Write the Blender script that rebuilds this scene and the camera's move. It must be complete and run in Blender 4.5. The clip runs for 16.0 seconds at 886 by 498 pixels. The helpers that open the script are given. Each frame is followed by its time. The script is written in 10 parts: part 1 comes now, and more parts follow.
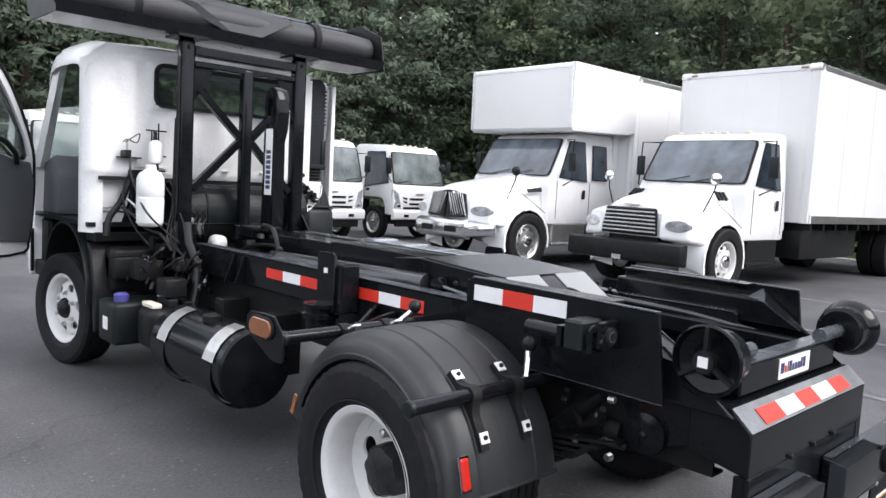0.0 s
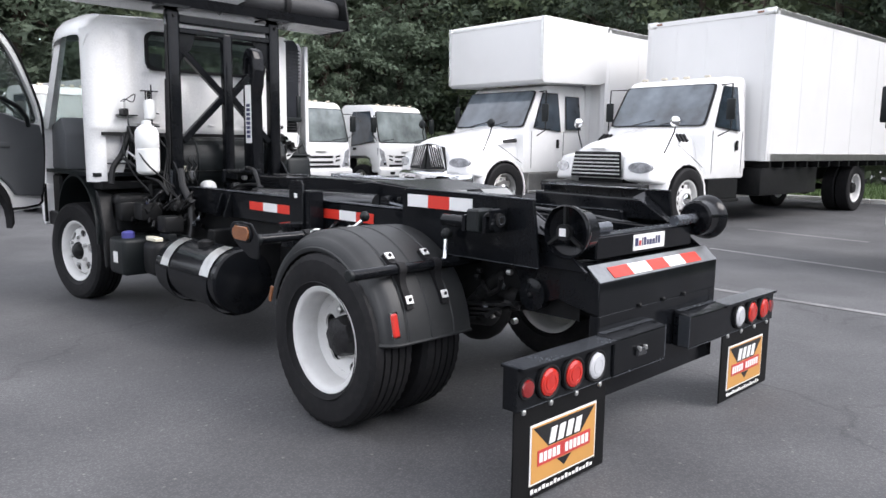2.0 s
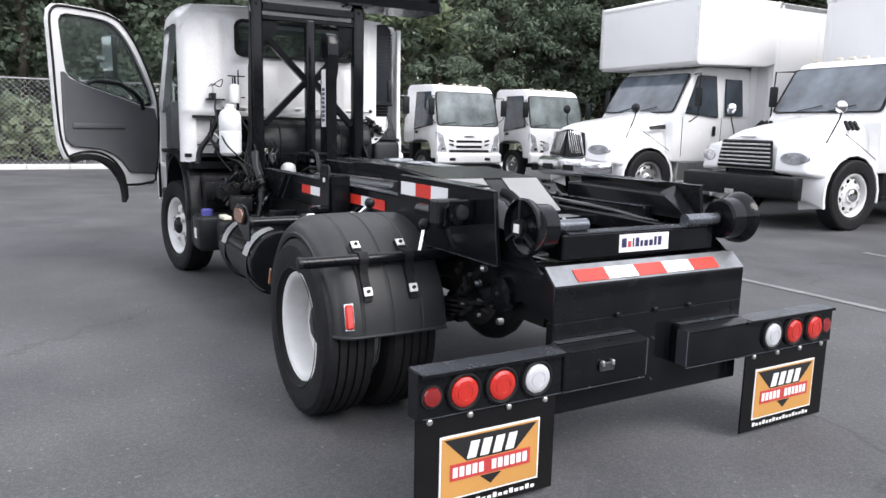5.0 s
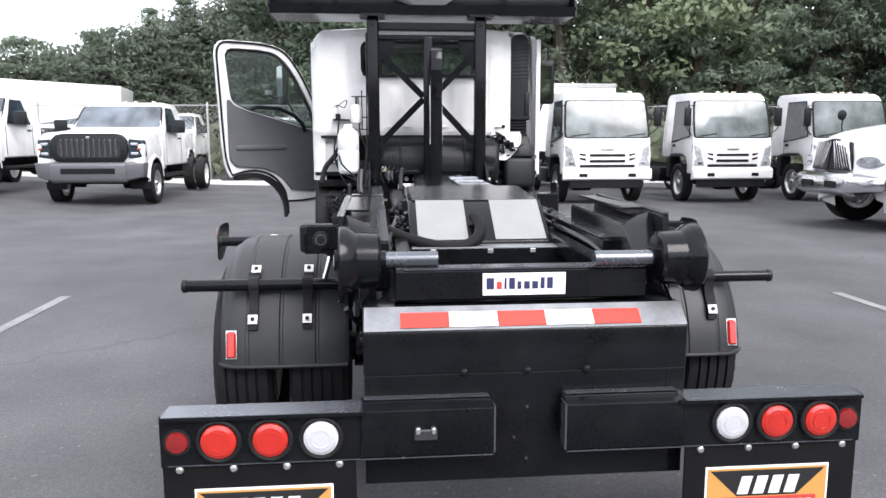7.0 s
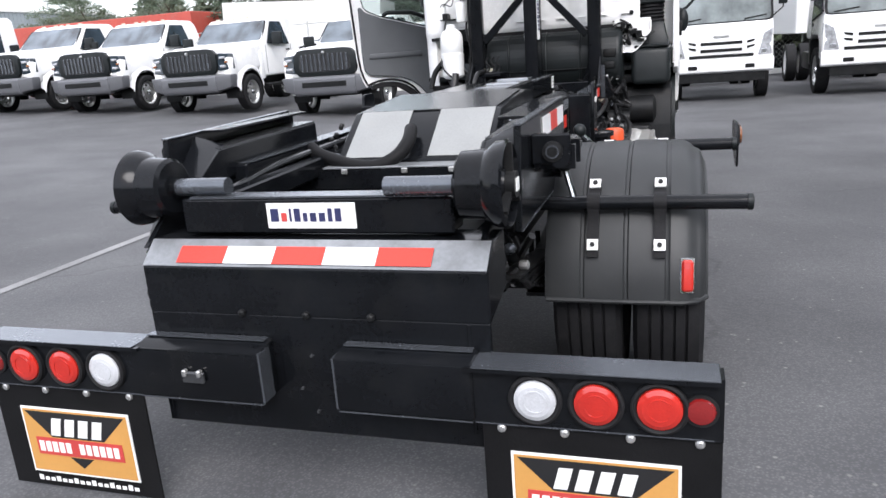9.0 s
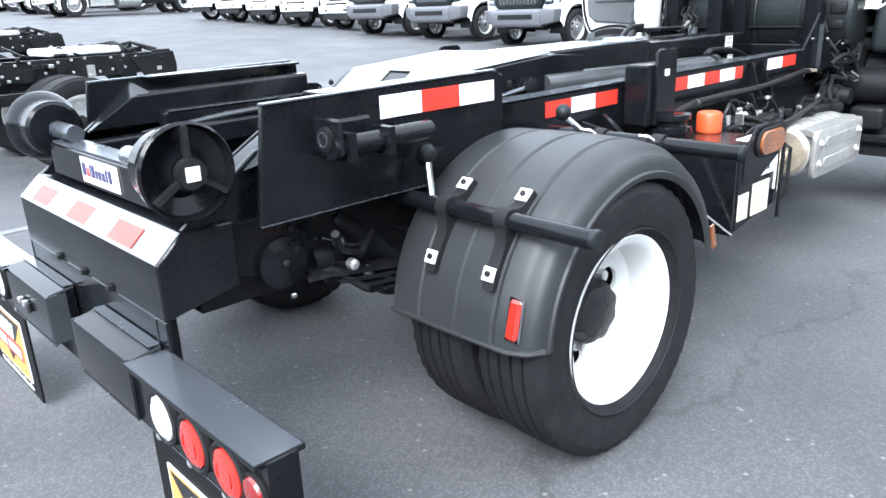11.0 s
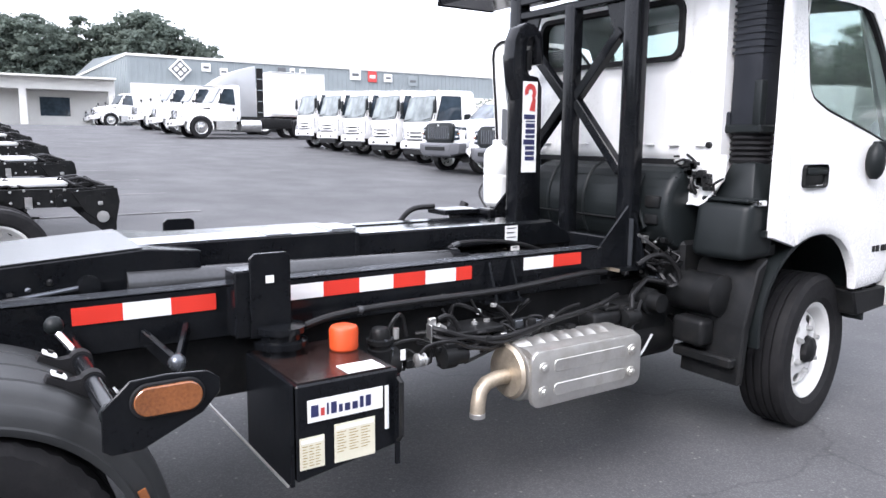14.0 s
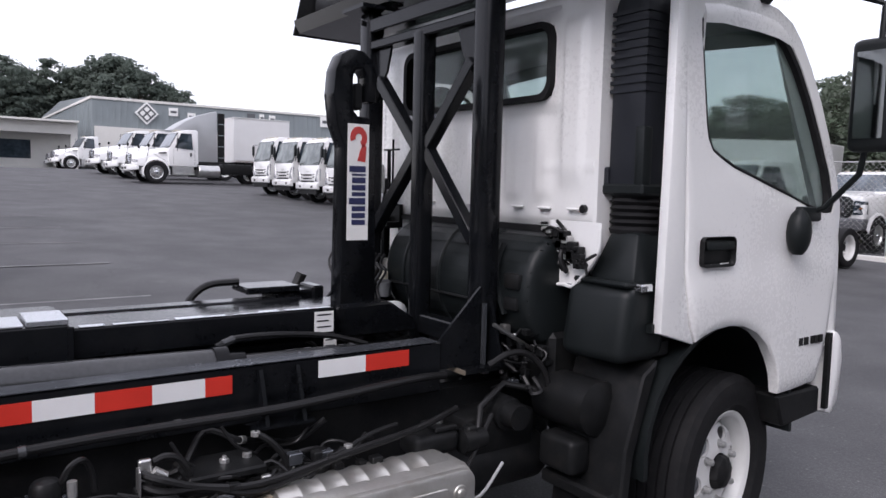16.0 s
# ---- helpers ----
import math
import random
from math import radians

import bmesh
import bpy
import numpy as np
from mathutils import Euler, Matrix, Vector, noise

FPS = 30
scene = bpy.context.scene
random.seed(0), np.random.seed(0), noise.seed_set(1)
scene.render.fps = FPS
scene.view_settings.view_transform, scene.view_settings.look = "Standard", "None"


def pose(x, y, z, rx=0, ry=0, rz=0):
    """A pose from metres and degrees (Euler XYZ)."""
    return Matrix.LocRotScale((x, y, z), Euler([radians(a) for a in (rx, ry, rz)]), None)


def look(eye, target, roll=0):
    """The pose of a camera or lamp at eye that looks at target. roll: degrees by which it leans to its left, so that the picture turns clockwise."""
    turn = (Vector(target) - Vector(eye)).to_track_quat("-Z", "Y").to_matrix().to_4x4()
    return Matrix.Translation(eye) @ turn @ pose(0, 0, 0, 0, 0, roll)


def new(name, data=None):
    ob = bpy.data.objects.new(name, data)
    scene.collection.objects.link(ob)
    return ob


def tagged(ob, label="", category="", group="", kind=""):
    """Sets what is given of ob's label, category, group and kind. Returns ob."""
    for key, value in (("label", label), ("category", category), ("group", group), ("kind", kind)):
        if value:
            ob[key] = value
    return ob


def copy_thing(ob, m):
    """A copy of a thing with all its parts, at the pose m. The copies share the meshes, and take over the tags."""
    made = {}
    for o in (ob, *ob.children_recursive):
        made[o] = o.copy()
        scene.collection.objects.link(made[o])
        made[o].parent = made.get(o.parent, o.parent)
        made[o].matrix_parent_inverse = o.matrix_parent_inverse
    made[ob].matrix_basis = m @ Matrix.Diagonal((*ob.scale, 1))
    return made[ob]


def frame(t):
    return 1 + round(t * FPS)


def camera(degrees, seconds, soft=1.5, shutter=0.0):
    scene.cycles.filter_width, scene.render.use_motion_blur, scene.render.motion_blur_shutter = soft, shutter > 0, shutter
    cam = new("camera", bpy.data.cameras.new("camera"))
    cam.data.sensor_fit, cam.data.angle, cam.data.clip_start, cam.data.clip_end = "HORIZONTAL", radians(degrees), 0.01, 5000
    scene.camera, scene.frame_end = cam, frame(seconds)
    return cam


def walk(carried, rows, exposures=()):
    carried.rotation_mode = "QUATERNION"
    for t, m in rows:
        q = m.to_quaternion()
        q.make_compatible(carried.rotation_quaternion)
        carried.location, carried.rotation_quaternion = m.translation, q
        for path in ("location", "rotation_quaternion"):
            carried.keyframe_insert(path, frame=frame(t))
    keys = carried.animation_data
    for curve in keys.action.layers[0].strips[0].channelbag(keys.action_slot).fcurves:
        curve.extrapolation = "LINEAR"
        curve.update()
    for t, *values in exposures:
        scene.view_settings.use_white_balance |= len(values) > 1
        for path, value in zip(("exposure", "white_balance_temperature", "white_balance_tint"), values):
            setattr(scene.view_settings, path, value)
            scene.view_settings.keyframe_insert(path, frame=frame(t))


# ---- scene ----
cam = camera(62.1, 16.0)
PATH = [
    (0, (-2.638, -1.957, 1.443), (-1.253, -0.525, 1.265), 3.1),
    (0.5, (-2.747, -2.172, 1.426), (-1.268, -0.84, 1.228), 3.4),
    (1, (-2.77, -2.453, 1.345), (-1.321, -1.099, 1.085), 3.8),
    (1.5, (-2.872, -2.646, 1.288), (-1.493, -1.2, 1.204), 2.1),
    (2, (-2.986, -2.741, 1.295), (-1.604, -1.322, 1.018), 0.7),
    (2.5, (-2.953, -2.851, 1.326), (-1.655, -1.355, 1.042), 0.5),
    (3, (-2.906, -2.919, 1.305), (-1.545, -1.477, 1.043), 1.4),
    (3.5, (-2.896, -2.94, 1.305), (-1.556, -1.477, 1.052), 0.3),
    (3.7, (-2.89, -2.954, 1.305), (-1.597, -1.455, 1.021), 0.2),
    (5.8, (-1.391, -3.227, 1.339), (-0.607, -1.414, 1.029), 0.4),
    (6, (-1.215, -3.237, 1.361), (-0.501, -1.395, 1.051), -0.1),
    (6.5, (-0.832, -3.299, 1.35), (-0.428, -1.363, 1.051), 0.7),
    (7, (-0.441, -3.28, 1.333), (-0.264, -1.309, 1.039), -0.1),
    (7.5, (-0.115, -3.19, 1.34), (-0.096, -1.209, 1.066), -0.5),
    (8, (0.307, -3.129, 1.314), (0.075, -1.186, 0.904), -2.2),
    (8.5, (0.635, -2.94, 1.27), (0.335, -1.035, 0.74), 0.7),
    (8.7, (0.769, -2.878, 1.289), (0.377, -0.989, 0.759), -1.2),
    (10.8, (2.017, -1.793, 1.299), (0.626, -0.512, 0.649), -2.8),
    (11, (2.105, -1.679, 1.283), (0.719, -0.383, 0.65), -2.4),
    (11.5, (2.259, -1.347, 1.301), (0.873, -0.036, 0.699), -2.0),
    (12, (2.439, -1.073, 1.296), (0.967, 0.129, 0.674), -1.3),
    (12.5, (2.623, -0.781, 1.338), (1.074, 0.339, 0.748), -1.3),
    (13, (2.695, -0.431, 1.364), (1.148, 0.707, 0.806), 0.0),
    (13.5, (2.831, -0.167, 1.387), (1.239, 0.954, 0.932), 0.3),
    (14, (2.926, 0.099, 1.466), (1.276, 1.189, 1.168), 0.5),
    (14.5, (2.857, 0.35, 1.508), (1.218, 1.488, 1.373), 1.0),
    (15, (2.763, 0.575, 1.503), (1.163, 1.763, 1.335), 0.4),
    (15.5, (2.684, 0.869, 1.517), (1.032, 1.986, 1.362), 1.9),
    (16, (2.577, 1.126, 1.513), (0.951, 2.278, 1.345), 1.4),
]
walk(cam, [(t, look(eye, target, roll)) for t, eye, target, roll in PATH], exposures=[(0, 0.97, 6400, 14), (3.5, 0.89, 6400, 14), (6, 0.98, 6400, 14), (7, 1.16, 6400, 14), (8.0, 1.02, 6350, 14), (8.7, 0.92, 6350, 14), (10.8, 2.08, 5850, 7), (12.5, 2.20, 6000, 10), (13.5, 1.80, 6150, 14), (14, 1.42, 6200, 16), (14.5, 0.76, 6250, 18), (15, 0.38, 6250, 18), (16, 0.20, 6300, 20)])

# ---- world and light: bright overcast day ----
world = bpy.data.worlds.new("overcast_sky")
scene.world = world
world.use_nodes = True
wn, wl = world.node_tree.nodes, world.node_tree.links
wn.clear()
sky = wn.new("ShaderNodeTexSky")
sky.sky_type, sky.sun_disc = "NISHITA", False
sky.sun_elevation, sky.sun_rotation = radians(43), radians(162)
sky_low = wn.new("ShaderNodeBackground")
sky_low.inputs["Strength"].default_value = 0.05
wl.new(sky.outputs[0], sky_low.inputs["Color"])
cloud_tc = wn.new("ShaderNodeTexCoord")
cloud_noise = wn.new("ShaderNodeTexNoise")
cloud_noise.inputs["Scale"].default_value, cloud_noise.inputs["Detail"].default_value = 2.2, 4
cloud_ramp = wn.new("ShaderNodeValToRGB")
cloud_ramp.color_ramp.elements[0].position, cloud_ramp.color_ramp.elements[0].color = 0.3, (0.86, 0.88, 0.92, 1)
cloud_ramp.color_ramp.elements[1].position, cloud_ramp.color_ramp.elements[1].color = 0.6, (1, 1, 1, 1)
wl.new(cloud_tc.outputs["Generated"], cloud_noise.inputs["Vector"])
wl.new(cloud_noise.outputs[0], cloud_ramp.inputs[0])
clouds = wn.new("ShaderNodeBackground")
clouds.inputs["Strength"].default_value = 0.96
wl.new(cloud_ramp.outputs[0], clouds.inputs["Color"])
sky_sum = wn.new("ShaderNodeAddShader")
wl.new(sky_low.outputs[0], sky_sum.inputs[0])
wl.new(clouds.outputs[0], sky_sum.inputs[1])
wo = wn.new("ShaderNodeOutputWorld")
wl.new(sky_sum.outputs[0], wo.inputs["Surface"])

sun = new("sun", bpy.data.lights.new("sun", "SUN"))
sun.data.energy, sun.data.angle, sun.data.color = 1.7, radians(30), (1, 0.97, 0.93)
sun.matrix_world = look((11, -17.5, 20), (1.5, 0, 1.5))

# ---- materials ----


def mat(name, base, rough=0.5, metal=0.0, var=0.12, scale=6.0, fine=80.0, bump=0.02, coat=0.0, spec=0.5,
        dirt=None, dirt_amount=0.0, glass=0.0, emit=0.0, rand=0.0, rvar=0.12):
    m = bpy.data.materials.new(name)
    m.use_nodes = True
    n, l = m.node_tree.nodes, m.node_tree.links
    p = n["Principled BSDF"]
    tc = n.new("ShaderNodeTexCoord")
    big = n.new("ShaderNodeTexNoise")
    big.inputs["Scale"].default_value, big.inputs["Detail"].default_value = scale, 5
    small = n.new("ShaderNodeTexNoise")
    small.inputs["Scale"].default_value, small.inputs["Detail"].default_value = fine, 3
    l.new(tc.outputs["Object"], big.inputs["Vector"])
    l.new(tc.outputs["Object"], small.inputs["Vector"])
    add = n.new("ShaderNodeMath")
    add.operation = "MULTIPLY_ADD"
    l.new(big.outputs[0], add.inputs[0])
    add.inputs[1].default_value = 0.65
    half = n.new("ShaderNodeMath")
    half.operation = "MULTIPLY"
    half.inputs[1].default_value = 0.35
    l.new(small.outputs[0], half.inputs[0])
    l.new(half.outputs[0], add.inputs[2])
    ramp = n.new("ShaderNodeValToRGB")
    e = ramp.color_ramp.elements
    e[0].position, e[1].position = 0.32, 0.68
    e[0].color = tuple(c * (1 - var) for c in base) + (1,)
    e[1].color = tuple(min(1, c * (1 + var)) for c in base) + (1,)
    l.new(add.outputs[0], ramp.inputs[0])
    colour = ramp.outputs[0]
    if dirt:
        d = n.new("ShaderNodeTexNoise")
        d.inputs["Scale"].default_value, d.inputs["Detail"].default_value = scale * 2.3, 8
        l.new(tc.outputs["Object"], d.inputs["Vector"])
        dr = n.new("ShaderNodeValToRGB")
        dr.color_ramp.elements[0].position, dr.color_ramp.elements[1].position = 0.5, 0.75
        l.new(d.outputs[0], dr.inputs[0])
        k = n.new("ShaderNodeMath")
        k.operation = "MULTIPLY"
        k.inputs[1].default_value = dirt_amount
        l.new(dr.outputs[0], k.inputs[0])
        mx = n.new("ShaderNodeMix")
        mx.data_type = "RGBA"
        l.new(k.outputs[0], mx.inputs[0])
        l.new(colour, mx.inputs[6])
        mx.inputs[7].default_value = (*dirt, 1)
        colour = mx.outputs[2]
    if rand:
        oi = n.new("ShaderNodeObjectInfo")
        hs = n.new("ShaderNodeHueSaturation")
        mr = n.new("ShaderNodeMapRange")
        mr.inputs[3].default_value, mr.inputs[4].default_value = 1 - rand, 1 + rand
        l.new(oi.outputs["Random"], mr.inputs[0])
        l.new(mr.outputs[0], hs.inputs["Value"])
        l.new(colour, hs.inputs["Color"])
        colour = hs.outputs[0]
    l.new(colour, p.inputs["Base Color"])
    rr = n.new("ShaderNodeMapRange")
    rr.inputs[3].default_value, rr.inputs[4].default_value = max(0.02, rough * (1 - rvar * 2)), min(1, rough * (1 + rvar * 2))
    l.new(add.outputs[0], rr.inputs[0])
    l.new(rr.outputs[0], p.inputs["Roughness"])
    p.inputs["Metallic"].default_value = metal
    p.inputs["Specular IOR Level"].default_value = spec
    p.inputs["Coat Weight"].default_value = coat
    p.inputs["Coat Roughness"].default_value = 0.06
    if glass:
        p.inputs["Transmission Weight"].default_value = glass
        p.inputs["IOR"].default_value = 1.25
    if bump:
        b = n.new("ShaderNodeBump")
        b.inputs["Strength"].default_value, b.inputs["Distance"].default_value = 0.6, bump * 0.1
        l.new(add.outputs[0], b.inputs["Height"])
        l.new(b.outputs[0], p.inputs["Normal"])
    if emit:
        l.new(colour, p.inputs["Emission Color"])
        p.inputs["Emission Strength"].default_value = emit
    return m


BLACK = mat("gloss_black_steel", (0.0055, 0.0062, 0.0075), 0.16, var=0.35, scale=5, dirt=(0.016, 0.016, 0.016), dirt_amount=0.3, bump=0.010, spec=0.20)
BLACK_EDGE = mat("lighter_black_steel", (0.12, 0.13, 0.145), 0.26, metal=0.7, var=0.15, scale=7, bump=0.01)
BRIGHT = mat("polished_wear_plate", (0.62, 0.64, 0.67), 0.22, metal=0.9, var=0.1, scale=3, bump=0.006, dirt=(0.3, 0.3, 0.3), dirt_amount=0.3)
WEAR = mat("matte_grey_wear_plate", (0.27, 0.275, 0.268), 0.4, metal=0.4, var=0.12, scale=4, fine=120, bump=0.008, dirt=(0.3, 0.29, 0.27), dirt_amount=0.3)
DARK_PLATE = mat("grey_black_steel_plate", (0.05, 0.052, 0.055), 0.22, metal=0.3, var=0.25, scale=5, bump=0.008, spec=0.6)
# grey base holds the sky reflection of the gloss black slope plate
BEVEL = mat("sheen_grey_steel_plate", (0.24, 0.25, 0.26), 0.34, metal=0.5, var=0.2, scale=5, bump=0.01, dirt=(0.1, 0.1, 0.1), dirt_amount=0.5)
LID = mat("brown_black_gloss_paint", (0.020, 0.012, 0.011), 0.2, var=0.3, scale=6, spec=0.5)
CHASSIS = mat("chassis_black", (0.0095, 0.010, 0.0105), 0.42, var=0.4, scale=8, dirt=(0.030, 0.028, 0.026), dirt_amount=0.35, spec=0.18)
PLASTIC = mat("dark_grey_plastic", (0.0092, 0.0116, 0.0122), 0.42, var=0.2, scale=9, fine=260, bump=0.03, spec=0.25)
FENDER = mat("grey_black_poly_fender", (0.020, 0.0215, 0.0225), 0.50, var=0.15, scale=5, fine=300, bump=0.015, dirt=(0.05, 0.05, 0.05), dirt_amount=0.2, spec=0.4)
RUBBER = mat("tyre_rubber", (0.011, 0.011, 0.012), 0.7, var=0.3, scale=10, fine=150, bump=0.05, dirt=(0.030, 0.029, 0.028), dirt_amount=0.35, spec=0.2)
FLAP = mat("mud_flap_rubber", (0.0065, 0.0065, 0.007), 0.6, var=0.3, scale=7, fine=140, bump=0.03, spec=0.15)
WHITE = mat("white_cab_paint", (0.78, 0.78, 0.77), 0.28, var=0.025, scale=1.5, coat=0.5, bump=0.0)
RED_PAINT = mat("faded_red_paint", (0.42, 0.07, 0.05), 0.5, var=0.15, scale=1.2, dirt=(0.35, 0.15, 0.12), dirt_amount=0.4)
WHITE_RIM = mat("white_wheel_paint", (0.66, 0.66, 0.645), 0.38, var=0.04, scale=5, dirt=(0.35, 0.33, 0.3), dirt_amount=0.2)
WHITE_BOX = mat("white_box_panel", (0.68, 0.68, 0.675), 0.4, var=0.03, scale=0.8, dirt=(0.6, 0.6, 0.58), dirt_amount=0.25, bump=0.01)
POLY_WHITE = mat("milky_plastic", (0.72, 0.73, 0.72), 0.4, var=0.04)
GLASS = mat("tinted_window_glass", (0.55, 0.62, 0.60), 0.03, glass=0.95, var=0.02, bump=0, rvar=0)
DARK_GLASS = mat("dark_windscreen_glass", (0.03, 0.042, 0.055), 0.05, var=0.6, scale=1.3, fine=4, bump=0, spec=0.6, rvar=0)
# pale blotches in these two screen colours imitate reflections of sky and lot
SCREEN_GLASS = mat("grey_green_screen_reflection", (0.150, 0.172, 0.172), 0.05, var=0.8, scale=1.1, fine=3, bump=0, spec=0.4, rvar=0)
BLUE_SCREEN = mat("blue_grey_screen_reflection", (0.092, 0.112, 0.132), 0.05, var=0.75, scale=1.4, fine=3, bump=0, spec=0.8, rvar=0)
CHROME = mat("chrome", (0.75, 0.76, 0.78), 0.14, metal=1.0, var=0.06, bump=0.005)
ALU = mat("brushed_aluminium", (0.62, 0.62, 0.61), 0.32, metal=0.95, var=0.1, scale=8, dirt=(0.3, 0.28, 0.25), dirt_amount=0.25)
SILVER = mat("silver_heat_shield", (0.60, 0.59, 0.56), 0.38, metal=0.85, var=0.1, scale=6, dirt=(0.3, 0.26, 0.2), dirt_amount=0.35)
RUST = mat("rusty_exhaust_steel", (0.42, 0.36, 0.28), 0.45, metal=0.7, var=0.25, scale=14)
RED = mat("red_reflective_tape", (0.62, 0.035, 0.02), 0.35, var=0.08, fine=420, bump=0.02)
TAPE_WHITE = mat("white_reflective_tape", (0.78, 0.78, 0.78), 0.32, var=0.05, fine=420, bump=0.02)
RED_LENS = mat("red_lamp_lens", (0.46, 0.02, 0.012), 0.15, var=0.12, fine=160, bump=0.04, coat=0.8)
DARK_RED_LENS = mat("dark_red_lamp_lens", (0.2, 0.01, 0.01), 0.12, var=0.2, fine=160, bump=0.04, coat=0.8)
AMBER_LENS = mat("amber_lamp_lens", (0.22, 0.075, 0.022), 0.15, var=0.4, fine=130, bump=0.05, coat=0.8)
CLEAR_LENS = mat("clear_lamp_lens", (0.5, 0.51, 0.53), 0.14, var=0.15, fine=160, bump=0.05, coat=0.8)
HEADLIGHT = mat("headlamp_glass", (0.42, 0.43, 0.45), 0.12, metal=0.4, var=0.5, scale=14, fine=60, bump=0.06, coat=0.8)
ORANGE = mat("orange_plastic_cap", (0.60, 0.075, 0.018), 0.42, var=0.08)
BLUE_CAP = mat("blue_plastic_cap", (0.06, 0.06, 0.24), 0.4, var=0.1)
LABEL = mat("white_label", (0.78, 0.78, 0.76), 0.45, var=0.03)
ROOF_LENS = mat("pale_amber_marker_lens", (0.60, 0.54, 0.44), 0.25, var=0.1, coat=0.5)
LABEL_YELLOW = mat("pale_yellow_label", (0.66, 0.63, 0.50), 0.45, var=0.05)
INK_BLUE = mat("blue_ink", (0.022, 0.026, 0.085), 0.5, var=0.1)
INK_RED = mat("red_ink", (0.48, 0.05, 0.045), 0.5, var=0.1)
INK_BLACK = mat("black_ink", (0.012, 0.012, 0.013), 0.5, var=0.1)
INK_ORANGE = mat("orange_ink", (0.52, 0.265, 0.07), 0.5, var=0.05)
GREY_TRIM = mat("grey_door_trim", (0.095, 0.100, 0.106), 0.6, var=0.1, fine=200, bump=0.03)
GREY_BUMPER = mat("grey_bumper_paint", (0.115, 0.118, 0.127), 0.4, metal=0.2, var=0.06)
TARP = mat("black_mesh_tarp", (0.020, 0.021, 0.023), 0.55, var=0.35, scale=6, fine=300, bump=0.06)
TARP_GREY = mat("grey_tarp_flap", (0.09, 0.095, 0.105), 0.55, var=0.2, scale=6, fine=300, bump=0.06)
HOSE = mat("black_hose", (0.011, 0.011, 0.0115), 0.38, var=0.25, spec=0.3)
HUB = mat("black_hub_paint", (0.012, 0.012, 0.013), 0.5, var=0.4, scale=14, fine=90, bump=0.12, dirt=(0.04, 0.038, 0.035), dirt_amount=0.35, spec=0.3)
MIRROR = mat("mirror_glass", (0.38, 0.40, 0.40), 0.04, metal=1.0, var=0.04, bump=0, rvar=0)
STUD = mat("galvanised_bolt", (0.55, 0.55, 0.54), 0.35, metal=0.8, var=0.15)
SNORKEL = mat("weathered_grey_plastic", (0.0165, 0.0185, 0.0235), 0.5, var=0.2, scale=9, fine=260, bump=0.03, spec=0.3)
TEXT_GREY = mat("faint_label_print", (0.34, 0.26, 0.10), 0.6, var=0.1)
FAIRING = mat("silver_fairing_paint", (0.40, 0.41, 0.42), 0.35, metal=0.3, var=0.04, scale=1.5)
STRIPE_GREEN = mat("green_vehicle_stripe", (0.05, 0.20, 0.06), 0.4, var=0.05)
GRASS = mat("verge_grass", (0.10, 0.15, 0.055), 0.9, var=0.35, scale=1.2, fine=30, bump=0.2)
LINE = mat("worn_line_paint", (0.20, 0.20, 0.20), 0.8, var=0.4, scale=1.3, fine=60, dirt=(0.085, 0.085, 0.088), dirt_amount=0.95)
BARK = mat("bark", (0.07, 0.055, 0.042), 0.9, var=0.35, scale=5, fine=40, bump=0.3)
METAL_WALL = mat("grey_metal_cladding", (0.22, 0.25, 0.26), 0.5, var=0.06, scale=0.5, dirt=(0.15, 0.16, 0.16), dirt_amount=0.2)
STUCCO = mat("white_painted_block", (0.62, 0.61, 0.58), 0.8, var=0.06, scale=0.6, fine=8)


def leaf_mat(name, base, var=0.28):
    m = mat(name, base, 0.7, var=var, scale=0.55, fine=3, bump=0, rand=0.18)
    n, l = m.node_tree.nodes, m.node_tree.links
    p = n["Principled BSDF"]
    p.inputs["Specular IOR Level"].default_value = 0.1
    tl = n.new("ShaderNodeBsdfTranslucent")
    l.new(p.inputs["Base Color"].links[0].from_socket, tl.inputs["Color"])
    ms = n.new("ShaderNodeMixShader")
    ms.inputs[0].default_value = 0.5
    l.new(p.outputs[0], ms.inputs[1])
    l.new(tl.outputs[0], ms.inputs[2])
    l.new(ms.outputs[0], n["Material Output"].inputs["Surface"])
    return m


LEAF = leaf_mat("mixed_green_leaves", (0.21, 0.255, 0.16))
LEAF_DARK = leaf_mat("dark_green_leaves", (0.172, 0.218, 0.158))
NEEDLE = leaf_mat("pine_needles", (0.188, 0.236, 0.175))

# distance haze is mixed into these paler, flatter leaf colours
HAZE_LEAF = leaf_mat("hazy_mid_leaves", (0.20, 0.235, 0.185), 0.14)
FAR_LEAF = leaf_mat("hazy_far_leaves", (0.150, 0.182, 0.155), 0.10)


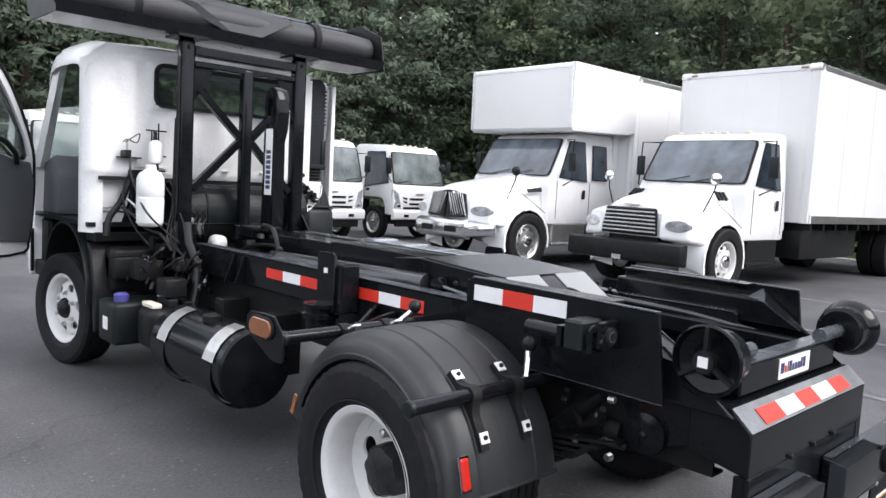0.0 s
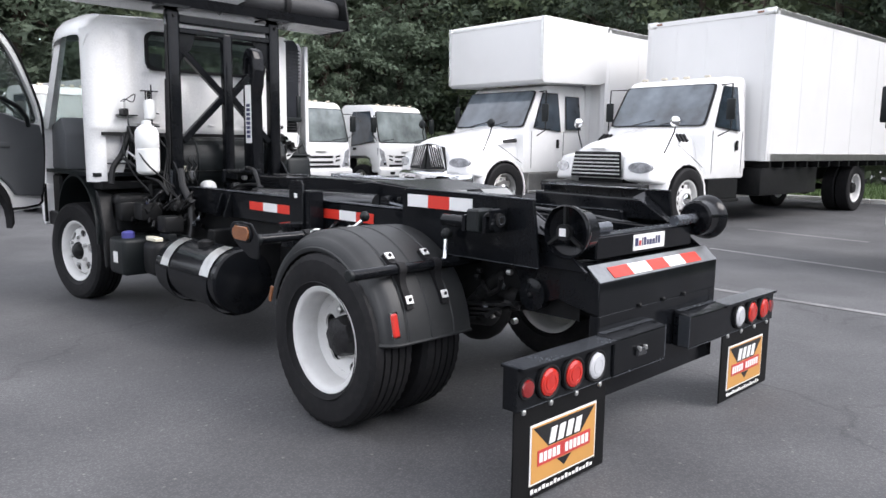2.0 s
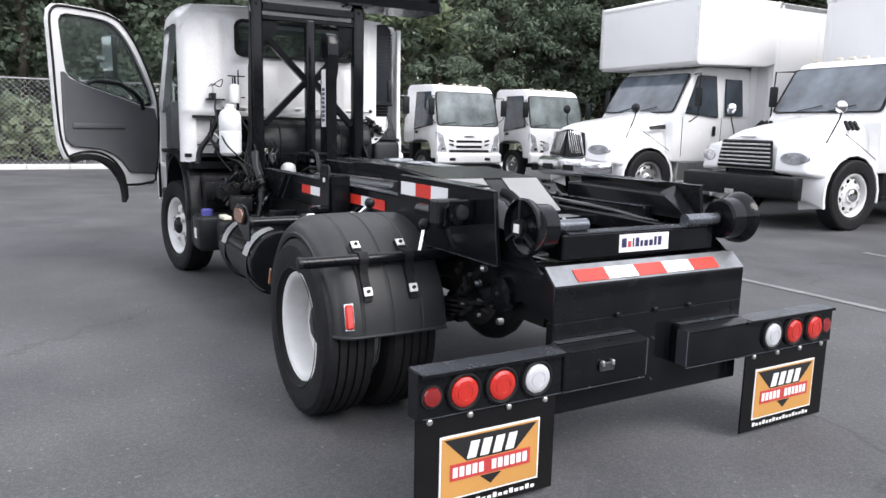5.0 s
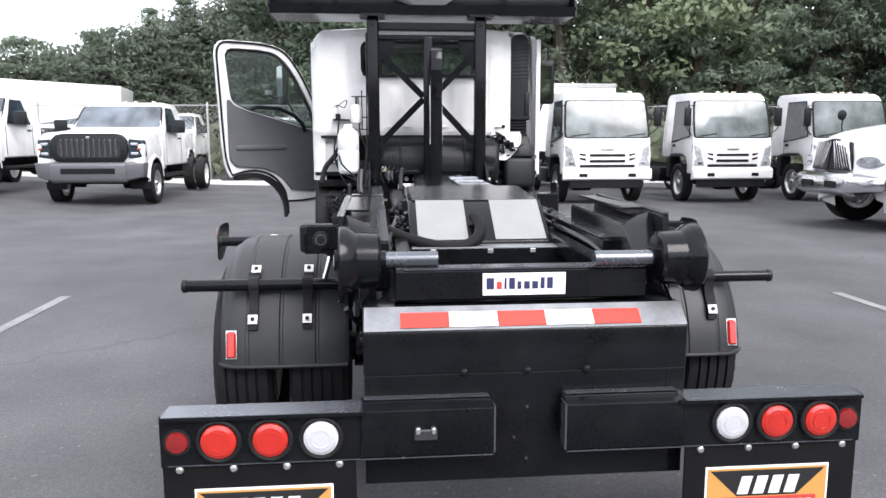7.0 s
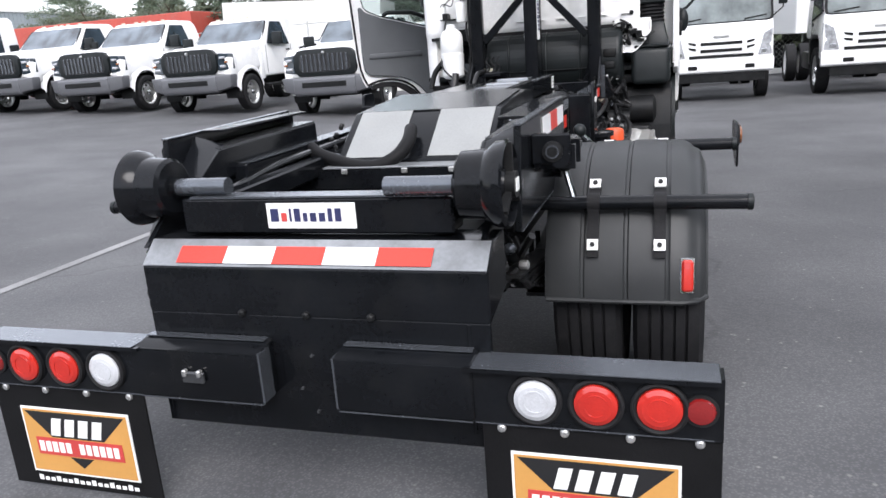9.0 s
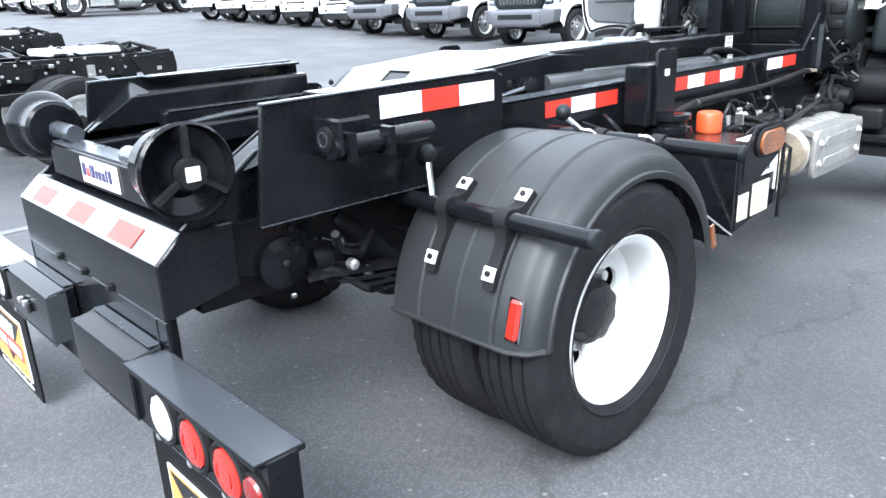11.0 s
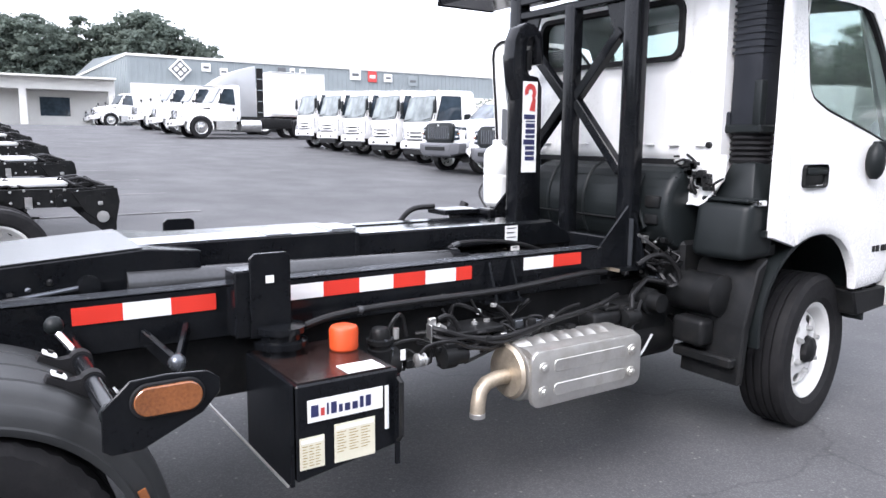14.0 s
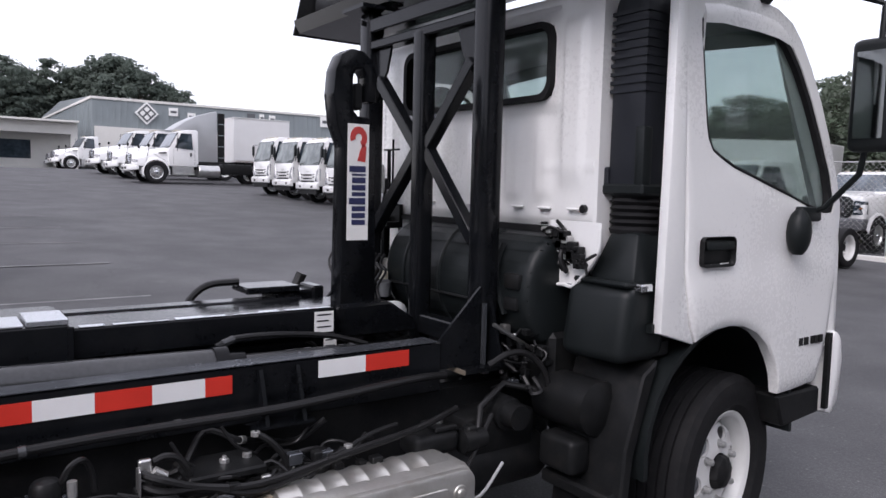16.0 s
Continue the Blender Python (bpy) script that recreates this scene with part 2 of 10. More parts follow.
def asphalt_mat():
    m = mat("worn_asphalt", (0.075, 0.076, 0.079), 0.8, var=0.3, scale=0.35, fine=38, bump=0.16, rvar=0.08)
    n, l = m.node_tree.nodes, m.node_tree.links
    p = n["Principled BSDF"]
    old = p.inputs["Base Color"].links[0].from_socket
    tc = n.new("ShaderNodeTexCoord")
    grit = n.new("ShaderNodeTexVoronoi")
    grit.inputs["Scale"].default_value = 95
    l.new(tc.outputs["Object"], grit.inputs["Vector"])
    gr = n.new("ShaderNodeValToRGB")
    gr.color_ramp.elements[0].position, gr.color_ramp.elements[0].color = 0.0, (1.4, 1.4, 1.39, 1)
    gr.color_ramp.elements[1].position, gr.color_ramp.elements[1].color = 0.55, (0.8, 0.8, 0.81, 1)
    l.new(grit.outputs["Distance"], gr.inputs[0])
    mul = n.new("ShaderNodeMix")
    mul.data_type, mul.blend_type = "RGBA", "MULTIPLY"
    mul.inputs[0].default_value = 1
    l.new(old, mul.inputs[6])
    l.new(gr.outputs[0], mul.inputs[7])
    # cracks of the old surface, with a warped cell border
    warp = n.new("ShaderNodeTexNoise")
    warp.inputs["Scale"].default_value, warp.inputs["Detail"].default_value = 1.6, 6
    l.new(tc.outputs["Object"], warp.inputs["Vector"])
    wmix = n.new("ShaderNodeMix")
    wmix.data_type, wmix.blend_type = "RGBA", "LINEAR_LIGHT"
    wmix.inputs[0].default_value = 0.35
    l.new(tc.outputs["Object"], wmix.inputs[6])
    l.new(warp.outputs["Color"], wmix.inputs[7])
    cr = n.new("ShaderNodeTexVoronoi")
    cr.feature = "DISTANCE_TO_EDGE"
    cr.inputs["Scale"].default_value = 0.2
    l.new(wmix.outputs[2], cr.inputs["Vector"])
    crr = n.new("ShaderNodeValToRGB")
    crr.color_ramp.elements[0].position, crr.color_ramp.elements[0].color = 0.0008, (0.72, 0.72, 0.72, 1)
    crr.color_ramp.elements[1].position, crr.color_ramp.elements[1].color = 0.003, (1, 1, 1, 1)
    l.new(cr.outputs["Distance"], crr.inputs[0])
    mul2 = n.new("ShaderNodeMix")
    mul2.data_type, mul2.blend_type = "RGBA", "MULTIPLY"
    mul2.inputs[0].default_value = 1
    l.new(mul.outputs[2], mul2.inputs[6])
    l.new(crr.outputs[0], mul2.inputs[7])
    # scattered pale stones and stains
    st = n.new("ShaderNodeTexVoronoi")
    st.inputs["Scale"].default_value = 17
    l.new(tc.outputs["Object"], st.inputs["Vector"])
    sr = n.new("ShaderNodeValToRGB")
    sr.color_ramp.elements[0].position, sr.color_ramp.elements[0].color = 0.06, (1, 1, 1, 1)
    sr.color_ramp.elements[1].position, sr.color_ramp.elements[1].color = 0.16, (0, 0, 0, 1)
    l.new(st.outputs["Distance"], sr.inputs[0])
    pick = n.new("ShaderNodeMath")
    pick.operation = "GREATER_THAN"
    pick.inputs[1].default_value = 0.66
    sep = n.new("ShaderNodeSeparateColor")
    l.new(st.outputs["Color"], sep.inputs[0])
    l.new(sep.outputs[0], pick.inputs[0])
    both = n.new("ShaderNodeMath")
    both.operation = "MULTIPLY"
    l.new(sr.outputs[0], both.inputs[0])
    l.new(pick.outputs[0], both.inputs[1])
    stone = n.new("ShaderNodeMix")
    stone.data_type = "RGBA"
    l.new(both.outputs[0], stone.inputs[0])
    l.new(mul2.outputs[2], stone.inputs[6])
    stone.inputs[7].default_value = (0.155, 0.153, 0.148, 1)
    spot = n.new("ShaderNodeTexNoise")
    spot.inputs["Scale"].default_value, spot.inputs["Detail"].default_value = 1.1, 7
    l.new(tc.outputs["Object"], spot.inputs["Vector"])
    spr = n.new("ShaderNodeValToRGB")
    spr.color_ramp.elements[0].position, spr.color_ramp.elements[0].color = 0.35, (0.80, 0.80, 0.81, 1)
    spr.color_ramp.elements[1].position, spr.color_ramp.elements[1].color = 0.68, (1.24, 1.23, 1.22, 1)
    l.new(spot.outputs[0], spr.inputs[0])
    mul3 = n.new("ShaderNodeMix")
    mul3.data_type, mul3.blend_type = "RGBA", "MULTIPLY"
    mul3.inputs[0].default_value = 1
    l.new(stone.outputs[2], mul3.inputs[6])
    l.new(spr.outputs[0], mul3.inputs[7])
    scuff = n.new("ShaderNodeTexNoise")
    scuff.inputs["Scale"].default_value, scuff.inputs["Detail"].default_value, scuff.inputs["Roughness"].default_value = 2.6, 9, 0.72
    l.new(tc.outputs["Object"], scuff.inputs["Vector"])
    scr = n.new("ShaderNodeValToRGB")
    scr.color_ramp.elements[0].position, scr.color_ramp.elements[0].color = 0.66, (0, 0, 0, 1)
    scr.color_ramp.elements[1].position, scr.color_ramp.elements[1].color = 0.76, (0.55, 0.55, 0.55, 1)
    l.new(scuff.outputs[0], scr.inputs[0])
    pale = n.new("ShaderNodeMix")
    pale.data_type = "RGBA"
    l.new(scr.outputs[0], pale.inputs[0])
    l.new(mul3.outputs[2], pale.inputs[6])
    pale.inputs[7].default_value = (0.16, 0.16, 0.157, 1)
    l.new(pale.outputs[2], p.inputs["Base Color"])
    return m


ASPHALT = asphalt_mat()

# ---- mesh tools ----


class B:
    """A bmesh with shapes; done() links it as one mesh under its thing."""

    def __init__(self):
        self.bm = bmesh.new()

    def _faces(self, pts, faces):
        vs = [self.bm.verts.new(p) for p in pts]
        return [self.bm.faces.new([vs[i] for i in f]) for f in faces]

    def _bevel(self, fs, w, seg=1):
        if w:
            es = list({e for f in fs for e in f.edges})
            bmesh.ops.bevel(self.bm, geom=es, offset=w, segments=seg, affect="EDGES", profile=0.5)

    def hexa(self, p, bev=0, seg=1):
        fs = self._faces(p, [(3, 2, 1, 0), (4, 5, 6, 7), (0, 1, 5, 4), (1, 2, 6, 5), (2, 3, 7, 6), (3, 0, 4, 7)])
        self._bevel(fs, bev, seg)
        return self

    def box(self, x0, x1, y0, y1, z0, z1, bev=0, seg=1):
        return self.hexa([(x0, y0, z0), (x1, y0, z0), (x1, y1, z0), (x0, y1, z0),
                          (x0, y0, z1), (x1, y0, z1), (x1, y1, z1), (x0, y1, z1)], bev, seg)

    def prism(self, pts, axis, a, b, bev=0, seg=1):
        """A polygon, in the two other axes in their order, drawn out from a to b."""
        k = "xyz".index(axis)

        def at(p, h):
            q = list(p)
            q.insert(k, h)
            return q
        n = len(pts)
        fs = self._faces([at(p, a) for p in pts] + [at(p, b) for p in pts],
                         [tuple(range(n)), tuple(range(2 * n - 1, n - 1, -1))] + [(i, i + n, (i + 1) % n + n, (i + 1) % n) for i in range(n)])
        bmesh.ops.recalc_face_normals(self.bm, faces=fs)
        self._bevel(fs, bev, seg)
        return self

    def lathe(self, prof, origin=(0, 0, 0), axis="x", seg=24, skip=None, close=True, flip=False):
        """prof: (along, radius) points, turned round the axis through origin."""
        o = Vector(origin)
        k = "xyz".index(axis)
        u, v = [(1, 2), (2, 0), (0, 1)][k]
        rings = []
        for a, r in prof:
            ring = []
            for s in range(seg):
                t = 2 * math.pi * s / seg
                p = [0, 0, 0]
                p[k], p[u], p[v] = a, r * math.cos(t), r * math.sin(t)
                ring.append(self.bm.verts.new(o + Vector(p)))
            rings.append(ring)
        for i in range(len(rings) - 1):
            for s in range(seg):
                if skip and skip(i, s):
                    continue
                q = (rings[i][s], rings[i][(s + 1) % seg], rings[i + 1][(s + 1) % seg], rings[i + 1][s])
                self.bm.faces.new(q)
        if close:
            for ring in (rings[0], rings[-1]):
                self.bm.faces.new(ring)
        return self

    def cyl(self, p0, p1, r, r1=None, seg=14):
        return self.tube([p0, p1], r, seg, r1)

    def tube(self, path, r, seg=8, r1=None):
        pts = [Vector(p) for p in path]
        rings, side = [], None
        for i, p in enumerate(pts):
            d = (pts[min(i + 1, len(pts) - 1)] - pts[max(i - 1, 0)]).normalized()
            if side is None:
                side = d.orthogonal().normalized()
            side = (side - d * side.dot(d)).normalized()
            up = d.cross(side)
            rad = r if r1 is None else r + (r1 - r) * i / (len(pts) - 1)
            rings.append([self.bm.verts.new(p + (side * math.cos(2 * math.pi * s / seg) + up * math.sin(2 * math.pi * s / seg)) * rad) for s in range(seg)])
        for i in range(len(rings) - 1):
            for s in range(seg):
                self.bm.faces.new((rings[i][s], rings[i][(s + 1) % seg], rings[i + 1][(s + 1) % seg], rings[i + 1][s]))
        self.bm.faces.new(rings[0][::-1])
        self.bm.faces.new(rings[-1])
        return self

    def bar(self, p0, p1, w, h, up=(0, 0, 1), bev=0):
        """A square bar from p0 to p1, w across and h along up."""
        a, b = Vector(p0), Vector(p1)
        d = (b - a).normalized()
        s = d.cross(Vector(up)).normalized() * w / 2
        t = s.cross(d).normalized() * h / 2
        return self.hexa([a - s - t, a + s - t, b + s - t, b - s - t, a - s + t, a + s + t, b + s + t, b - s + t], bev)

    def ball(self, c, rx, ry, rz, seg=14):
        prof = [(math.cos(math.pi * i / 8), math.sin(math.pi * i / 8)) for i in range(9)]
        rings = [[self.bm.verts.new((c[0] + rx * r * math.cos(2 * math.pi * s / seg), c[1] + ry * r * math.sin(2 * math.pi * s / seg), c[2] + rz * a))
                  for s in range(seg)] for a, r in prof[1:-1]]
        for i in range(len(rings) - 1):
            for s in range(seg):
                self.bm.faces.new((rings[i][s], rings[i + 1][s], rings[i + 1][(s + 1) % seg], rings[i][(s + 1) % seg]))
        self.bm.faces.new(rings[0])
        self.bm.faces.new(rings[-1][::-1])
        return self

    def sheet(self, pts, thick):
        """A flat plate through coplanar points, thickened against its normal."""
        n = Vector(pts[1]) - Vector(pts[0])
        n = n.cross(Vector(pts[2]) - Vector(pts[0])).normalized() * thick
        k = len(pts)
        fs = self._faces([Vector(p) for p in pts] + [Vector(p) - n for p in pts],
                         [tuple(range(k)), tuple(range(2 * k - 1, k - 1, -1))] + [(i + k, (i + 1) % k + k, (i + 1) % k, i) for i in range(k)])
        bmesh.ops.recalc_face_normals(self.bm, faces=fs)
        return self

    def mesh(self, name, material, smooth=32):
        me = bpy.data.meshes.new(name)
        bmesh.ops.recalc_face_normals(self.bm, faces=self.bm.faces[:])
        self.bm.to_mesh(me)
        self.bm.free()
        me.materials.append(material)
        if smooth:
            me.shade_smooth()
            me.set_sharp_from_angle(angle=radians(smooth))
        return me

    def done(self, name, material, parent=None, label="", smooth=32):
        ob = new(name, self.mesh(name, material, smooth))
        if parent is not None:
            ob.parent = parent
        return tagged(ob, label)


def thing(name, m, label, category, group="", kind=""):
    ob = new(name)
    ob.empty_display_size = 0.2
    ob.matrix_basis = m
    return tagged(ob, label, category, group, kind)


def place(name, me, parent, m=Matrix(), label=""):
    ob = new(name, me)
    ob.parent = parent
    ob.matrix_basis = m
    return tagged(ob, label)


# ---- wheels, shared meshes; axis along x, outer face towards +x ----


def tyre_mesh(R, r, w, name="tyre", grooves=True, tread=False, seg=48):
    """A tyre with rolled sidewalls, a moulded bead ring and tread grooves; tread: cut shoulder blocks."""
    b = B()
    h = w / 2
    prof = [(-h * 0.72, r + 0.004), (-h * 0.95, r + 0.25 * (R - r)), (-h, r + 0.5 * (R - r)), (-h * 0.97, R - 0.03), (-h * 0.84, R - 0.004)]
    for g in (-0.5, -0.17, 0.17, 0.5) if grooves else ():
        prof += [(h * (g - 0.045), R), (h * (g - 0.03), R - 0.012), (h * (g + 0.03), R - 0.012), (h * (g + 0.045), R)]
    prof += [(h * 0.84, R - 0.004), (h * 0.97, R - 0.03), (h, r + 0.5 * (R - r)), (h * 0.98, r + 0.42 * (R - r)), (h * 0.95, r + 0.25 * (R - r)), (h * 0.72, r + 0.004)]
    b.lathe(prof, seg=96 if tread else seg, close=False)
    if tread:
        for v in b.bm.verts:
            rad = math.hypot(v.co.y, v.co.z)
            k = round(math.atan2(v.co.z, v.co.y) / (2 * math.pi) * 96)
            if rad > R - 0.034 and abs(v.co.x) > h * 0.8 and k % 2:
                v.co.y, v.co.z = v.co.y * (1 - 0.006 / rad), v.co.z * (1 - 0.006 / rad)
        for side in (-1, 1):
            b.lathe([(side * h * 0.965, r + 0.030), (side * (h * 0.985 + 0.002), r + 0.034), (side * h * 0.985, r + 0.038)], seg=48, close=False)
    return b.mesh(name, RUBBER, 25)


def rim_mesh(r, w, dish, hub, convex, holes=6, material=None, n=24):
    """A disc wheel with oval hand holes; its rim lip at +w/2."""
    b = B()
    h = w / 2
    lip = [(-h, r), (-h, r - 0.02), (h - 0.02 - dish * 0.6, r - 0.04), (h - 0.03, r - 0.030), (h - 0.006, r - 0.024), (h + 0.002, r - 0.016), (h + 0.008, r + 0.002), (h + 0.002, r + 0.010), (h - 0.012, r + 0.006)]
    b.lathe(lip, seg=48, close=False)
    d0 = h - dish
    if convex:
        outer, ra, rb, inner = [(d0 - 0.03, r - 0.035), (d0 - 0.006, r - 0.052), (d0 + 0.012, r - 0.062)], r - 0.062, r - 0.125, [(d0 + 0.03, r - 0.125), (d0 + 0.036, hub + 0.02), (d0 + 0.036, hub)]
    else:
        outer, ra, rb, inner = [(d0 + 0.05, r - 0.036), (d0 + 0.03, r - 0.048), (d0 + 0.018, r - 0.06)], r - 0.06, r - 0.125, [(d0 - 0.004, r - 0.125), (d0 - 0.008, hub + 0.03), (d0 - 0.008, hub)]
    b.lathe(outer, seg=48, close=False)
    b.lathe(inner, seg=48, close=False)
    xa, xb = outer[-1][0], inner[0][0]

    def on_disc(rad, t):
        x = xa + (xb - xa) * (ra - rad) / (ra - rb)
        return b.bm.verts.new((x, rad * math.cos(t), rad * math.sin(t)))
    half, mid = math.pi / holes, (ra + rb) / 2
    for k in range(holes):
        t0 = 2 * math.pi * k / holes
        ringa, ringb, back = [], [], []
        for q in range(n):
            u = 2 * math.pi * q / n
            cu, su = math.cos(u), math.sin(u)
            f = 1 / max(abs(cu), abs(su))
            ringa.append(on_disc(mid + su * f * (ra - rb) / 2, t0 + cu * f * half))
            v = on_disc(mid + su * 0.0265, t0 + cu * 0.041 / mid)
            ringb.append(v)
            back.append(b.bm.verts.new((v.co.x - 0.012, v.co.y, v.co.z)))
        for q in range(n):
            for lo, hi in ((ringa, ringb), (ringb, back)):
                b.bm.faces.new((lo[q], lo[(q + 1) % n], hi[(q + 1) % n], hi[q]))
    bmesh.ops.remove_doubles(b.bm, verts=b.bm.verts[:], dist=0.0015)
    return b.mesh("wheel", material or WHITE_RIM, 40)


def hub_mesh(hub, a, b_, material, knobs=0, name="hub"):
    b = B()
    b.lathe([(a, hub), (b_ - 0.025, hub * 0.95), (b_ - 0.008, hub * 0.86), (b_, hub * 0.7), (b_ + 0.004, hub * 0.35), (b_ + 0.008, 0.012)], seg=32)
    if knobs:
        for v in b.bm.verts:
            r = math.hypot(v.co.y, v.co.z)
            if r > hub * 0.5:
                k = 1 + 0.055 * math.cos(knobs * math.atan2(v.co.z, v.co.y))
                v.co.y, v.co.z = v.co.y * k, v.co.z * k
    return b.mesh(name, material, 30)


LUG = {}


def lug_nut(w, n, r, x, size=1.0):
    """Bright wheel nuts on one wheel, each a part."""
    if "nut" not in LUG:
        LUG["nut"] = B().lathe([(-0.02, 0.019), (-0.004, 0.019), (-0.003, 0.014), (0.016, 0.013), (0.02, 0.007)], (0, 0, 0), "x", 8).mesh("lug_nut", STUD, 30)
    for i in range(n):
        t = 2 * math.pi * (i + 0.25) / n
        place("lug_nut", LUG["nut"], w, Matrix.Translation((x, r * math.cos(t), r * math.sin(t))) @ Matrix.Scale(size, 4))


MESH = {}


def wheel_set(key):
    """Shared tyre, rim and hub meshes of one kind of wheel."""
    if key not in MESH:
        if key == "rear195":
            MESH[key] = (tyre_mesh(0.405, 0.25, 0.235, grooves=False, seg=32), rim_mesh(0.262, 0.17, 0.15, 0.08, False, 6, n=12), hub_mesh(0.086, -0.09, 0.0, CHASSIS, 8))
        elif key == "tipper_rear":
            MESH[key] = (tyre_mesh(0.405, 0.238, 0.235, tread=True), rim_mesh(0.246, 0.17, 0.15, 0.09, False, 6), hub_mesh(0.098, -0.09, 0.02, HUB, 8))
        elif key == "front195":
            MESH[key] = (tyre_mesh(0.400, 0.238, 0.235), rim_mesh(0.246, 0.17, 0.05, 0.075, True, 6), hub_mesh(0.072, 0.03, 0.105, CHASSIS, 8))
        elif key == "front22":
            MESH[key] = (tyre_mesh(0.50, 0.29, 0.27, grooves=False, seg=32), rim_mesh(0.302, 0.2, 0.06, 0.10, True, 8, n=12), hub_mesh(0.105, 0.03, 0.13, CHROME, 0))
        elif key == "front22alu":
            MESH[key] = (tyre_mesh(0.50, 0.29, 0.27, grooves=False, seg=32), rim_mesh(0.302, 0.2, 0.06, 0.10, True, 8, ALU, n=12), hub_mesh(0.105, 0.03, 0.13, CHROME, 0))
        elif key == "rear22":
            MESH[key] = (tyre_mesh(0.50, 0.29, 0.27, grooves=False, seg=32), rim_mesh(0.302, 0.2, 0.15, 0.12, False, 8, n=12), hub_mesh(0.12, -0.06, 0.09, CHASSIS, 8))
        elif key == "front_alu":
            MESH[key] = (tyre_mesh(0.405, 0.25, 0.235, grooves=False, seg=32), rim_mesh(0.262, 0.17, 0.05, 0.075, True, 8, ALU, n=12), hub_mesh(0.07, 0.03, 0.10, CHROME, 0))
    return MESH[key]


def wheel(parent, key, x, y, z, side, turn=0.0, steer=0.0):
    """One wheel of a vehicle: its rim, with tyre and hub under it. side: +1 or -1, the way its face looks along x."""
    t, r, h = wheel_set(key)
    m = Matrix.Translation((x, y, z)) @ Matrix.Rotation(radians(steer), 4, "Z") @ (Matrix() if side > 0 else Matrix.Rotation(math.pi, 4, "Z")) @ Matrix.Rotation(turn, 4, "X")
    w = place("wheel", r, parent, m)
    place("tyre", t, w, label="black rubber tyre")
    if h:
        place("hub", h, w)
    if key == "tipper_rear":
        lug_nut(w, 6, 0.128, -0.066, 1.35)
    elif key == "front195":
        lug_nut(w, 6, 0.112, 0.075)
    return w


# ---- ground ----


def rise(x, y):
    """The lot climbs gently towards the building."""
    return min(2.1, 0.045 * max(0.0, -x - 3.5) * min(1.0, max(0.0, (-x - 3.5) / 6)) ** 0.5)


def build_ground():
    xs = [-900, -400, -200, -120] + [-90 + 2 * i for i in range(0, 43)] + [-4 + 1.0 * i for i in range(0, 30)] + [40, 80, 200, 500, 900]
    ys = [-900, -300, -100, -50, -30, -20] + [-15 + 1.5 * i for i in range(0, 34)] + [50, 80, 120, 200, 400, 900]
    bm = bmesh.new()
    grid = [[bm.verts.new((x, y, rise(x, y))) for y in ys] for x in xs]
    for i in range(len(xs) - 1):
        for j in range(len(ys) - 1):
            bm.faces.new((grid[i][j], grid[i + 1][j], grid[i + 1][j + 1], grid[i][j + 1]))
    b = B()
    b.bm.free()
    b.bm = bm
    tagged(b.done("ground", ASPHALT, smooth=60), "worn grey asphalt truck lot with fine cracks", "ground", kind="structure")


build_ground()


def stripe(x0, y0, x1, y1, w=0.09):
    b = B()
    d = Vector((x1 - x0, y1 - y0, 0))
    s = Vector((-d.y, d.x, 0)).normalized() * w / 2
    n = max(1, int(d.length / 1.0))
    for i in range(n):
        p, q = Vector((x0, y0, 0)) + d * i / n, Vector((x0, y0, 0)) + d * (i + 1) / n
        p.z, q.z = rise(p.x, p.y) + 0.005, rise(q.x, q.y) + 0.005
        b._faces([p - s, p + s, q + s, q - s], [(0, 1, 2, 3)])
    tagged(b.done("parking_line", LINE, smooth=0), "faded white painted parking line on asphalt", "road marking", "parking lines", "structure")


stripe(-3.12, -1.5, -3.12, 3.2)
stripe(3.55, -1.5, 3.55, 2.7)
stripe(5.8, -0.9, 6.25, 1.7)
stripe(8.7, 0.5, 9.0, 2.4)
for x in (-6.72, -9.27, -11.82, -14.4, -16.9):
    stripe(x, -1.6, x, 3.36 - 0.014 * (x + 6.7))

# ---- the hooklift truck; it heads towards +y, rear axle over y = 0 ----
truck = thing("hooklift_truck", pose(0, 0, 0), "white cabover truck, glossy black hooklift frame, driver door open", "truck")


def bend(pts, n=4):
    """A smooth line through points."""
    p = [Vector(q) for q in pts]
    p = [p[0] * 2 - p[1]] + p + [p[-1] * 2 - p[-2]]
    out = []
    for i in range(1, len(p) - 2):
        for k in range(n):
            t = k / n
            out.append(0.5 * (2 * p[i] + (p[i + 1] - p[i - 1]) * t + (2 * p[i - 1] - 5 * p[i] + 4 * p[i + 1] - p[i + 2]) * t * t + (3 * p[i] - p[i - 1] - 3 * p[i + 1] + p[i + 2]) * t ** 3))
    return out + [p[-2]]


def tape(parent, x, y0, y1, z, side, cells, h=0.055, first_red=False):
    """Conspicuity tape along y on a face at x that looks to side; each cell is a piece."""
    step = (y1 - y0) / cells
    for i in range(cells):
        a, c = y0 + i * step, y0 + (i + 1) * step
        b = B().box(min(x, x + side * 0.003), max(x, x + side * 0.003), a, c, z - h / 2, z + h / 2)
        red = (i % 2 == 0) == first_red
        b.done("tape", RED if red else TAPE_WHITE, parent, "red reflective tape" if red else "white reflective tape", 0)


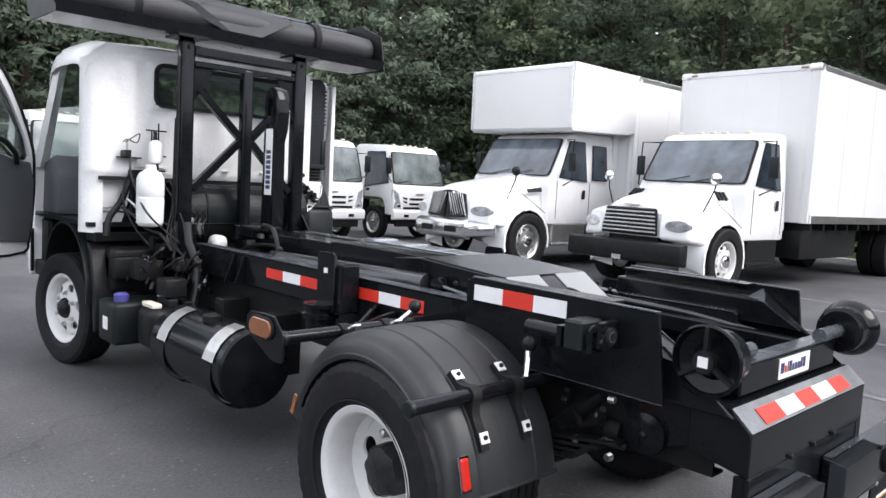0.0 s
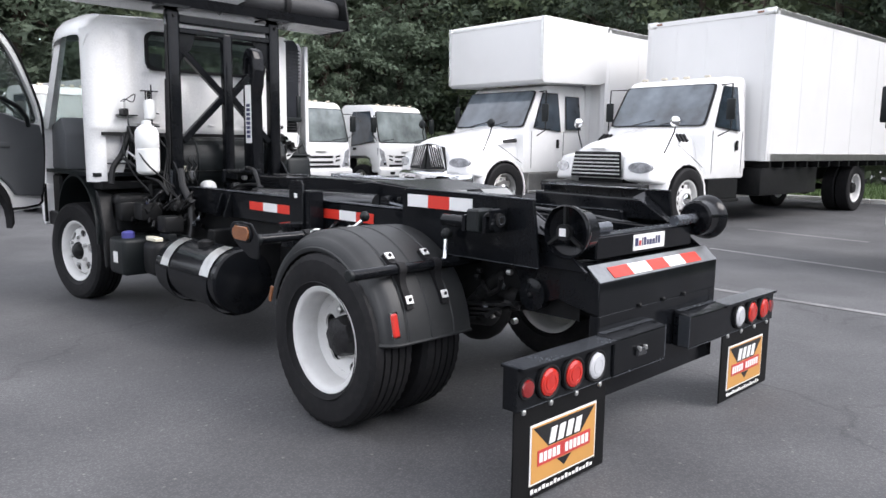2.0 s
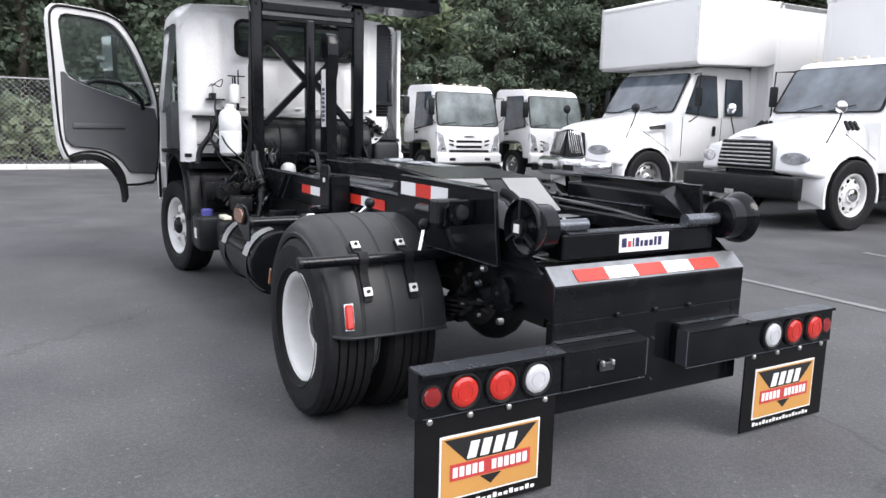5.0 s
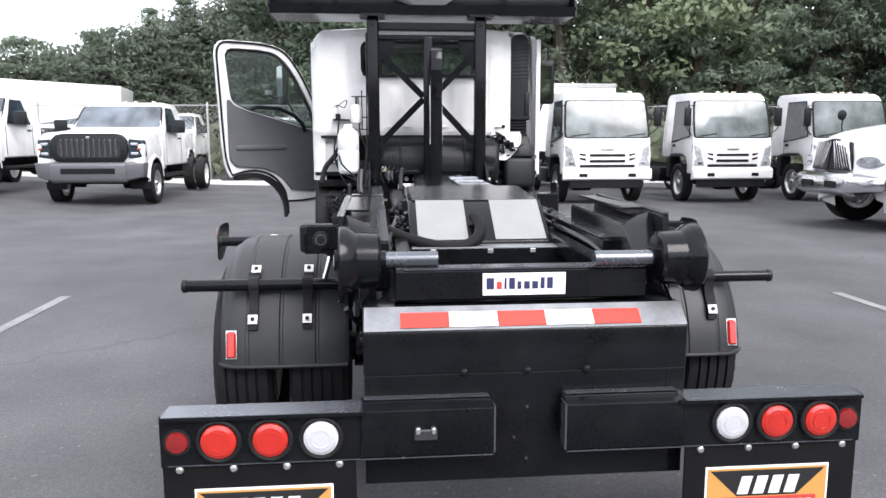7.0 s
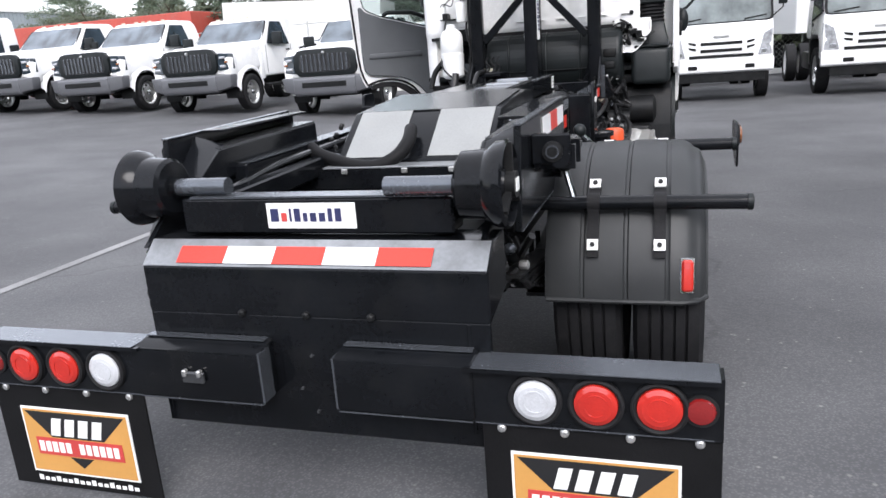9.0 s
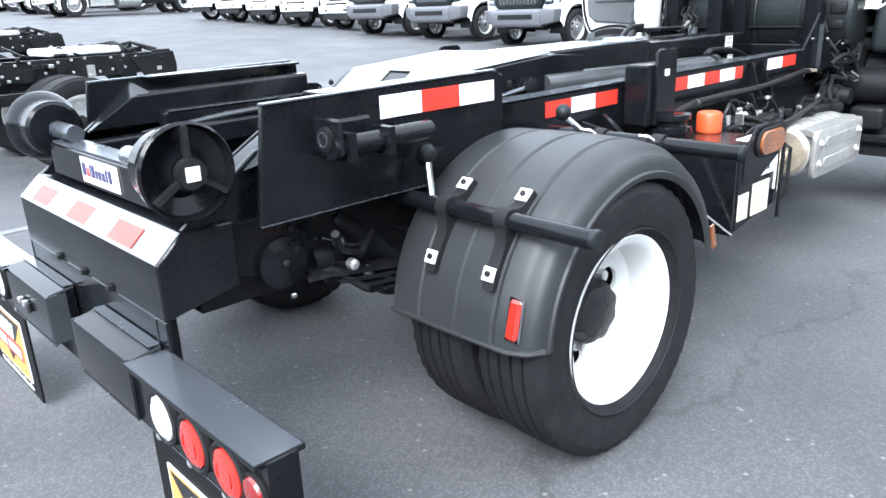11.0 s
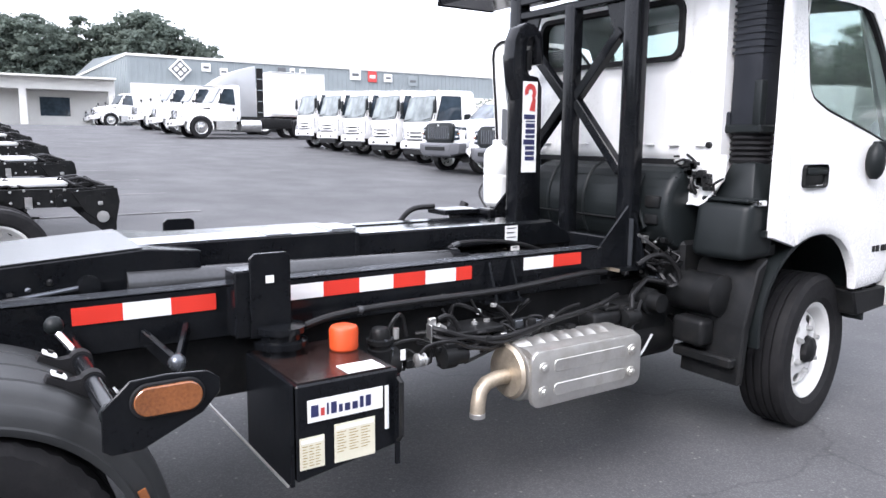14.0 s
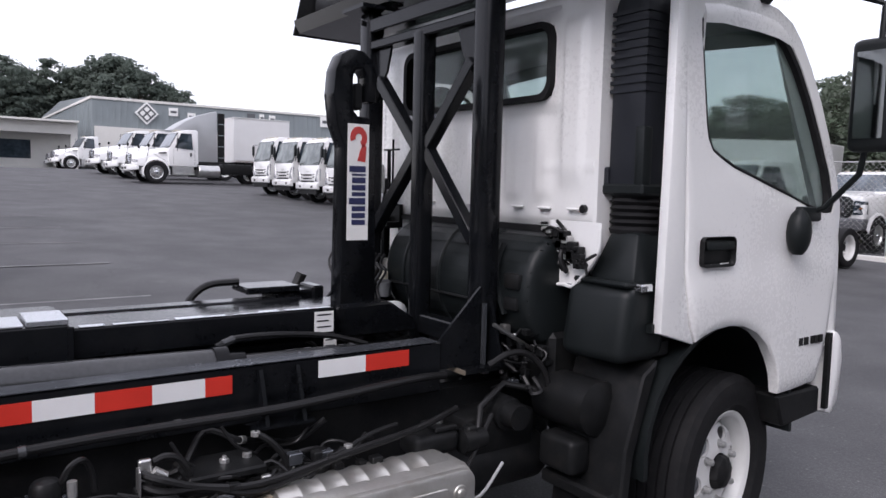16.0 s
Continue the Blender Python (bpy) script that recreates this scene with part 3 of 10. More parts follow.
def build_running_gear():
    for s in (-1, 1):
        wheel(truck, "tipper_rear", 0.957 if s > 0 else -0.988, 0, 0.405, s, 0.35 if s > 0 else 0.8)
        t, r, h = wheel_set("tipper_rear")
        m = Matrix.Translation((s * 0.69, 0, 0.405)) @ (Matrix.Rotation(math.pi, 4, "Z") if s > 0 else Matrix())
        w = place("wheel", r, truck, m)
        place("tyre", t, w, label="black rubber tyre")
        wheel(truck, "front195", 0.81 if s > 0 else -0.865, 3.70, 0.400, s, 0.2, 9)
    b = B().cyl((-0.6, 0, 0.405), (0.6, 0, 0.405), 0.065).ball((0, 0.02, 0.405), 0.17, 0.19, 0.19)
    b.done("rear_axle", CHASSIS, truck)
    B().bar((-0.7, 3.70, 0.37), (0.7, 3.70, 0.37), 0.09, 0.09, bev=0.01).done("front_axle", CHASSIS, truck)
    B().cyl((0, 0.2, 0.43), (0, 2.6, 0.55), 0.045).done("drive_shaft", CHASSIS, truck)
    for s in (-1, 1):
        # C-section chassis rail
        xw, xf, th = s * 0.424, s * 0.35, s * 0.008
        b = B().prism([(xw, 0.56), (xf, 0.56), (xf, 0.57), (xw - th, 0.57), (xw - th, 0.765), (xf, 0.765), (xf, 0.775), (xw, 0.775)], "y", -0.95, 4.2)
        b.done("chassis_rail", CHASSIS, truck)
        # leaf spring: stacked leaves with clamps
        b = B()
        for k in range(7):
            half = 0.66 - k * 0.075
            for y0, y1 in ((-half, 0), (0, half)):
                za, zb = (0.50 + 0.10 * (abs(y0) / 0.66) ** 2, 0.50 + 0.10 * (abs(y1) / 0.66) ** 2)
                b.bar((s * 0.49, y0, za - k * 0.014), (s * 0.49, y1, zb - k * 0.014), 0.07, 0.011)
        b.done("leaf_spring", CHASSIS, truck)
        b = B()
        for y in (-0.07, 0.07):
            b.tube([(s * 0.45, y, 0.56), (s * 0.45, y, 0.36), (s * 0.53, y, 0.36), (s * 0.53, y, 0.56)], 0.011, 6)
        b.box(s * 0.49 - 0.06, s * 0.49 + 0.06, -0.11, 0.11, 0.345, 0.36).done("spring_clamp", CHASSIS, truck)
        # brake chamber
        B().lathe([(-0.1, 0.05), (-0.08, 0.085), (0.0, 0.09), (0.02, 0.095), (0.1, 0.085), (0.12, 0.04)], (s * 0.33, -0.28, 0.5), "y", 16).done("brake_chamber", CHASSIS, truck)
        B().tube([(s * 0.4, -0.33, 0.62), (s * 0.38, -0.36, 0.56), (s * 0.37, -0.42, 0.5), (s * 0.33, -0.41, 0.48)], 0.012, 7).done("hose", HOSE, truck)
    for y in (-0.85, -0.35, 0.35, 1.1, 1.9, 2.6):
        B().box(-0.41, 0.41, y - 0.035, y + 0.035, 0.60, 0.73, 0.008).done("cross_member", CHASSIS, truck)


build_running_gear()


def build_hook_frame():
    # fixed sub-frame rails
    for s in (-1, 1):
        x0, x1 = sorted((s * 0.40, s * 0.475))
        B().box(x0, x1, -0.62, 2.62, 0.785, 0.965, 0.006).done("frame_rail", BLACK, truck)
        x0, x1 = sorted((s * 0.398, s * 0.479))
        # thin lighter strip paints the highlight along the rail top
        B().box(x0, x1, -0.6, 2.6, 0.966, 0.969).done("rail_cap", BLACK_EDGE, truck, "top edge of the rail, highlight in its grey")
        # front tip plates over the rail
        for y in (1.94, 2.06):
            B().prism([(s * 0.476, 0.79), (s * 0.545, 0.79), (s * 0.485, 0.95), (s * 0.476, 0.95)], "y", y, y + 0.012).done("gusset", BLACK, truck)
        if s < 0:
            tape(truck, s * 0.476, 0.377, 0.846, 0.897, s, 3, first_red=True)
            tape(truck, s * 0.476, 1.18, 1.70, 0.887, s, 3, first_red=True)
        else:
            tape(truck, s * 0.476, 0.36, 0.80, 0.915, s, 3, first_red=True)
            tape(truck, s * 0.476, 1.045, 1.78, 0.915, s, 5)
            tape(truck, s * 0.476, 1.78, 1.86, 0.915, s, 1, first_red=True)
            tape(truck, s * 0.476, 2.14, 2.48, 0.925, s, 2)
        # rear side plate of the tilt frame
        pts = [(-0.84, 0.79), (-0.80, 1.075), (0.0, 1.085), (0.03, 1.07), (0.03, 0.79)]
        B().prism(pts, "x", *sorted((s * 0.555, s * 0.575)), bev=0.003).done("side_plate", BLACK, truck)
        B().prism([(-0.80, 1.076), (0.0, 1.086), (0.0, 1.09), (-0.80, 1.08)], "x", *sorted((s * 0.553, s * 0.577))).done("plate_edge", BLACK_EDGE, truck, "bare grey upper edge")
        tape(truck, s * 0.576, -0.455, -0.015, 1.03, s, 3, 0.06)
        # hold-down pivot: bracket, lug and pin
        B().lathe([(-0.685, 0.02), (-0.683, 0.03), (-0.672, 0.03), (-0.67, 0.022)], (s * 0.64, 0, 0.985), "y", 20).done("pivot_cap", CHASSIS, truck)
        B().lathe([(-0.6855, 0.020), (-0.6875, 0.020), (-0.6875, 0.015), (-0.6855, 0.015)], (s * 0.64, 0, 0.985), "y", 20, close=False).done("cap_ring", BLACK_EDGE, truck)
        b = B().box(*sorted((s * 0.575, s * 0.69)), -0.67, -0.655, 0.945, 1.035, 0.006).box(*sorted((s * 0.575, s * 0.60)), -0.66, -0.50, 0.93, 1.02, 0.008)
        b.box(*sorted((s * 0.60, s * 0.70)), -0.65, -0.63, 0.93, 1.0).box(*sorted((s * 0.60, s * 0.70)), -0.53, -0.51, 0.93, 1.0)
        b.done("pivot_bracket", BLACK, truck)
        B().cyl((s * 0.66, -0.68, 0.965), (s * 0.66, -0.36, 0.965), 0.028).done("pivot_pin", BLACK, truck)
        B().lathe([(0, 0.03), (0.03, 0.032), (0.034, 0.012)], (s * 0.577, -0.28, 0.87), "x", 18).done("bolt_cap", BLACK, truck)
        # sloping lower side plate down to the hinge box
        pts = [(-1.04, 0.79), (-0.80, 0.965), (-0.5, 0.965), (-0.5, 0.80), (-0.84, 0.79)]
        B().prism(pts, "x", *sorted((s * 0.50, s * 0.518)), bev=0.003).done("hinge_plate", BLACK, truck)
        # hinge knuckle below the tilt frame, with its lugs and lower edge strip
        k = B().lathe([(s * 0.28, 0.03), (s * 0.282, 0.06), (s * 0.36, 0.065), (s * 0.365, 0.055), (s * 0.43, 0.055), (s * 0.435, 0.07), (s * 0.49, 0.07), (s * 0.495, 0.05), (s * 0.50, 0.03)], (0, -0.74, 0.655), "x", 24).done("hinge_knuckle", BLACK, truck)
        for x in (0.33, 0.46):
            B().prism([(-0.89, 0.80), (-0.89, 0.66), (-0.78, 0.62), (-0.68, 0.66), (-0.60, 0.80)], "x", s * x - 0.012, s * x + 0.012).done("hinge_lug", BLACK, k)
        B().ball((s * 0.502, -0.74, 0.655), 0.008, 0.012, 0.012).done("grease_cap", CHASSIS, k)
        # lighter strip in place of the glint on the plate's lower edge
        B().box(*sorted((s * 0.574, s * 0.5775)), -0.84, 0.03, 0.79, 0.793).done("plate_edge", BLACK_EDGE, truck, "lower plate edge, highlight in its grey", 0)
        B().tube([(s * 0.56, -0.62, 0.72), (s * 0.52, -0.58, 0.66), (s * 0.50, -0.50, 0.62), (s * 0.46, -0.42, 0.66)], 0.012, 7).done("hose", HOSE, truck)
        # rear roller with a flared flange
        prof = [(0.46, 0.03), (0.475, 0.03), (0.477, 0.075), (0.485, 0.086), (0.55, 0.09), (0.575, 0.108), (0.60, 0.112), (0.606, 0.106), (0.58, 0.098), (0.565, 0.06), (0.585, 0.045), (0.598, 0.04)]
        ox, oy = (0.045, -0.96) if s < 0 else (-0.022, -1.0)
        b = B().lathe([(s * a + ox, r) for a, r in prof], (0, oy, 0.955), "x", 32)
        roller = b.done("roller", BLACK, truck)
        b = B().cyl((s * 0.598 + ox, oy, 0.955), (s * 0.622 + ox, oy, 0.955), 0.034)
        for dy, dz in ((0, 0.105), (-0.085, -0.055), (0.08, -0.055)):
            b.bar((s * 0.604 + ox, oy, 0.955), (s * 0.604 + ox, oy + dy, 0.955 + dz), 0.012, 0.02, (1, 0, 0))
        b.done("roller_hub", CHASSIS, roller)
        B().box(*sorted((s * 0.622 + ox, s * 0.625 + ox)), oy - 0.016, oy + 0.016, 0.939, 0.971).done("roller_label", LABEL, roller, "small white label", 0)
        B().cyl((s * 0.25, oy, 0.955), (s * 0.475 + ox, oy, 0.955), 0.026).done("roller_shaft", BLACK_EDGE, truck)
        # ramp-like guide rail inside the tail
        b = B().prism([(-0.86, 0.93), (-0.70, 1.025), (0.0, 1.035), (0.0, 0.93)], "x", *sorted((s * 0.440, s * 0.450)), bev=0.002)
        rail = b.done("guide_rail", BLACK, truck, "stepped black guide channel")
        # greyer plate colour carries the sheen of the black flange
        B().prism([(-0.68, 1.024), (0.0, 1.034), (0.0, 1.042), (-0.68, 1.032)], "x", *sorted((s * 0.445, s * 0.545))).done("rail_flange", DARK_PLATE, rail, "black flange, sheen put into a greyer colour")
        B().hexa([(s * 0.445, -0.86, 0.925), (s * 0.53, -0.84, 0.925), (s * 0.553, -0.80, 0.94), (s * 0.445, -0.70, 0.94), (s * 0.445, -0.70, 1.02), (s * 0.53, -0.70, 1.03), (s * 0.553, -0.66, 1.07), (s * 0.445, -0.62, 1.024)]).done("rail_ramp", BLACK, rail)
        B().box(*sorted((s * 0.470, s * 0.556)), -0.62, -0.01, 1.076, 1.084, 0.002).done("rail_flange", BLACK, rail)
        for k in range(3):
            B().prism([(s * 0.452, 0.94), (s * 0.545, 0.94), (s * 0.545, 1.02), (s * 0.452, 1.02)], "y", -0.55 + 0.22 * k, -0.542 + 0.22 * k).done("rail_rib", BLACK, rail)
        # inner tilt-frame beam to the roller
        B().bar((s * 0.35, -0.95, 0.875), (s * 0.34, 0.35, 0.90), 0.06, 0.07, bev=0.006).done("tail_beam", BLACK, truck)
        B().tube(bend([(s * 0.34, 0.3, 0.96), (s * 0.37, 0.0, 0.945), (s * 0.40, -0.4, 0.93), (s * 0.41, -0.7, 0.90)]), 0.012, 8).done("brake_line", DARK_PLATE, truck)
        for k in range(16):
            x, y, z = s * random.Random(k * 7 + 3).uniform(0.30, 0.38), -0.1 + 0.03 * k, 0.91 + 0.012 * (k * 5 % 9)
            B().lathe([(0, 0.004), (0.004, 0.010), (0.016, 0.010), (0.022, 0.004)], (x, y, z), "xyz"[k % 3], 8).done("pipe_fitting", BLACK_EDGE if k % 4 == 0 else CHASSIS, truck)
    # cross beam with the maker's sign
    B().box(-0.39, 0.43, -1.0, -0.91, 0.825, 0.925, 0.006).done("tail_cross_beam", BLACK, truck)
    B().box(-0.36, 0.41, -0.998, -0.93, 0.9255, 0.931).done("beam_edge", BLACK_EDGE, truck, "bare grey weld edge")
    sign = B().box(-0.110, 0.158, -1.005, -1.0015, 0.842, 0.913).done("maker_sign", LABEL, truck, "white sign plate with blue and red lettering blocks", 0)
    x = -0.098
    for i, w in enumerate((0.030, 0.022, 0.012, 0.024, 0.018, 0.024, 0.024, 0.018, 0.024)):
        z = 0.906 if i in (0, 2, 3, 7, 8) else 0.894
        B().box(x, x + w - 0.006, -1.0072, -1.0052, 0.862, z - 0.008).done("lettering", INK_RED if i == 1 else INK_BLUE, sign, "", 0)
        x += w + 0.003
    # carriage with bright sloping plates
    b = B().prism([(-0.13, 0.86), (-0.13, 0.895), (0.10, 1.052), (0.62, 1.085), (0.80, 1.068), (0.80, 0.90), (0.1, 0.86)], "x", -0.30, 0.32, bev=0.004)
    b.done("carriage", BLACK, truck)
    for x0, x1 in ((-0.265, -0.045), (0.075, 0.30)):
        B().sheet([(x0, -0.125, 0.903), (x1, -0.125, 0.903), (x1, 0.10, 1.057), (x0, 0.10, 1.057)], 0.004).done("wear_plate", WEAR, truck, "matte grey worn steel plate", 0)
    # part of the top plate's sky sheen lies in its lighter colour
    B().sheet([(-0.28, 0.10, 1.058), (0.30, 0.10, 1.058), (0.30, 0.61, 1.0905), (-0.28, 0.61, 1.0905)], 0.004).done("carriage_top", DARK_PLATE, truck, "dark steel top plate", 0)
    B().tube(bend([(-0.40, -0.14, 0.95), (-0.34, -0.18, 0.925), (-0.2, -0.22, 0.89), (-0.09, -0.23, 0.885), (-0.02, -0.20, 0.915), (0.005, -0.14, 0.955), (0.0, -0.08, 0.985), (-0.012, -0.04, 0.995)]), 0.026, 12).done("hydraulic_hose", FLAP, truck, "thick scuffed black hydraulic hose")
    B().box(-0.45, 0.45, -0.26, -0.16, 0.80, 0.88, 0.006).done("cross_member", BLACK, truck)
    B().box(-0.30, 0.43, -0.262, -0.17, 0.8805, 0.888, 0.002).done("member_edge", BEVEL, truck, "scuffed grey upper edge")
    for x in (-0.21, 0.03, 0.21):
        B().box(x - 0.012, x + 0.012, -0.268, -0.2605, 0.862, 0.882, 0.003).done("plate_bolt", STUD, truck)
    # jib: sliding box beam with a rubbed top
    B().box(-0.10, 0.10, 0.55, 2.62, 0.93, 1.06, 0.006).done("jib_beam", BLACK, truck)
    for y0, y1, dz in ((0.60, 0.86, 0.0), (0.865, 1.085, 0.001), (1.09, 1.185, 0.006), (1.19, 1.352, 0.002), (1.358, 1.468, 0.012)):
        B().box(0.02, 0.196, y0, y1, 1.0815, 1.087 + dz, 0.002).done("slide_pad", BRIGHT, truck, "pale worn slide pad on the jib sleeve", 0)
    for k in range(9):
        y = 1.50 + 0.094 * k
        B().box(0.148 + 0.012 * (k % 3), 0.183, y, y + 0.07 + 0.022 * (k % 2), 1.0665, 1.0685).done("beam_edge", BRIGHT, truck, "rubbed bright corner of the jib", 0)
    for s in (-1, 1):
        B().prism([(0.25, 0.97), (0.25, 1.04), (0.55, 1.08), (1.47, 1.08), (1.47, 0.965)], "x", *sorted((s * 0.0, s * 0.20)), bev=0.004).done("jib_sleeve", BLACK, truck)
        B().box(*sorted((s * 0.10, s * 0.185)), 1.45, 2.35, 0.97, 1.066, 0.006).done("jib_side", BLACK, truck)
        B().box(*sorted((s * 0.05, s * 0.203)), 1.462, 1.482, 0.962, 1.075, 0.003).done("sleeve_collar", BLACK, truck)
        # lift cylinder between jib and rail
        B().cyl((s * 0.30, 0.55, 0.962), (s * 0.30, 1.87, 0.932), 0.055, seg=28).done("lift_cylinder", DARK_PLATE, truck, "glossy blue-black hydraulic cylinder")
        B().cyl((s * 0.30, 1.87, 0.932), (s * 0.30, 2.3, 0.925), 0.028, seg=16).done("cylinder_rod", DARK_PLATE, truck, "dark hydraulic rod")
        B().lathe([(1.855, 0.03), (1.857, 0.062), (1.90, 0.062), (1.905, 0.04), (1.96, 0.036), (1.962, 0.02)], (s * 0.30, 0, 0.932), "y", 24).done("cylinder_clevis", BLACK, truck)
        B().tube(bend([(s * 0.27, 1.88, 0.985), (s * 0.26, 1.95, 1.005), (s * 0.25, 2.12, 1.0), (s * 0.24, 2.30, 0.975), (s * 0.24, 2.45, 0.93)]), 0.010, 8).done("hydraulic_hose", HOSE, truck)
        B().cyl((s * 0.268, 1.90, 0.992), (s * 0.262, 1.94, 1.003), 0.014, seg=10).done("pipe_fitting", DARK_PLATE, truck)
        # upright bracket on the rail (container stop)
        B().prism([(0.877, 0.80), (1.018, 0.80), (1.018, 1.07), (1.0, 1.085), (0.895, 1.085), (0.877, 1.07)], "x", *sorted((s * 0.588, s * 0.602)), bev=0.002).done("stop_plate", BLACK, truck)
        B().box(*sorted((s * 0.485, s * 0.588)), 0.83, 0.925, 0.80, 1.03, 0.006).done("stop_bracket", BLACK, truck)
        B().box(*sorted((s * 0.6022, s * 0.606)), 0.93, 0.958, 0.985, 1.01).done("bolt_plate", LABEL, truck, "", 0)
        B().lathe([(0.70, 0.075), (0.76, 0.075), (0.765, 0.09), (0.785, 0.09), (0.79, 0.07), (0.81, 0.07), (0.815, 0.085), (0.835, 0.085), (0.84, 0.04)], (s * 0.60, 0.98, 0), "z", 22).done("stop_socket", BLACK, truck)
        # latch rod along the rail
        B().cyl((s * 0.345, 0.10, 0.945), (s * 0.345, 0.43, 0.982), 0.009, seg=10).done("latch_bar", BLACK_EDGE, truck)
        B().lathe([(s * 0.318, 0.036), (s * 0.33, 0.036), (s * 0.332, 0.024), (s * 0.35, 0.024), (s * 0.352, 0.034), (s * 0.362, 0.034), (s * 0.364, 0.012)], (0, 0.432, 0.982), "x", 18).done("latch_boss", BLACK, truck)
    # labels on the jib front
    for x, y, z, w, h in ((0.1855, 2.30, 1.022, 0.075, 0.085), (0.1855, 2.325, 0.94, 0.05, 0.05)):
        lb = B().box(x, x + 0.003, y - w / 2, y + w / 2, z - h / 2, z + h / 2 - 0.01).done("caution_label", LABEL, truck, "white caution label with dark text bars", 0)
        for k in range(3):
            B().box(x + 0.0032, x + 0.0042, y - w * 0.38, y + w * (0.36 - 0.12 * (k % 2)), z - h * 0.3 + k * 0.022, z - h * 0.3 + k * 0.022 + 0.005).done("lettering", INK_BLACK, lb, "", 0)
    # hook arm: upright box with the hook at its head
    hook = [(2.40, 1.0), (2.412, 1.66), (2.37, 1.74), (2.352, 1.85), (2.362, 1.94), (2.395, 2.0), (2.45, 2.025), (2.52, 2.02), (2.575, 1.985), (2.60, 1.93), (2.60, 1.83), (2.54, 1.83), (2.54, 1.93), (2.515, 1.957), (2.478, 1.95), (2.462, 1.92), (2.462, 1.80), (2.49, 1.775), (2.56, 1.77), (2.594, 1.72), (2.608, 1.0)]
    hook = [(2.502 + 0.76 * (y - 2.502), z) for y, z in hook]
    arm = B().prism(hook, "x", -0.02, 0.068, bev=0.008, seg=2)
    arm = arm.done("hook_arm", BLACK, truck, "upright glossy black hook arm")
    B().box(0.0, 0.05, 2.484, 2.522, 1.80, 1.90, 0.008).done("hook_latch", CHASSIS, arm)
    B().prism([(2.385, 0.93), (2.385, 1.055), (2.62, 1.06), (2.74, 0.98), (2.76, 0.93)], "x", -0.07, 0.12, bev=0.01).done("arm_foot", BLACK, truck)
    stick = B().box(0.0685, 0.0705, 2.448, 2.54, 1.30, 1.745).done("arm_sticker", LABEL, arm, "tall white sticker with red hook shape and blue lettering blocks", 0)
    ring = [(2.494 + r * math.cos(radians(t)), 1.692 + r * 1.2 * math.sin(radians(t))) for r, ts in ((0.036, range(200, -61, -20)), (0.014, range(-60, 201, 20))) for t in ts]
    B().prism(ring, "x", 0.0707, 0.0724).done("sticker_shape", INK_RED, stick, "", 0)
    B().prism([(2.490, 1.605), (2.524, 1.60), (2.528, 1.66), (2.512, 1.668), (2.500, 1.640)], "x", 0.0707, 0.0724).done("sticker_shape", INK_RED, stick, "", 0)
    z = 1.585
    for i, w in enumerate((0.03, 0.014, 0.028, 0.028, 0.022, 0.032, 0.026, 0.026, 0.026)):
        B().box(0.0707, 0.0724, 2.468 if i not in (0, 5) else 2.456, 2.526, z - w + 0.007, z).done("lettering", INK_BLUE, stick, "", 0)
        z -= w
    left = B().box(-0.0235, -0.0205, 2.45, 2.535, 1.30, 1.745).done("arm_sticker", LABEL, arm, "tall white sticker with blue lettering blocks", 0)
    for i in range(8):
        B().box(-0.0255, -0.0238, 2.465, 2.52, 1.34 + i * 0.034, 1.364 + i * 0.034).done("lettering", INK_BLUE, left, "", 0)
    # hinge box with the sloped tape plate
    b = B().prism([(-1.02, 0.812), (-1.088, 0.75), (-1.088, 0.612), (-0.89, 0.652), (-0.89, 0.812)], "x", -0.49, 0.535, bev=0.004)
    b.done("hinge_box", BLACK, truck)
    B().box(-0.488, 0.533, -1.088, -1.074, 0.262, 0.614, 0.003).done("rear_plate", BLACK, truck)
    slope = Vector((0, -0.068, -0.062))
    nrm = Vector((0, -0.062, 0.068)).normalized() * 0.004
    top = Vector((0, -1.02, 0.812)) + nrm
    # black plate coloured grey in place of its sky reflection
    bv = B().sheet([Vector((-0.487, 0, 0)) + top, Vector((-0.487, 0, 0)) + top + slope * 0.98, Vector((0.532, 0, 0)) + top + slope * 0.98, Vector((0.532, 0, 0)) + top], 0.003).done("slope_plate", BEVEL, truck, "sloping steel plate, sky sheen put into its grey", 0)
    for i in range(5):
        a, c = -0.375 + i * 0.152, -0.375 + (i + 1) * 0.152
        t0, t1 = top + slope * 0.28 + nrm * 0.9, top + slope * 0.88 + nrm * 0.9
        B().sheet([Vector((a, 0, 0)) + t0, Vector((a, 0, 0)) + t1, Vector((c, 0, 0)) + t1, Vector((c, 0, 0)) + t0], 0.002).done("tape", RED if i % 2 == 0 else TAPE_WHITE, bv, "red reflective tape" if i % 2 == 0 else "white reflective tape", 0)
    for x in (-0.18, 0.02, 0.21):
        b = B().lathe([(-1.100, 0.005), (-1.097, 0.011), (-1.088, 0.012)], (x, 0, 0.62), "y", 6)
        b.done("stud", CHASSIS, truck, "", 0)
    for x, z in ((0.02, 0.50), (0.02, 0.33), (-0.02, 0.40)):
        B().lathe([(-1.094, 0.005), (-1.088, 0.006)], (x, 0, z), "y", 8).done("stud", DARK_PLATE, truck)
    # tail bars with the lamps
    for s in (-1, 1):
        xi, xo = (s * 0.095 - (0.0 if s < 0 else -0.03)), s * 1.085
        x0, x1 = sorted((xi, xo))
        pocket = sorted((xi, s * 0.50))
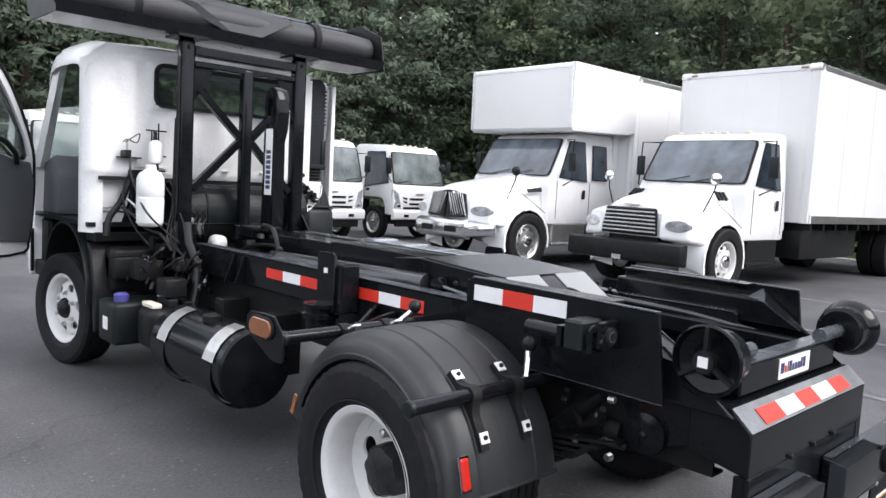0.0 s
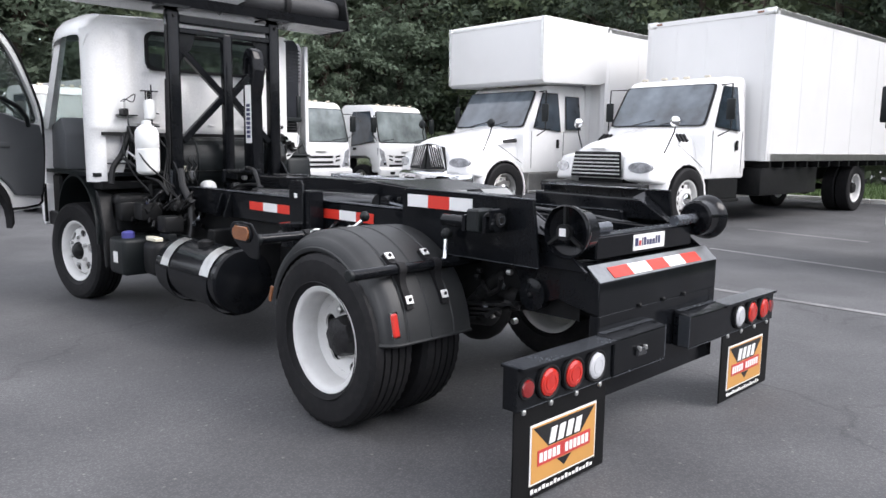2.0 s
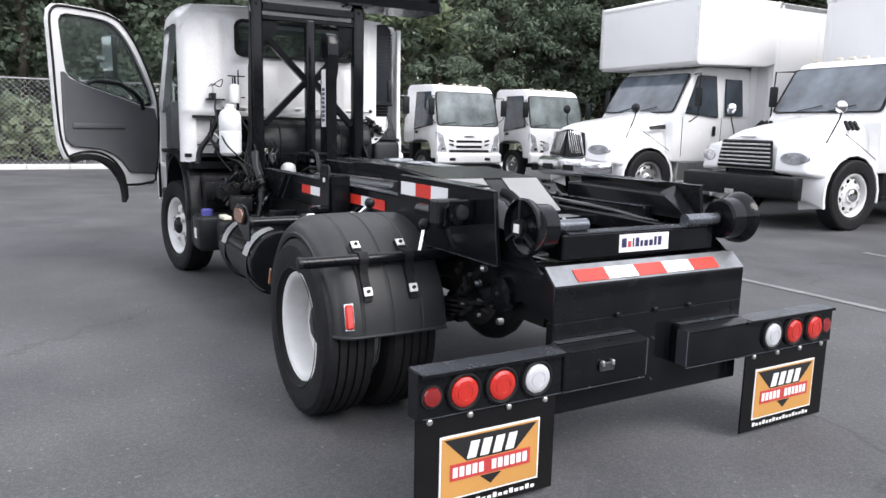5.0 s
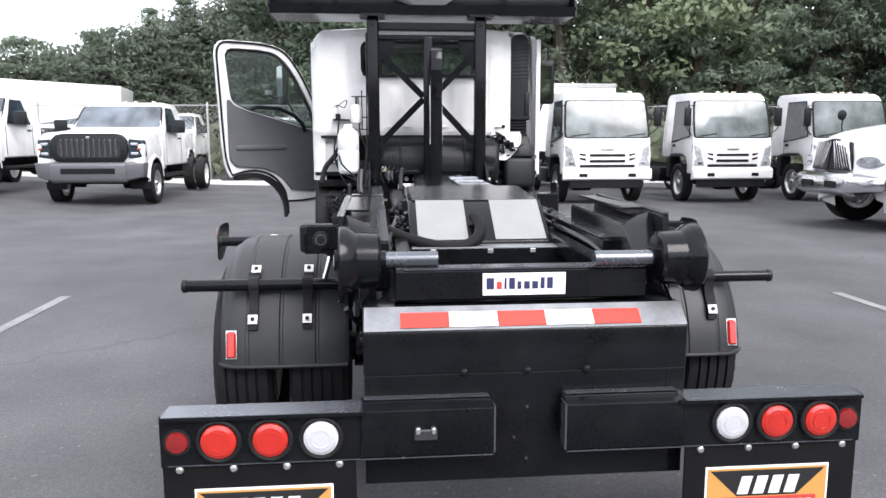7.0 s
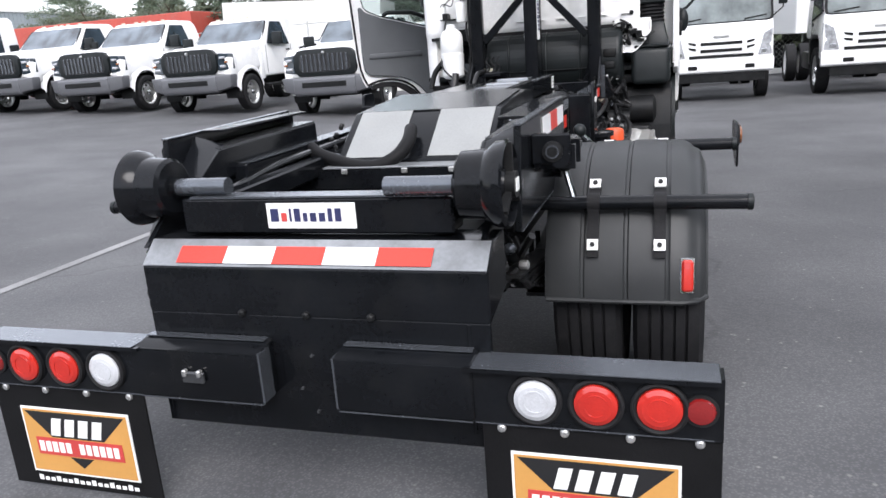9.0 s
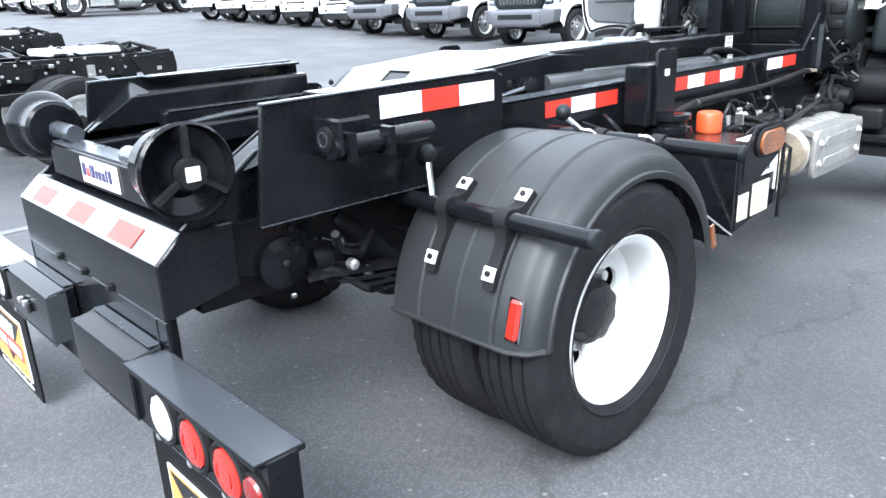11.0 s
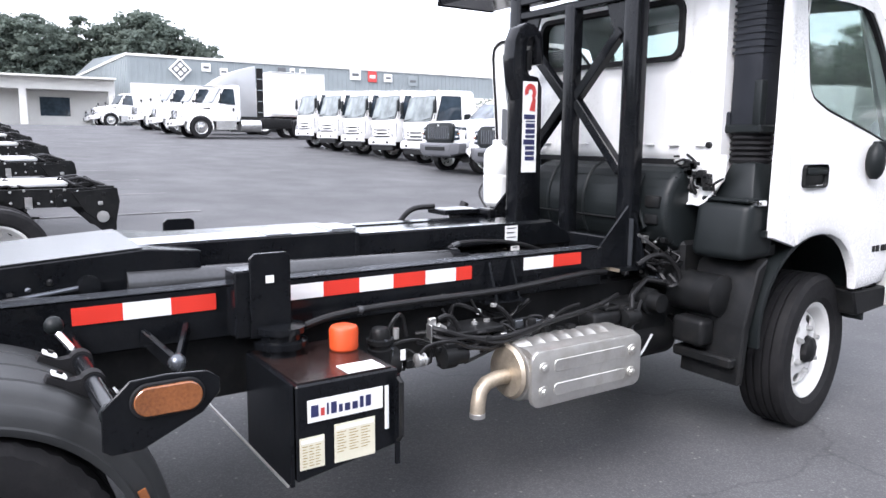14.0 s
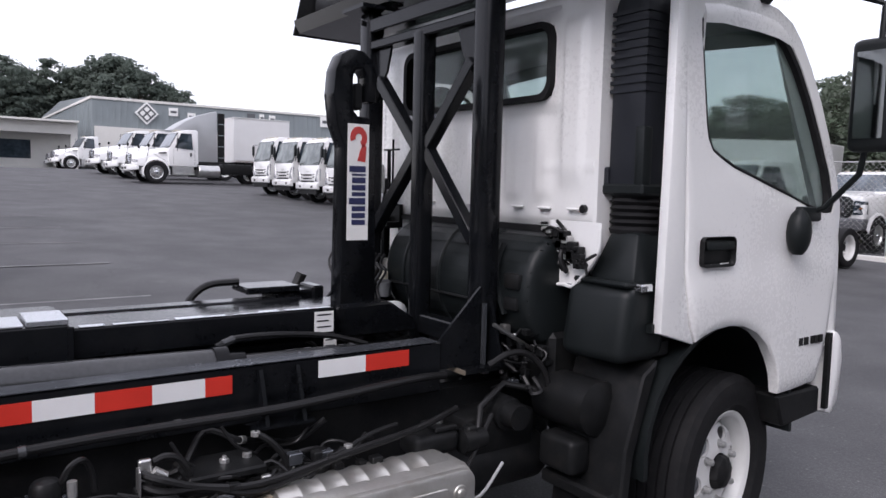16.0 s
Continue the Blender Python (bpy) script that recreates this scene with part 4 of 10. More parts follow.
        bar = B().prism([(-1.165, 0.378), (-1.165, 0.525), (-1.185, 0.525), (-1.185, 0.535), (-1.08, 0.535), (-1.08, 0.525), (-1.15, 0.525), (-1.15, 0.387), (-1.10, 0.387), (-1.10, 0.378)], "x", *sorted((s * 0.48, xo - s * 0.008)))
        bar = bar.done("lamp_bar", BLACK, truck)
        B().box(*sorted((xo - s * 0.008, xo)), -1.165, -1.10, 0.378, 0.535).done("bar_end", BLACK, bar)
        b = B().prism([(-1.176, 0.39), (-1.176, 0.528), (-1.17, 0.536), (-1.09, 0.550), (-1.09, 0.385), (-1.17, 0.385)], "x", *pocket, bev=0.005)
        b.done("step_pocket", BLACK, truck)
        B().box(pocket[0] + 0.004, pocket[1] - 0.004, -1.174, -1.165, 0.381, 0.3848).done("plate_edge", BLACK_EDGE, truck, "scuffed lower edge", 0)
        B().box(*sorted((xi - s * 0.003, xi + s * 0.003)), -1.175, -1.12, 0.39, 0.535).done("plate_edge", BLACK_EDGE, truck, "scuffed inner edge", 0)
        B().box(*sorted((s * 0.50, xo - s * 0.02)), -1.1665, -1.1655, 0.379, 0.383).done("plate_edge", BLACK_EDGE, truck, "scuffed lower edge", 0)
        B().box(*sorted((pocket[0] + 0.01, pocket[1] - 0.01)), -1.12, -1.092, 0.5485, 0.552).done("plate_edge", BLACK_EDGE, truck, "lighter grey top edge", 0)
        B().box(*sorted((s * 0.50, xo - s * 0.01)), -1.184, -1.084, 0.5355, 0.538).done("plate_edge", BLACK_EDGE, truck, "lighter grey top of the lamp bar", 0)
        lamps = ((0.617, CLEAR_LENS, "clear white"), (0.765, RED_LENS, "red"), (0.915, RED_LENS, "red")) if s < 0 else ((0.655, CLEAR_LENS, "clear white"), (0.80, RED_LENS, "red"), (0.945, RED_LENS, "red"))
        for x, lens, word in lamps:
            g = B().lathe([(-1.165, 0.066), (-1.176, 0.066), (-1.18, 0.06), (-1.176, 0.054), (-1.17, 0.052)], (s * x, 0, 0.456), "y", 30)
            g = g.done("tail_lamp", RUBBER, truck, "round lamp in a black rubber ring")
            B().lathe([(-1.17, 0.053), (-1.179, 0.051), (-1.184, 0.04), (-1.185, 0.012)], (s * x, 0, 0.456), "y", 30).done("lens", lens, g, word + " lamp lens", 20)
            b = B()
            b.lathe([(-1.1845, 0.030), (-1.1865, 0.030), (-1.1865, 0.026), (-1.1845, 0.026)], (s * x, 0, 0.456), "y", 24, close=False)
            b.done("lens_ring", lens, g, "", 20)
        g = B().lathe([(-1.165, 0.040), (-1.172, 0.040), (-1.172, 0.033)], (s * 1.035, 0, 0.456), "y", 22).done("marker_lamp", RUBBER, truck)
        B().lathe([(-1.17, 0.034), (-1.178, 0.030), (-1.182, 0.01)], (s * 1.035, 0, 0.456), "y", 22).done("lens", DARK_RED_LENS, g, "dark red lens", 20)
        # mud flap with an advert board
        fx0, fx1 = sorted((s * 0.515, s * 1.085))
        flap = B().box(fx0, fx1, -1.155, -1.147, 0.02, 0.383, 0.002).done("mud_flap", FLAP, truck, "black rubber mud flap")
        for k in range(4):
            x = fx0 + 0.05 + k * (fx1 - fx0 - 0.1) / 3
            B().lathe([(-1.163, 0.006), (-1.16, 0.011), (-1.155, 0.012)], (x, 0, 0.365), "y", 10).done("bolt", STUD, flap)
        cx = (fx0 + fx1) / 2 - s * 0.01
        board = B().box(cx - 0.205, cx + 0.205, -1.159, -1.1555, 0.105, 0.335).done("advert_board", LABEL, flap, "printed board with orange, black and red shapes", 0)
        board.location.z = -0.032
        B().box(cx - 0.198, cx + 0.198, -1.1605, -1.1595, 0.112, 0.328).done("board_field", INK_ORANGE, board, "", 0)
        B().sheet([(cx - 0.19, -1.161, 0.322), (cx + 0.19, -1.161, 0.322), (cx + 0.10, -1.161, 0.235), (cx - 0.10, -1.161, 0.235)], -0.0012).done("board_shape", INK_BLACK, board, "", 0)
        B().sheet([(cx - 0.045, -1.161, 0.168), (cx + 0.045, -1.161, 0.168), (cx, -1.161, 0.132)], -0.0012).done("board_shape", INK_BLACK, board, "", 0)
        B().box(cx - 0.165, cx + 0.165, -1.1625, -1.1612, 0.172, 0.232).done("board_band", INK_RED, board, "red band", 0)
        for i in range(4):
            B().prism([(cx - 0.10 + i * 0.052, 0.243), (cx - 0.065 + i * 0.052, 0.243), (cx - 0.05 + i * 0.052, 0.302), (cx - 0.085 + i * 0.052, 0.302)], "y", -1.1637, -1.1612).done("board_block", LABEL, board, "", 0)
        for i, w in enumerate((0.02, 0.02, 0.02, 0.02, 0.02, 0.035, 0.02, 0.02, 0.02, 0.02, 0.02, 0.02)):
            x = cx - 0.155 + i * 0.026
            if i != 5:
                B().box(x, x + 0.019, -1.1637, -1.1627, 0.184, 0.220).done("board_block", LABEL, board, "", 0)
        B().box(cx - 0.2, cx + 0.2, -1.1565, -1.1555, 0.036, 0.060).done("web_line", FLAP, flap, "", 0)
        for i in range(17):
            x = cx - 0.195 + i * 0.0232
            B().box(x, x + 0.016, -1.158, -1.1566, 0.040, 0.052 if i % 3 else 0.058).done("lettering", LABEL, flap, "", 0)
        # hanger down from the hinge box
        B().box(*sorted((s * 0.47, s * 0.484)), -1.09, -1.04, 0.30, 0.612, 0.003).done("bar_hanger", BLACK, truck)
    # tow eye plate on the near pocket
    B().box(-0.34, -0.27, -1.19, -1.176, 0.44, 0.475, 0.004).done("socket_cover", DARK_PLATE, truck, "small dark metal socket cover")
    for x in (-0.335, -0.288):
        B().box(x, x + 0.013, -1.196, -1.178, 0.462, 0.482, 0.003).done("socket_latch", STUD, truck, "bare metal latch")
    # side lamp beside the left roller
    g = B().box(-0.72, -0.60, -0.62, -0.55, 0.93, 1.03, 0.008).done("work_lamp", PLASTIC, truck, "black work lamp")
    B().lathe([(-0.625, 0.036), (-0.632, 0.034), (-0.636, 0.01)], (-0.66, 0, 0.98), "y", 20).done("lens", CHASSIS, g)


build_hook_frame()


def build_fenders():
    prof = [(0.0, 0.0), (0.02, 0.010), (0.115, 0.013), (0.12, 0.008), (0.128, 0.008), (0.133, 0.014), (0.255, 0.016), (0.26, 0.010), (0.268, 0.010), (0.273, 0.016), (0.385, 0.014), (0.39, 0.009), (0.398, 0.009), (0.403, 0.013), (0.448, 0.008), (0.470, -0.004), (0.480, -0.016), (0.490, -0.020), (0.500, -0.026), (0.508, -0.042), (0.513, -0.062), (0.520, -0.066), (0.520, -0.074)]
    for s in (-1, 1):
        b = B()
        rings = []
        n = 30
        for i in range(n + 1):
            t = radians(11 + (176 - 11) * i / n)
            ring = []
            for a, h in prof:
                r = 0.475 + h
                y, z = 0.035 + r * math.cos(t) * 1.0, 0.420 + r * math.sin(t)
                ring.append(b.bm.verts.new((s * (0.56 + a), y, z)))
            for a, h in reversed(prof):
                r = 0.468 + h - (0.004 if a > 0.5 else 0)
                y, z = 0.035 + r * math.cos(t), 0.420 + r * math.sin(t)
                ring.append(b.bm.verts.new((s * (0.56 + a - (0.006 if a > 0.5 else 0)), y, z)))
            rings.append(ring)
        m = len(rings[0])
        for i in range(n):
            for k in range(m):
                b.bm.faces.new((rings[i][k], rings[i][(k + 1) % m], rings[i + 1][(k + 1) % m], rings[i + 1][k]))
        b.bm.faces.new(rings[0])
        b.bm.faces.new(rings[-1])
        fender = b.done("fender", FENDER, truck, "ribbed grey-black poly half fender", 40)
        # rolled rear lip
        b = B().tube([(s * 0.565, -0.446, 0.455), (s * 0.8, -0.449, 0.455), (s * 1.0, -0.445, 0.455), (s * 1.045, -0.425, 0.456), (s * 1.075, -0.385, 0.458)], 0.009, 8)
        b.done("fender_lip", FENDER, fender)
        # two support pipes with their rubber straps, each with a ball lever at its root
        for yp, zp, mid, way, ball in ((-0.36, 0.765, 139, 1, (0.625, -0.34, 0.895)), (0.35, 0.845, 53, -1, (0.60, 0.30, 0.925))):
            B().cyl((s * 0.42, yp, zp), (s * 1.205, yp, zp), 0.024, seg=20).done("support_pipe", BLACK, truck)
            B().lathe([(s * 1.19, 0.024), (s * 1.191, 0.0265), (s * 1.205, 0.0265), (s * 1.208, 0.022)], (0, yp, zp), "x", 20).done("pipe_cap", PLASTIC, truck)
            lever = B().cyl((s * 0.66, yp, zp), (s * ball[0], ball[1], ball[2] - 0.01), 0.011, seg=10).done("lever_stem", CHROME, truck, "bright lever stem")
            B().ball((s * ball[0], ball[1], ball[2]), 0.027, 0.027, 0.028).done("lever_ball", PLASTIC, lever, "black ball knob")
            for x in (0.72, 0.93):
                b = B()
                rows = []
                for i in range(17):
                    off = -12 + i * 2
                    t0 = radians(mid + way * off)
                    top = 0.506 + 0.048 * math.exp(-(off / 4.2) ** 2)
                    rows.append([b.bm.verts.new((s * x + dx, 0.035 + r * math.cos(t0), 0.420 + r * math.sin(t0))) for dx, r in ((-0.018, 0.490), (0.018, 0.490), (0.018, top), (-0.018, top))])
                for p, q in zip(rows, rows[1:]):
                    for k in range(4):
                        b.bm.faces.new((p[k], p[(k + 1) % 4], q[(k + 1) % 4], q[k]))
                b.bm.faces.new(rows[0])
                b.bm.faces.new(rows[-1])
                strap = b.done("fender_strap", RUBBER, fender, "black rubber strap")
                for off in (-9, 16):
                    tr = radians(mid + way * off)
                    nn, d = Vector((0, math.cos(tr), math.sin(tr))), Vector((0, -math.sin(tr), math.cos(tr)))
                    c = Vector((s * x, 0.035, 0.425)) + nn * 0.511
                    B().bar(c - d * 0.018, c + d * 0.018, 0.036, 0.006, nn).done("strap_plate", LABEL, strap, "white strap plate", 0)
                    B().cyl(c + nn * 0.003, c + nn * 0.010, 0.008, seg=8).done("bolt", CHASSIS, strap)
                B().cyl((s * x - 0.02, yp, zp), (s * x + 0.02, yp, zp), 0.031, seg=18).done("pipe_clamp", RUBBER, strap)
        # red marker reflector on the rear face
        ends = [Vector((s * 1.015, 0.035 + 0.487 * math.cos(radians(t)), 0.425 + 0.487 * math.sin(radians(t)))) for t in (160, 172)]
        b = B().bar(ends[0], ends[1], 0.036, 0.016, (0, -1, 0.1), 0.007).done("reflector", RED_LENS, fender, "long red marker reflector")
        B().bar(ends[0] + Vector((0, 0.005, 0.005)), ends[1] + Vector((0, 0.005, -0.005)), 0.042, 0.008, (0, -1, 0.1)).done("reflector_base", CHROME, b)
        b = B().bar((s * 1.083, 0.452, 0.517), (s * 1.083, 0.425, 0.595), 0.020, 0.006, (1, 0, 0)).done("reflector", AMBER_LENS, fender, "narrow amber reflector", 0)
        # bracket of bent flats behind the amber lamp plate
        B().bar((s * 0.48, 0.56, 0.83), (s * 0.66, 0.62, 0.77), 0.02, 0.05, bev=0.004).done("bracket_flat", BLACK, truck)
        B().bar((s * 0.48, 0.70, 0.84), (s * 0.64, 0.63, 0.77), 0.02, 0.05, bev=0.004).done("bracket_flat", BLACK, truck)
        B().ball((s * 0.65, 0.625, 0.775), 0.03, 0.028, 0.03).done("bracket_joint", BLACK_EDGE, truck)
        plate = B().prism([(0.325, 0.765), (0.328, 0.86), (0.39, 0.918), (0.47, 0.922), (0.565, 0.915), (0.592, 0.895), (0.592, 0.86), (0.55, 0.815), (0.41, 0.752), (0.345, 0.752)], "x", *sorted((s * 1.205, s * 1.213)), bev=0.002).done("lamp_plate", BLACK, truck)
        b = B()
        for r0, x0, x1, nm, mt in ((0.043, 1.213, 1.222, "lamp_ring", RUBBER), (0.035, 1.218, 1.230, "lens", AMBER_LENS)):
            pts = [(0.47 + (0.042 if math.cos(t) > 0 else -0.042) + r0 * math.cos(t), 0.867 + r0 * math.sin(t)) for t in [2 * math.pi * (i + 0.5) / 20 for i in range(20)]]
            B().prism(pts, "x", *sorted((s * x0, s * x1)), bev=0.003).done(nm, mt, plate, "oval amber lamp lens" if nm == "lens" else "")


build_fenders()


def build_tanks():
    # diesel tank on the driver side
    prof = [(1.32, 0.02), (1.325, 0.17), (1.33, 0.195), (1.345, 0.205), (2.17, 0.205), (2.185, 0.195), (2.19, 0.17), (2.195, 0.02)]
    tank = B().lathe(prof, (-0.735, 0, 0.445), "y", 36).done("fuel_tank", BLACK, truck, "glossy black cylindrical fuel tank")
    for y in (1.46, 2.02):
        B().lathe([(y - 0.04, 0.2065), (y - 0.04, 0.211), (y + 0.04, 0.211), (y + 0.04, 0.2065)], (-0.735, 0, 0.43), "y", 36, close=False).done("tank_strap", BLACK, tank)
        pts = []
        for t in (98, 112, 126, 140, 154, 168):
            pts.append((-0.735 + 0.2125 * math.cos(radians(t)), 0.445 + 0.2125 * math.sin(radians(t))))
        b = B()
        for p, q in zip(pts, pts[1:]):
            b._faces([(p[0], y - 0.058, p[1]), (q[0], y - 0.058, q[1]), (q[0], y + 0.058, q[1]), (p[0], y + 0.058, p[1])], [(0, 1, 2, 3)])
        b.done("strap_cover", ALU, tank, "bright polished band wrapped on the tank")
        B().box(-0.60, -0.42, y - 0.05, y + 0.05, 0.36, 0.70, 0.006).done("tank_bracket", CHASSIS, tank)
    B().lathe([(0.63, 0.05), (0.665, 0.05), (0.67, 0.04), (0.68, 0.015)], (-0.79, 1.72, 0), "z", 18).done("fuel_cap", CHASSIS, tank)
    # urea tank with a blue cap
    urea = B().box(-0.98, -0.62, 2.62, 2.90, 0.33, 0.60, 0.03, 3).done("urea_tank", PLASTIC, truck, "dark plastic urea tank")
    B().lathe([(0.60, 0.045), (0.64, 0.045), (0.65, 0.03)], (-0.90, 2.72, 0), "z", 18).done("urea_cap", BLUE_CAP, urea, "blue filler cap")
    B().box(-0.984, -0.981, 2.72, 2.80, 0.42, 0.50).done("urea_label", LABEL, urea, "white label", 0)
    B().box(-0.88, -0.55, 2.30, 2.54, 0.35, 0.60, 0.05, 3).done("battery_box", CHASSIS, truck, "black battery box")
    for k in range(3):
        B().box(-0.86 + 0.1 * k, -0.80 + 0.1 * k, 2.34, 2.5, 0.60, 0.63 + 0.02 * (k % 2), 0.006).done("terminal_cover", PLASTIC if k else LABEL_YELLOW, truck)
    # hydraulic tank on the passenger side
    hy = B().prism([(0.89, 0.43), (0.89, 0.735), (1.24, 0.735), (1.24, 0.48), (1.02, 0.45)], "x", 0.50, 0.945, bev=0.006).done("hydraulic_tank", BLACK, truck, "glossy black hydraulic oil tank")
    B().box(0.53, 0.93, 0.90, 1.22, 0.7355, 0.739).done("tank_lid", LID, hy, "glossy brown-black tank lid")
    B().lathe([(0.739, 0.046), (0.745, 0.050), (0.810, 0.051), (0.820, 0.046), (0.824, 0.036), (0.825, 0.012)], (0.67, 1.18, 0), "z", 16).done("filler_cap", ORANGE, hy, "orange plastic breather cap")
    pl = B().box(0.9455, 0.949, 0.925, 1.18, 0.615, 0.685).done("maker_sign", LABEL, hy, "white sign plate with blue lettering blocks", 0)
    y = 0.935
    for i, w in enumerate((0.030, 0.018, 0.012, 0.024, 0.018, 0.024, 0.024, 0.018, 0.024)):
        B().box(0.9492, 0.9505, y, y + w - 0.006, 0.632, 0.668 if i in (0, 2, 3, 7, 8) else 0.656).done("lettering", INK_RED if i == 1 else INK_BLUE, pl, "", 0)
        y += w + 0.002
    for y0, y1, z0, z1, mt, word in ((0.898, 0.978, 0.470, 0.570, LABEL_YELLOW, "pale yellow caution label"), (1.012, 1.152, 0.468, 0.592, LABEL_YELLOW, "pale yellow caution label")):
        lb = B().box(0.9455, 0.9485, y0, y1, z0, z1).done("caution_label", mt, hy, word, 0)
        B().box(0.9487, 0.9495, y0 + 0.005, y1 - 0.005, z1 - 0.018, z1 - 0.006).done("label_band", LABEL, lb, "white heading band", 0)
        for k in range(8):
            for q in range(3):
                w = (y1 - y0 - 0.016) / 3
                B().box(0.9487, 0.9495, y0 + 0.008 + q * w, y0 + 0.008 + (q + 0.75 - 0.2 * ((k + q) % 2)) * w, z1 - 0.028 - k * 0.009, z1 - 0.0255 - k * 0.009).done("lettering", TEXT_GREY, lb, "", 0)
    B().box(0.84, 0.928, 1.07, 1.20, 0.7392, 0.742).done("caution_label", LABEL, hy, "white caution label on the lid", 0)
    B().box(0.9455, 0.952, 1.188, 1.202, 0.54, 0.685, 0.002).done("sight_glass", POLY_WHITE, hy, "pale level sight glass")
    B().box(0.955, 0.965, 1.22, 1.235, 0.42, 0.72).done("tank_strap", BLACK, hy)
    B().tube([(0.965, 1.228, 0.71), (0.985, 1.228, 0.70), (0.985, 1.228, 0.52), (0.965, 1.228, 0.50)], 0.008, 6).done("sight_tube", CHASSIS, hy)
    B().box(0.55, 0.94, 0.872, 0.884, 0.42, 0.74).done("end_plate", BLACK, hy)
    B().bar((0.95, 0.86, 0.43), (0.60, 0.60, 0.78), 0.006, 0.006).done("stay_wire", STUD, hy)
    # exhaust canister with a ribbed shell, and its flat outer shield
    y0, y1 = 1.90, 2.47
    prof = [(y0 - 0.012, 0.03), (y0 - 0.01, 0.09), (y0, 0.118), (y0 + 0.015, 0.124)]
    for k in range(7):
        y = y0 + 0.05 + k * 0.07
        prof += [(y, 0.124), (y + 0.006, 0.1275), (y + 0.012, 0.1275), (y + 0.018, 0.124)]
    prof += [(y1 - 0.015, 0.124), (y1, 0.115), (y1 + 0.012, 0.03)]
    ex = B().lathe(prof, (0.70, 0, 0.545), "y", 36).done("exhaust_canister", SILVER, truck, "silver ribbed exhaust canister with a flat outer shield")

    def rounded_yz(ya, yb, za, zb, r):
        out = []
        for cy, cz, t in ((yb - r, zb - r, 0), (ya + r, zb - r, 90), (ya + r, za + r, 180), (yb - r, za + r, 270)):
            out += [(cy + r * math.cos(radians(t + 22.5 * i)), cz + r * math.sin(radians(t + 22.5 * i))) for i in range(5)]
        return out
    sh = B().prism(rounded_yz(y0 - 0.01, y1 + 0.03, 0.425, 0.655, 0.045), "x", 0.82, 0.845, 0.008, 2).done("heat_shield", SILVER, ex, "pressed silver heat shield")
    B().prism([(0.70, 0.655), (0.80, 0.655), (0.83, 0.64), (0.83, 0.62), (0.74, 0.64)], "y", y0, y1 + 0.02).done("shield_flange", SILVER, sh)
    for z0, z1 in ((0.463, 0.515), (0.56, 0.612)):
        B().prism(rounded_yz(y0 + 0.10, y1 - 0.07, z0, z1, 0.02), "x", 0.845, 0.850, 0.003).done("pressed_strip", SILVER, sh)
    for y in (y0 + 0.05, y1 - 0.03):
        for z in (0.489, 0.586):
            B().lathe([(0.843, 0.026), (0.850, 0.023), (0.852, 0.015), (0.858, 0.012), (0.861, 0.004)], (0, y, z), "x", 16).done("shield_boss", SILVER, sh)
    B().lathe([(y0 - 0.03, 0.05), (y0 - 0.026, 0.10), (y0 - 0.012, 0.112)], (0.70, 0, 0.545), "y", 28).done("end_cap", RUST, ex, "heat-stained end cap")
    B().tube([(0.71, 1.89, 0.53), (0.71, 1.82, 0.53), (0.715, 1.765, 0.52), (0.72, 1.735, 0.495), (0.725, 1.722, 0.45), (0.727, 1.718, 0.405)], 0.030, 16).done("tail_pipe", RUST, ex, "heat-stained exhaust elbow")
    B().lathe([(0.40, 0.025), (0.396, 0.031), (0.414, 0.032), (0.416, 0.029)], (0.727, 1.718, 0), "z", 16, close=False).done("pipe_rim", SILVER, ex)


build_tanks()


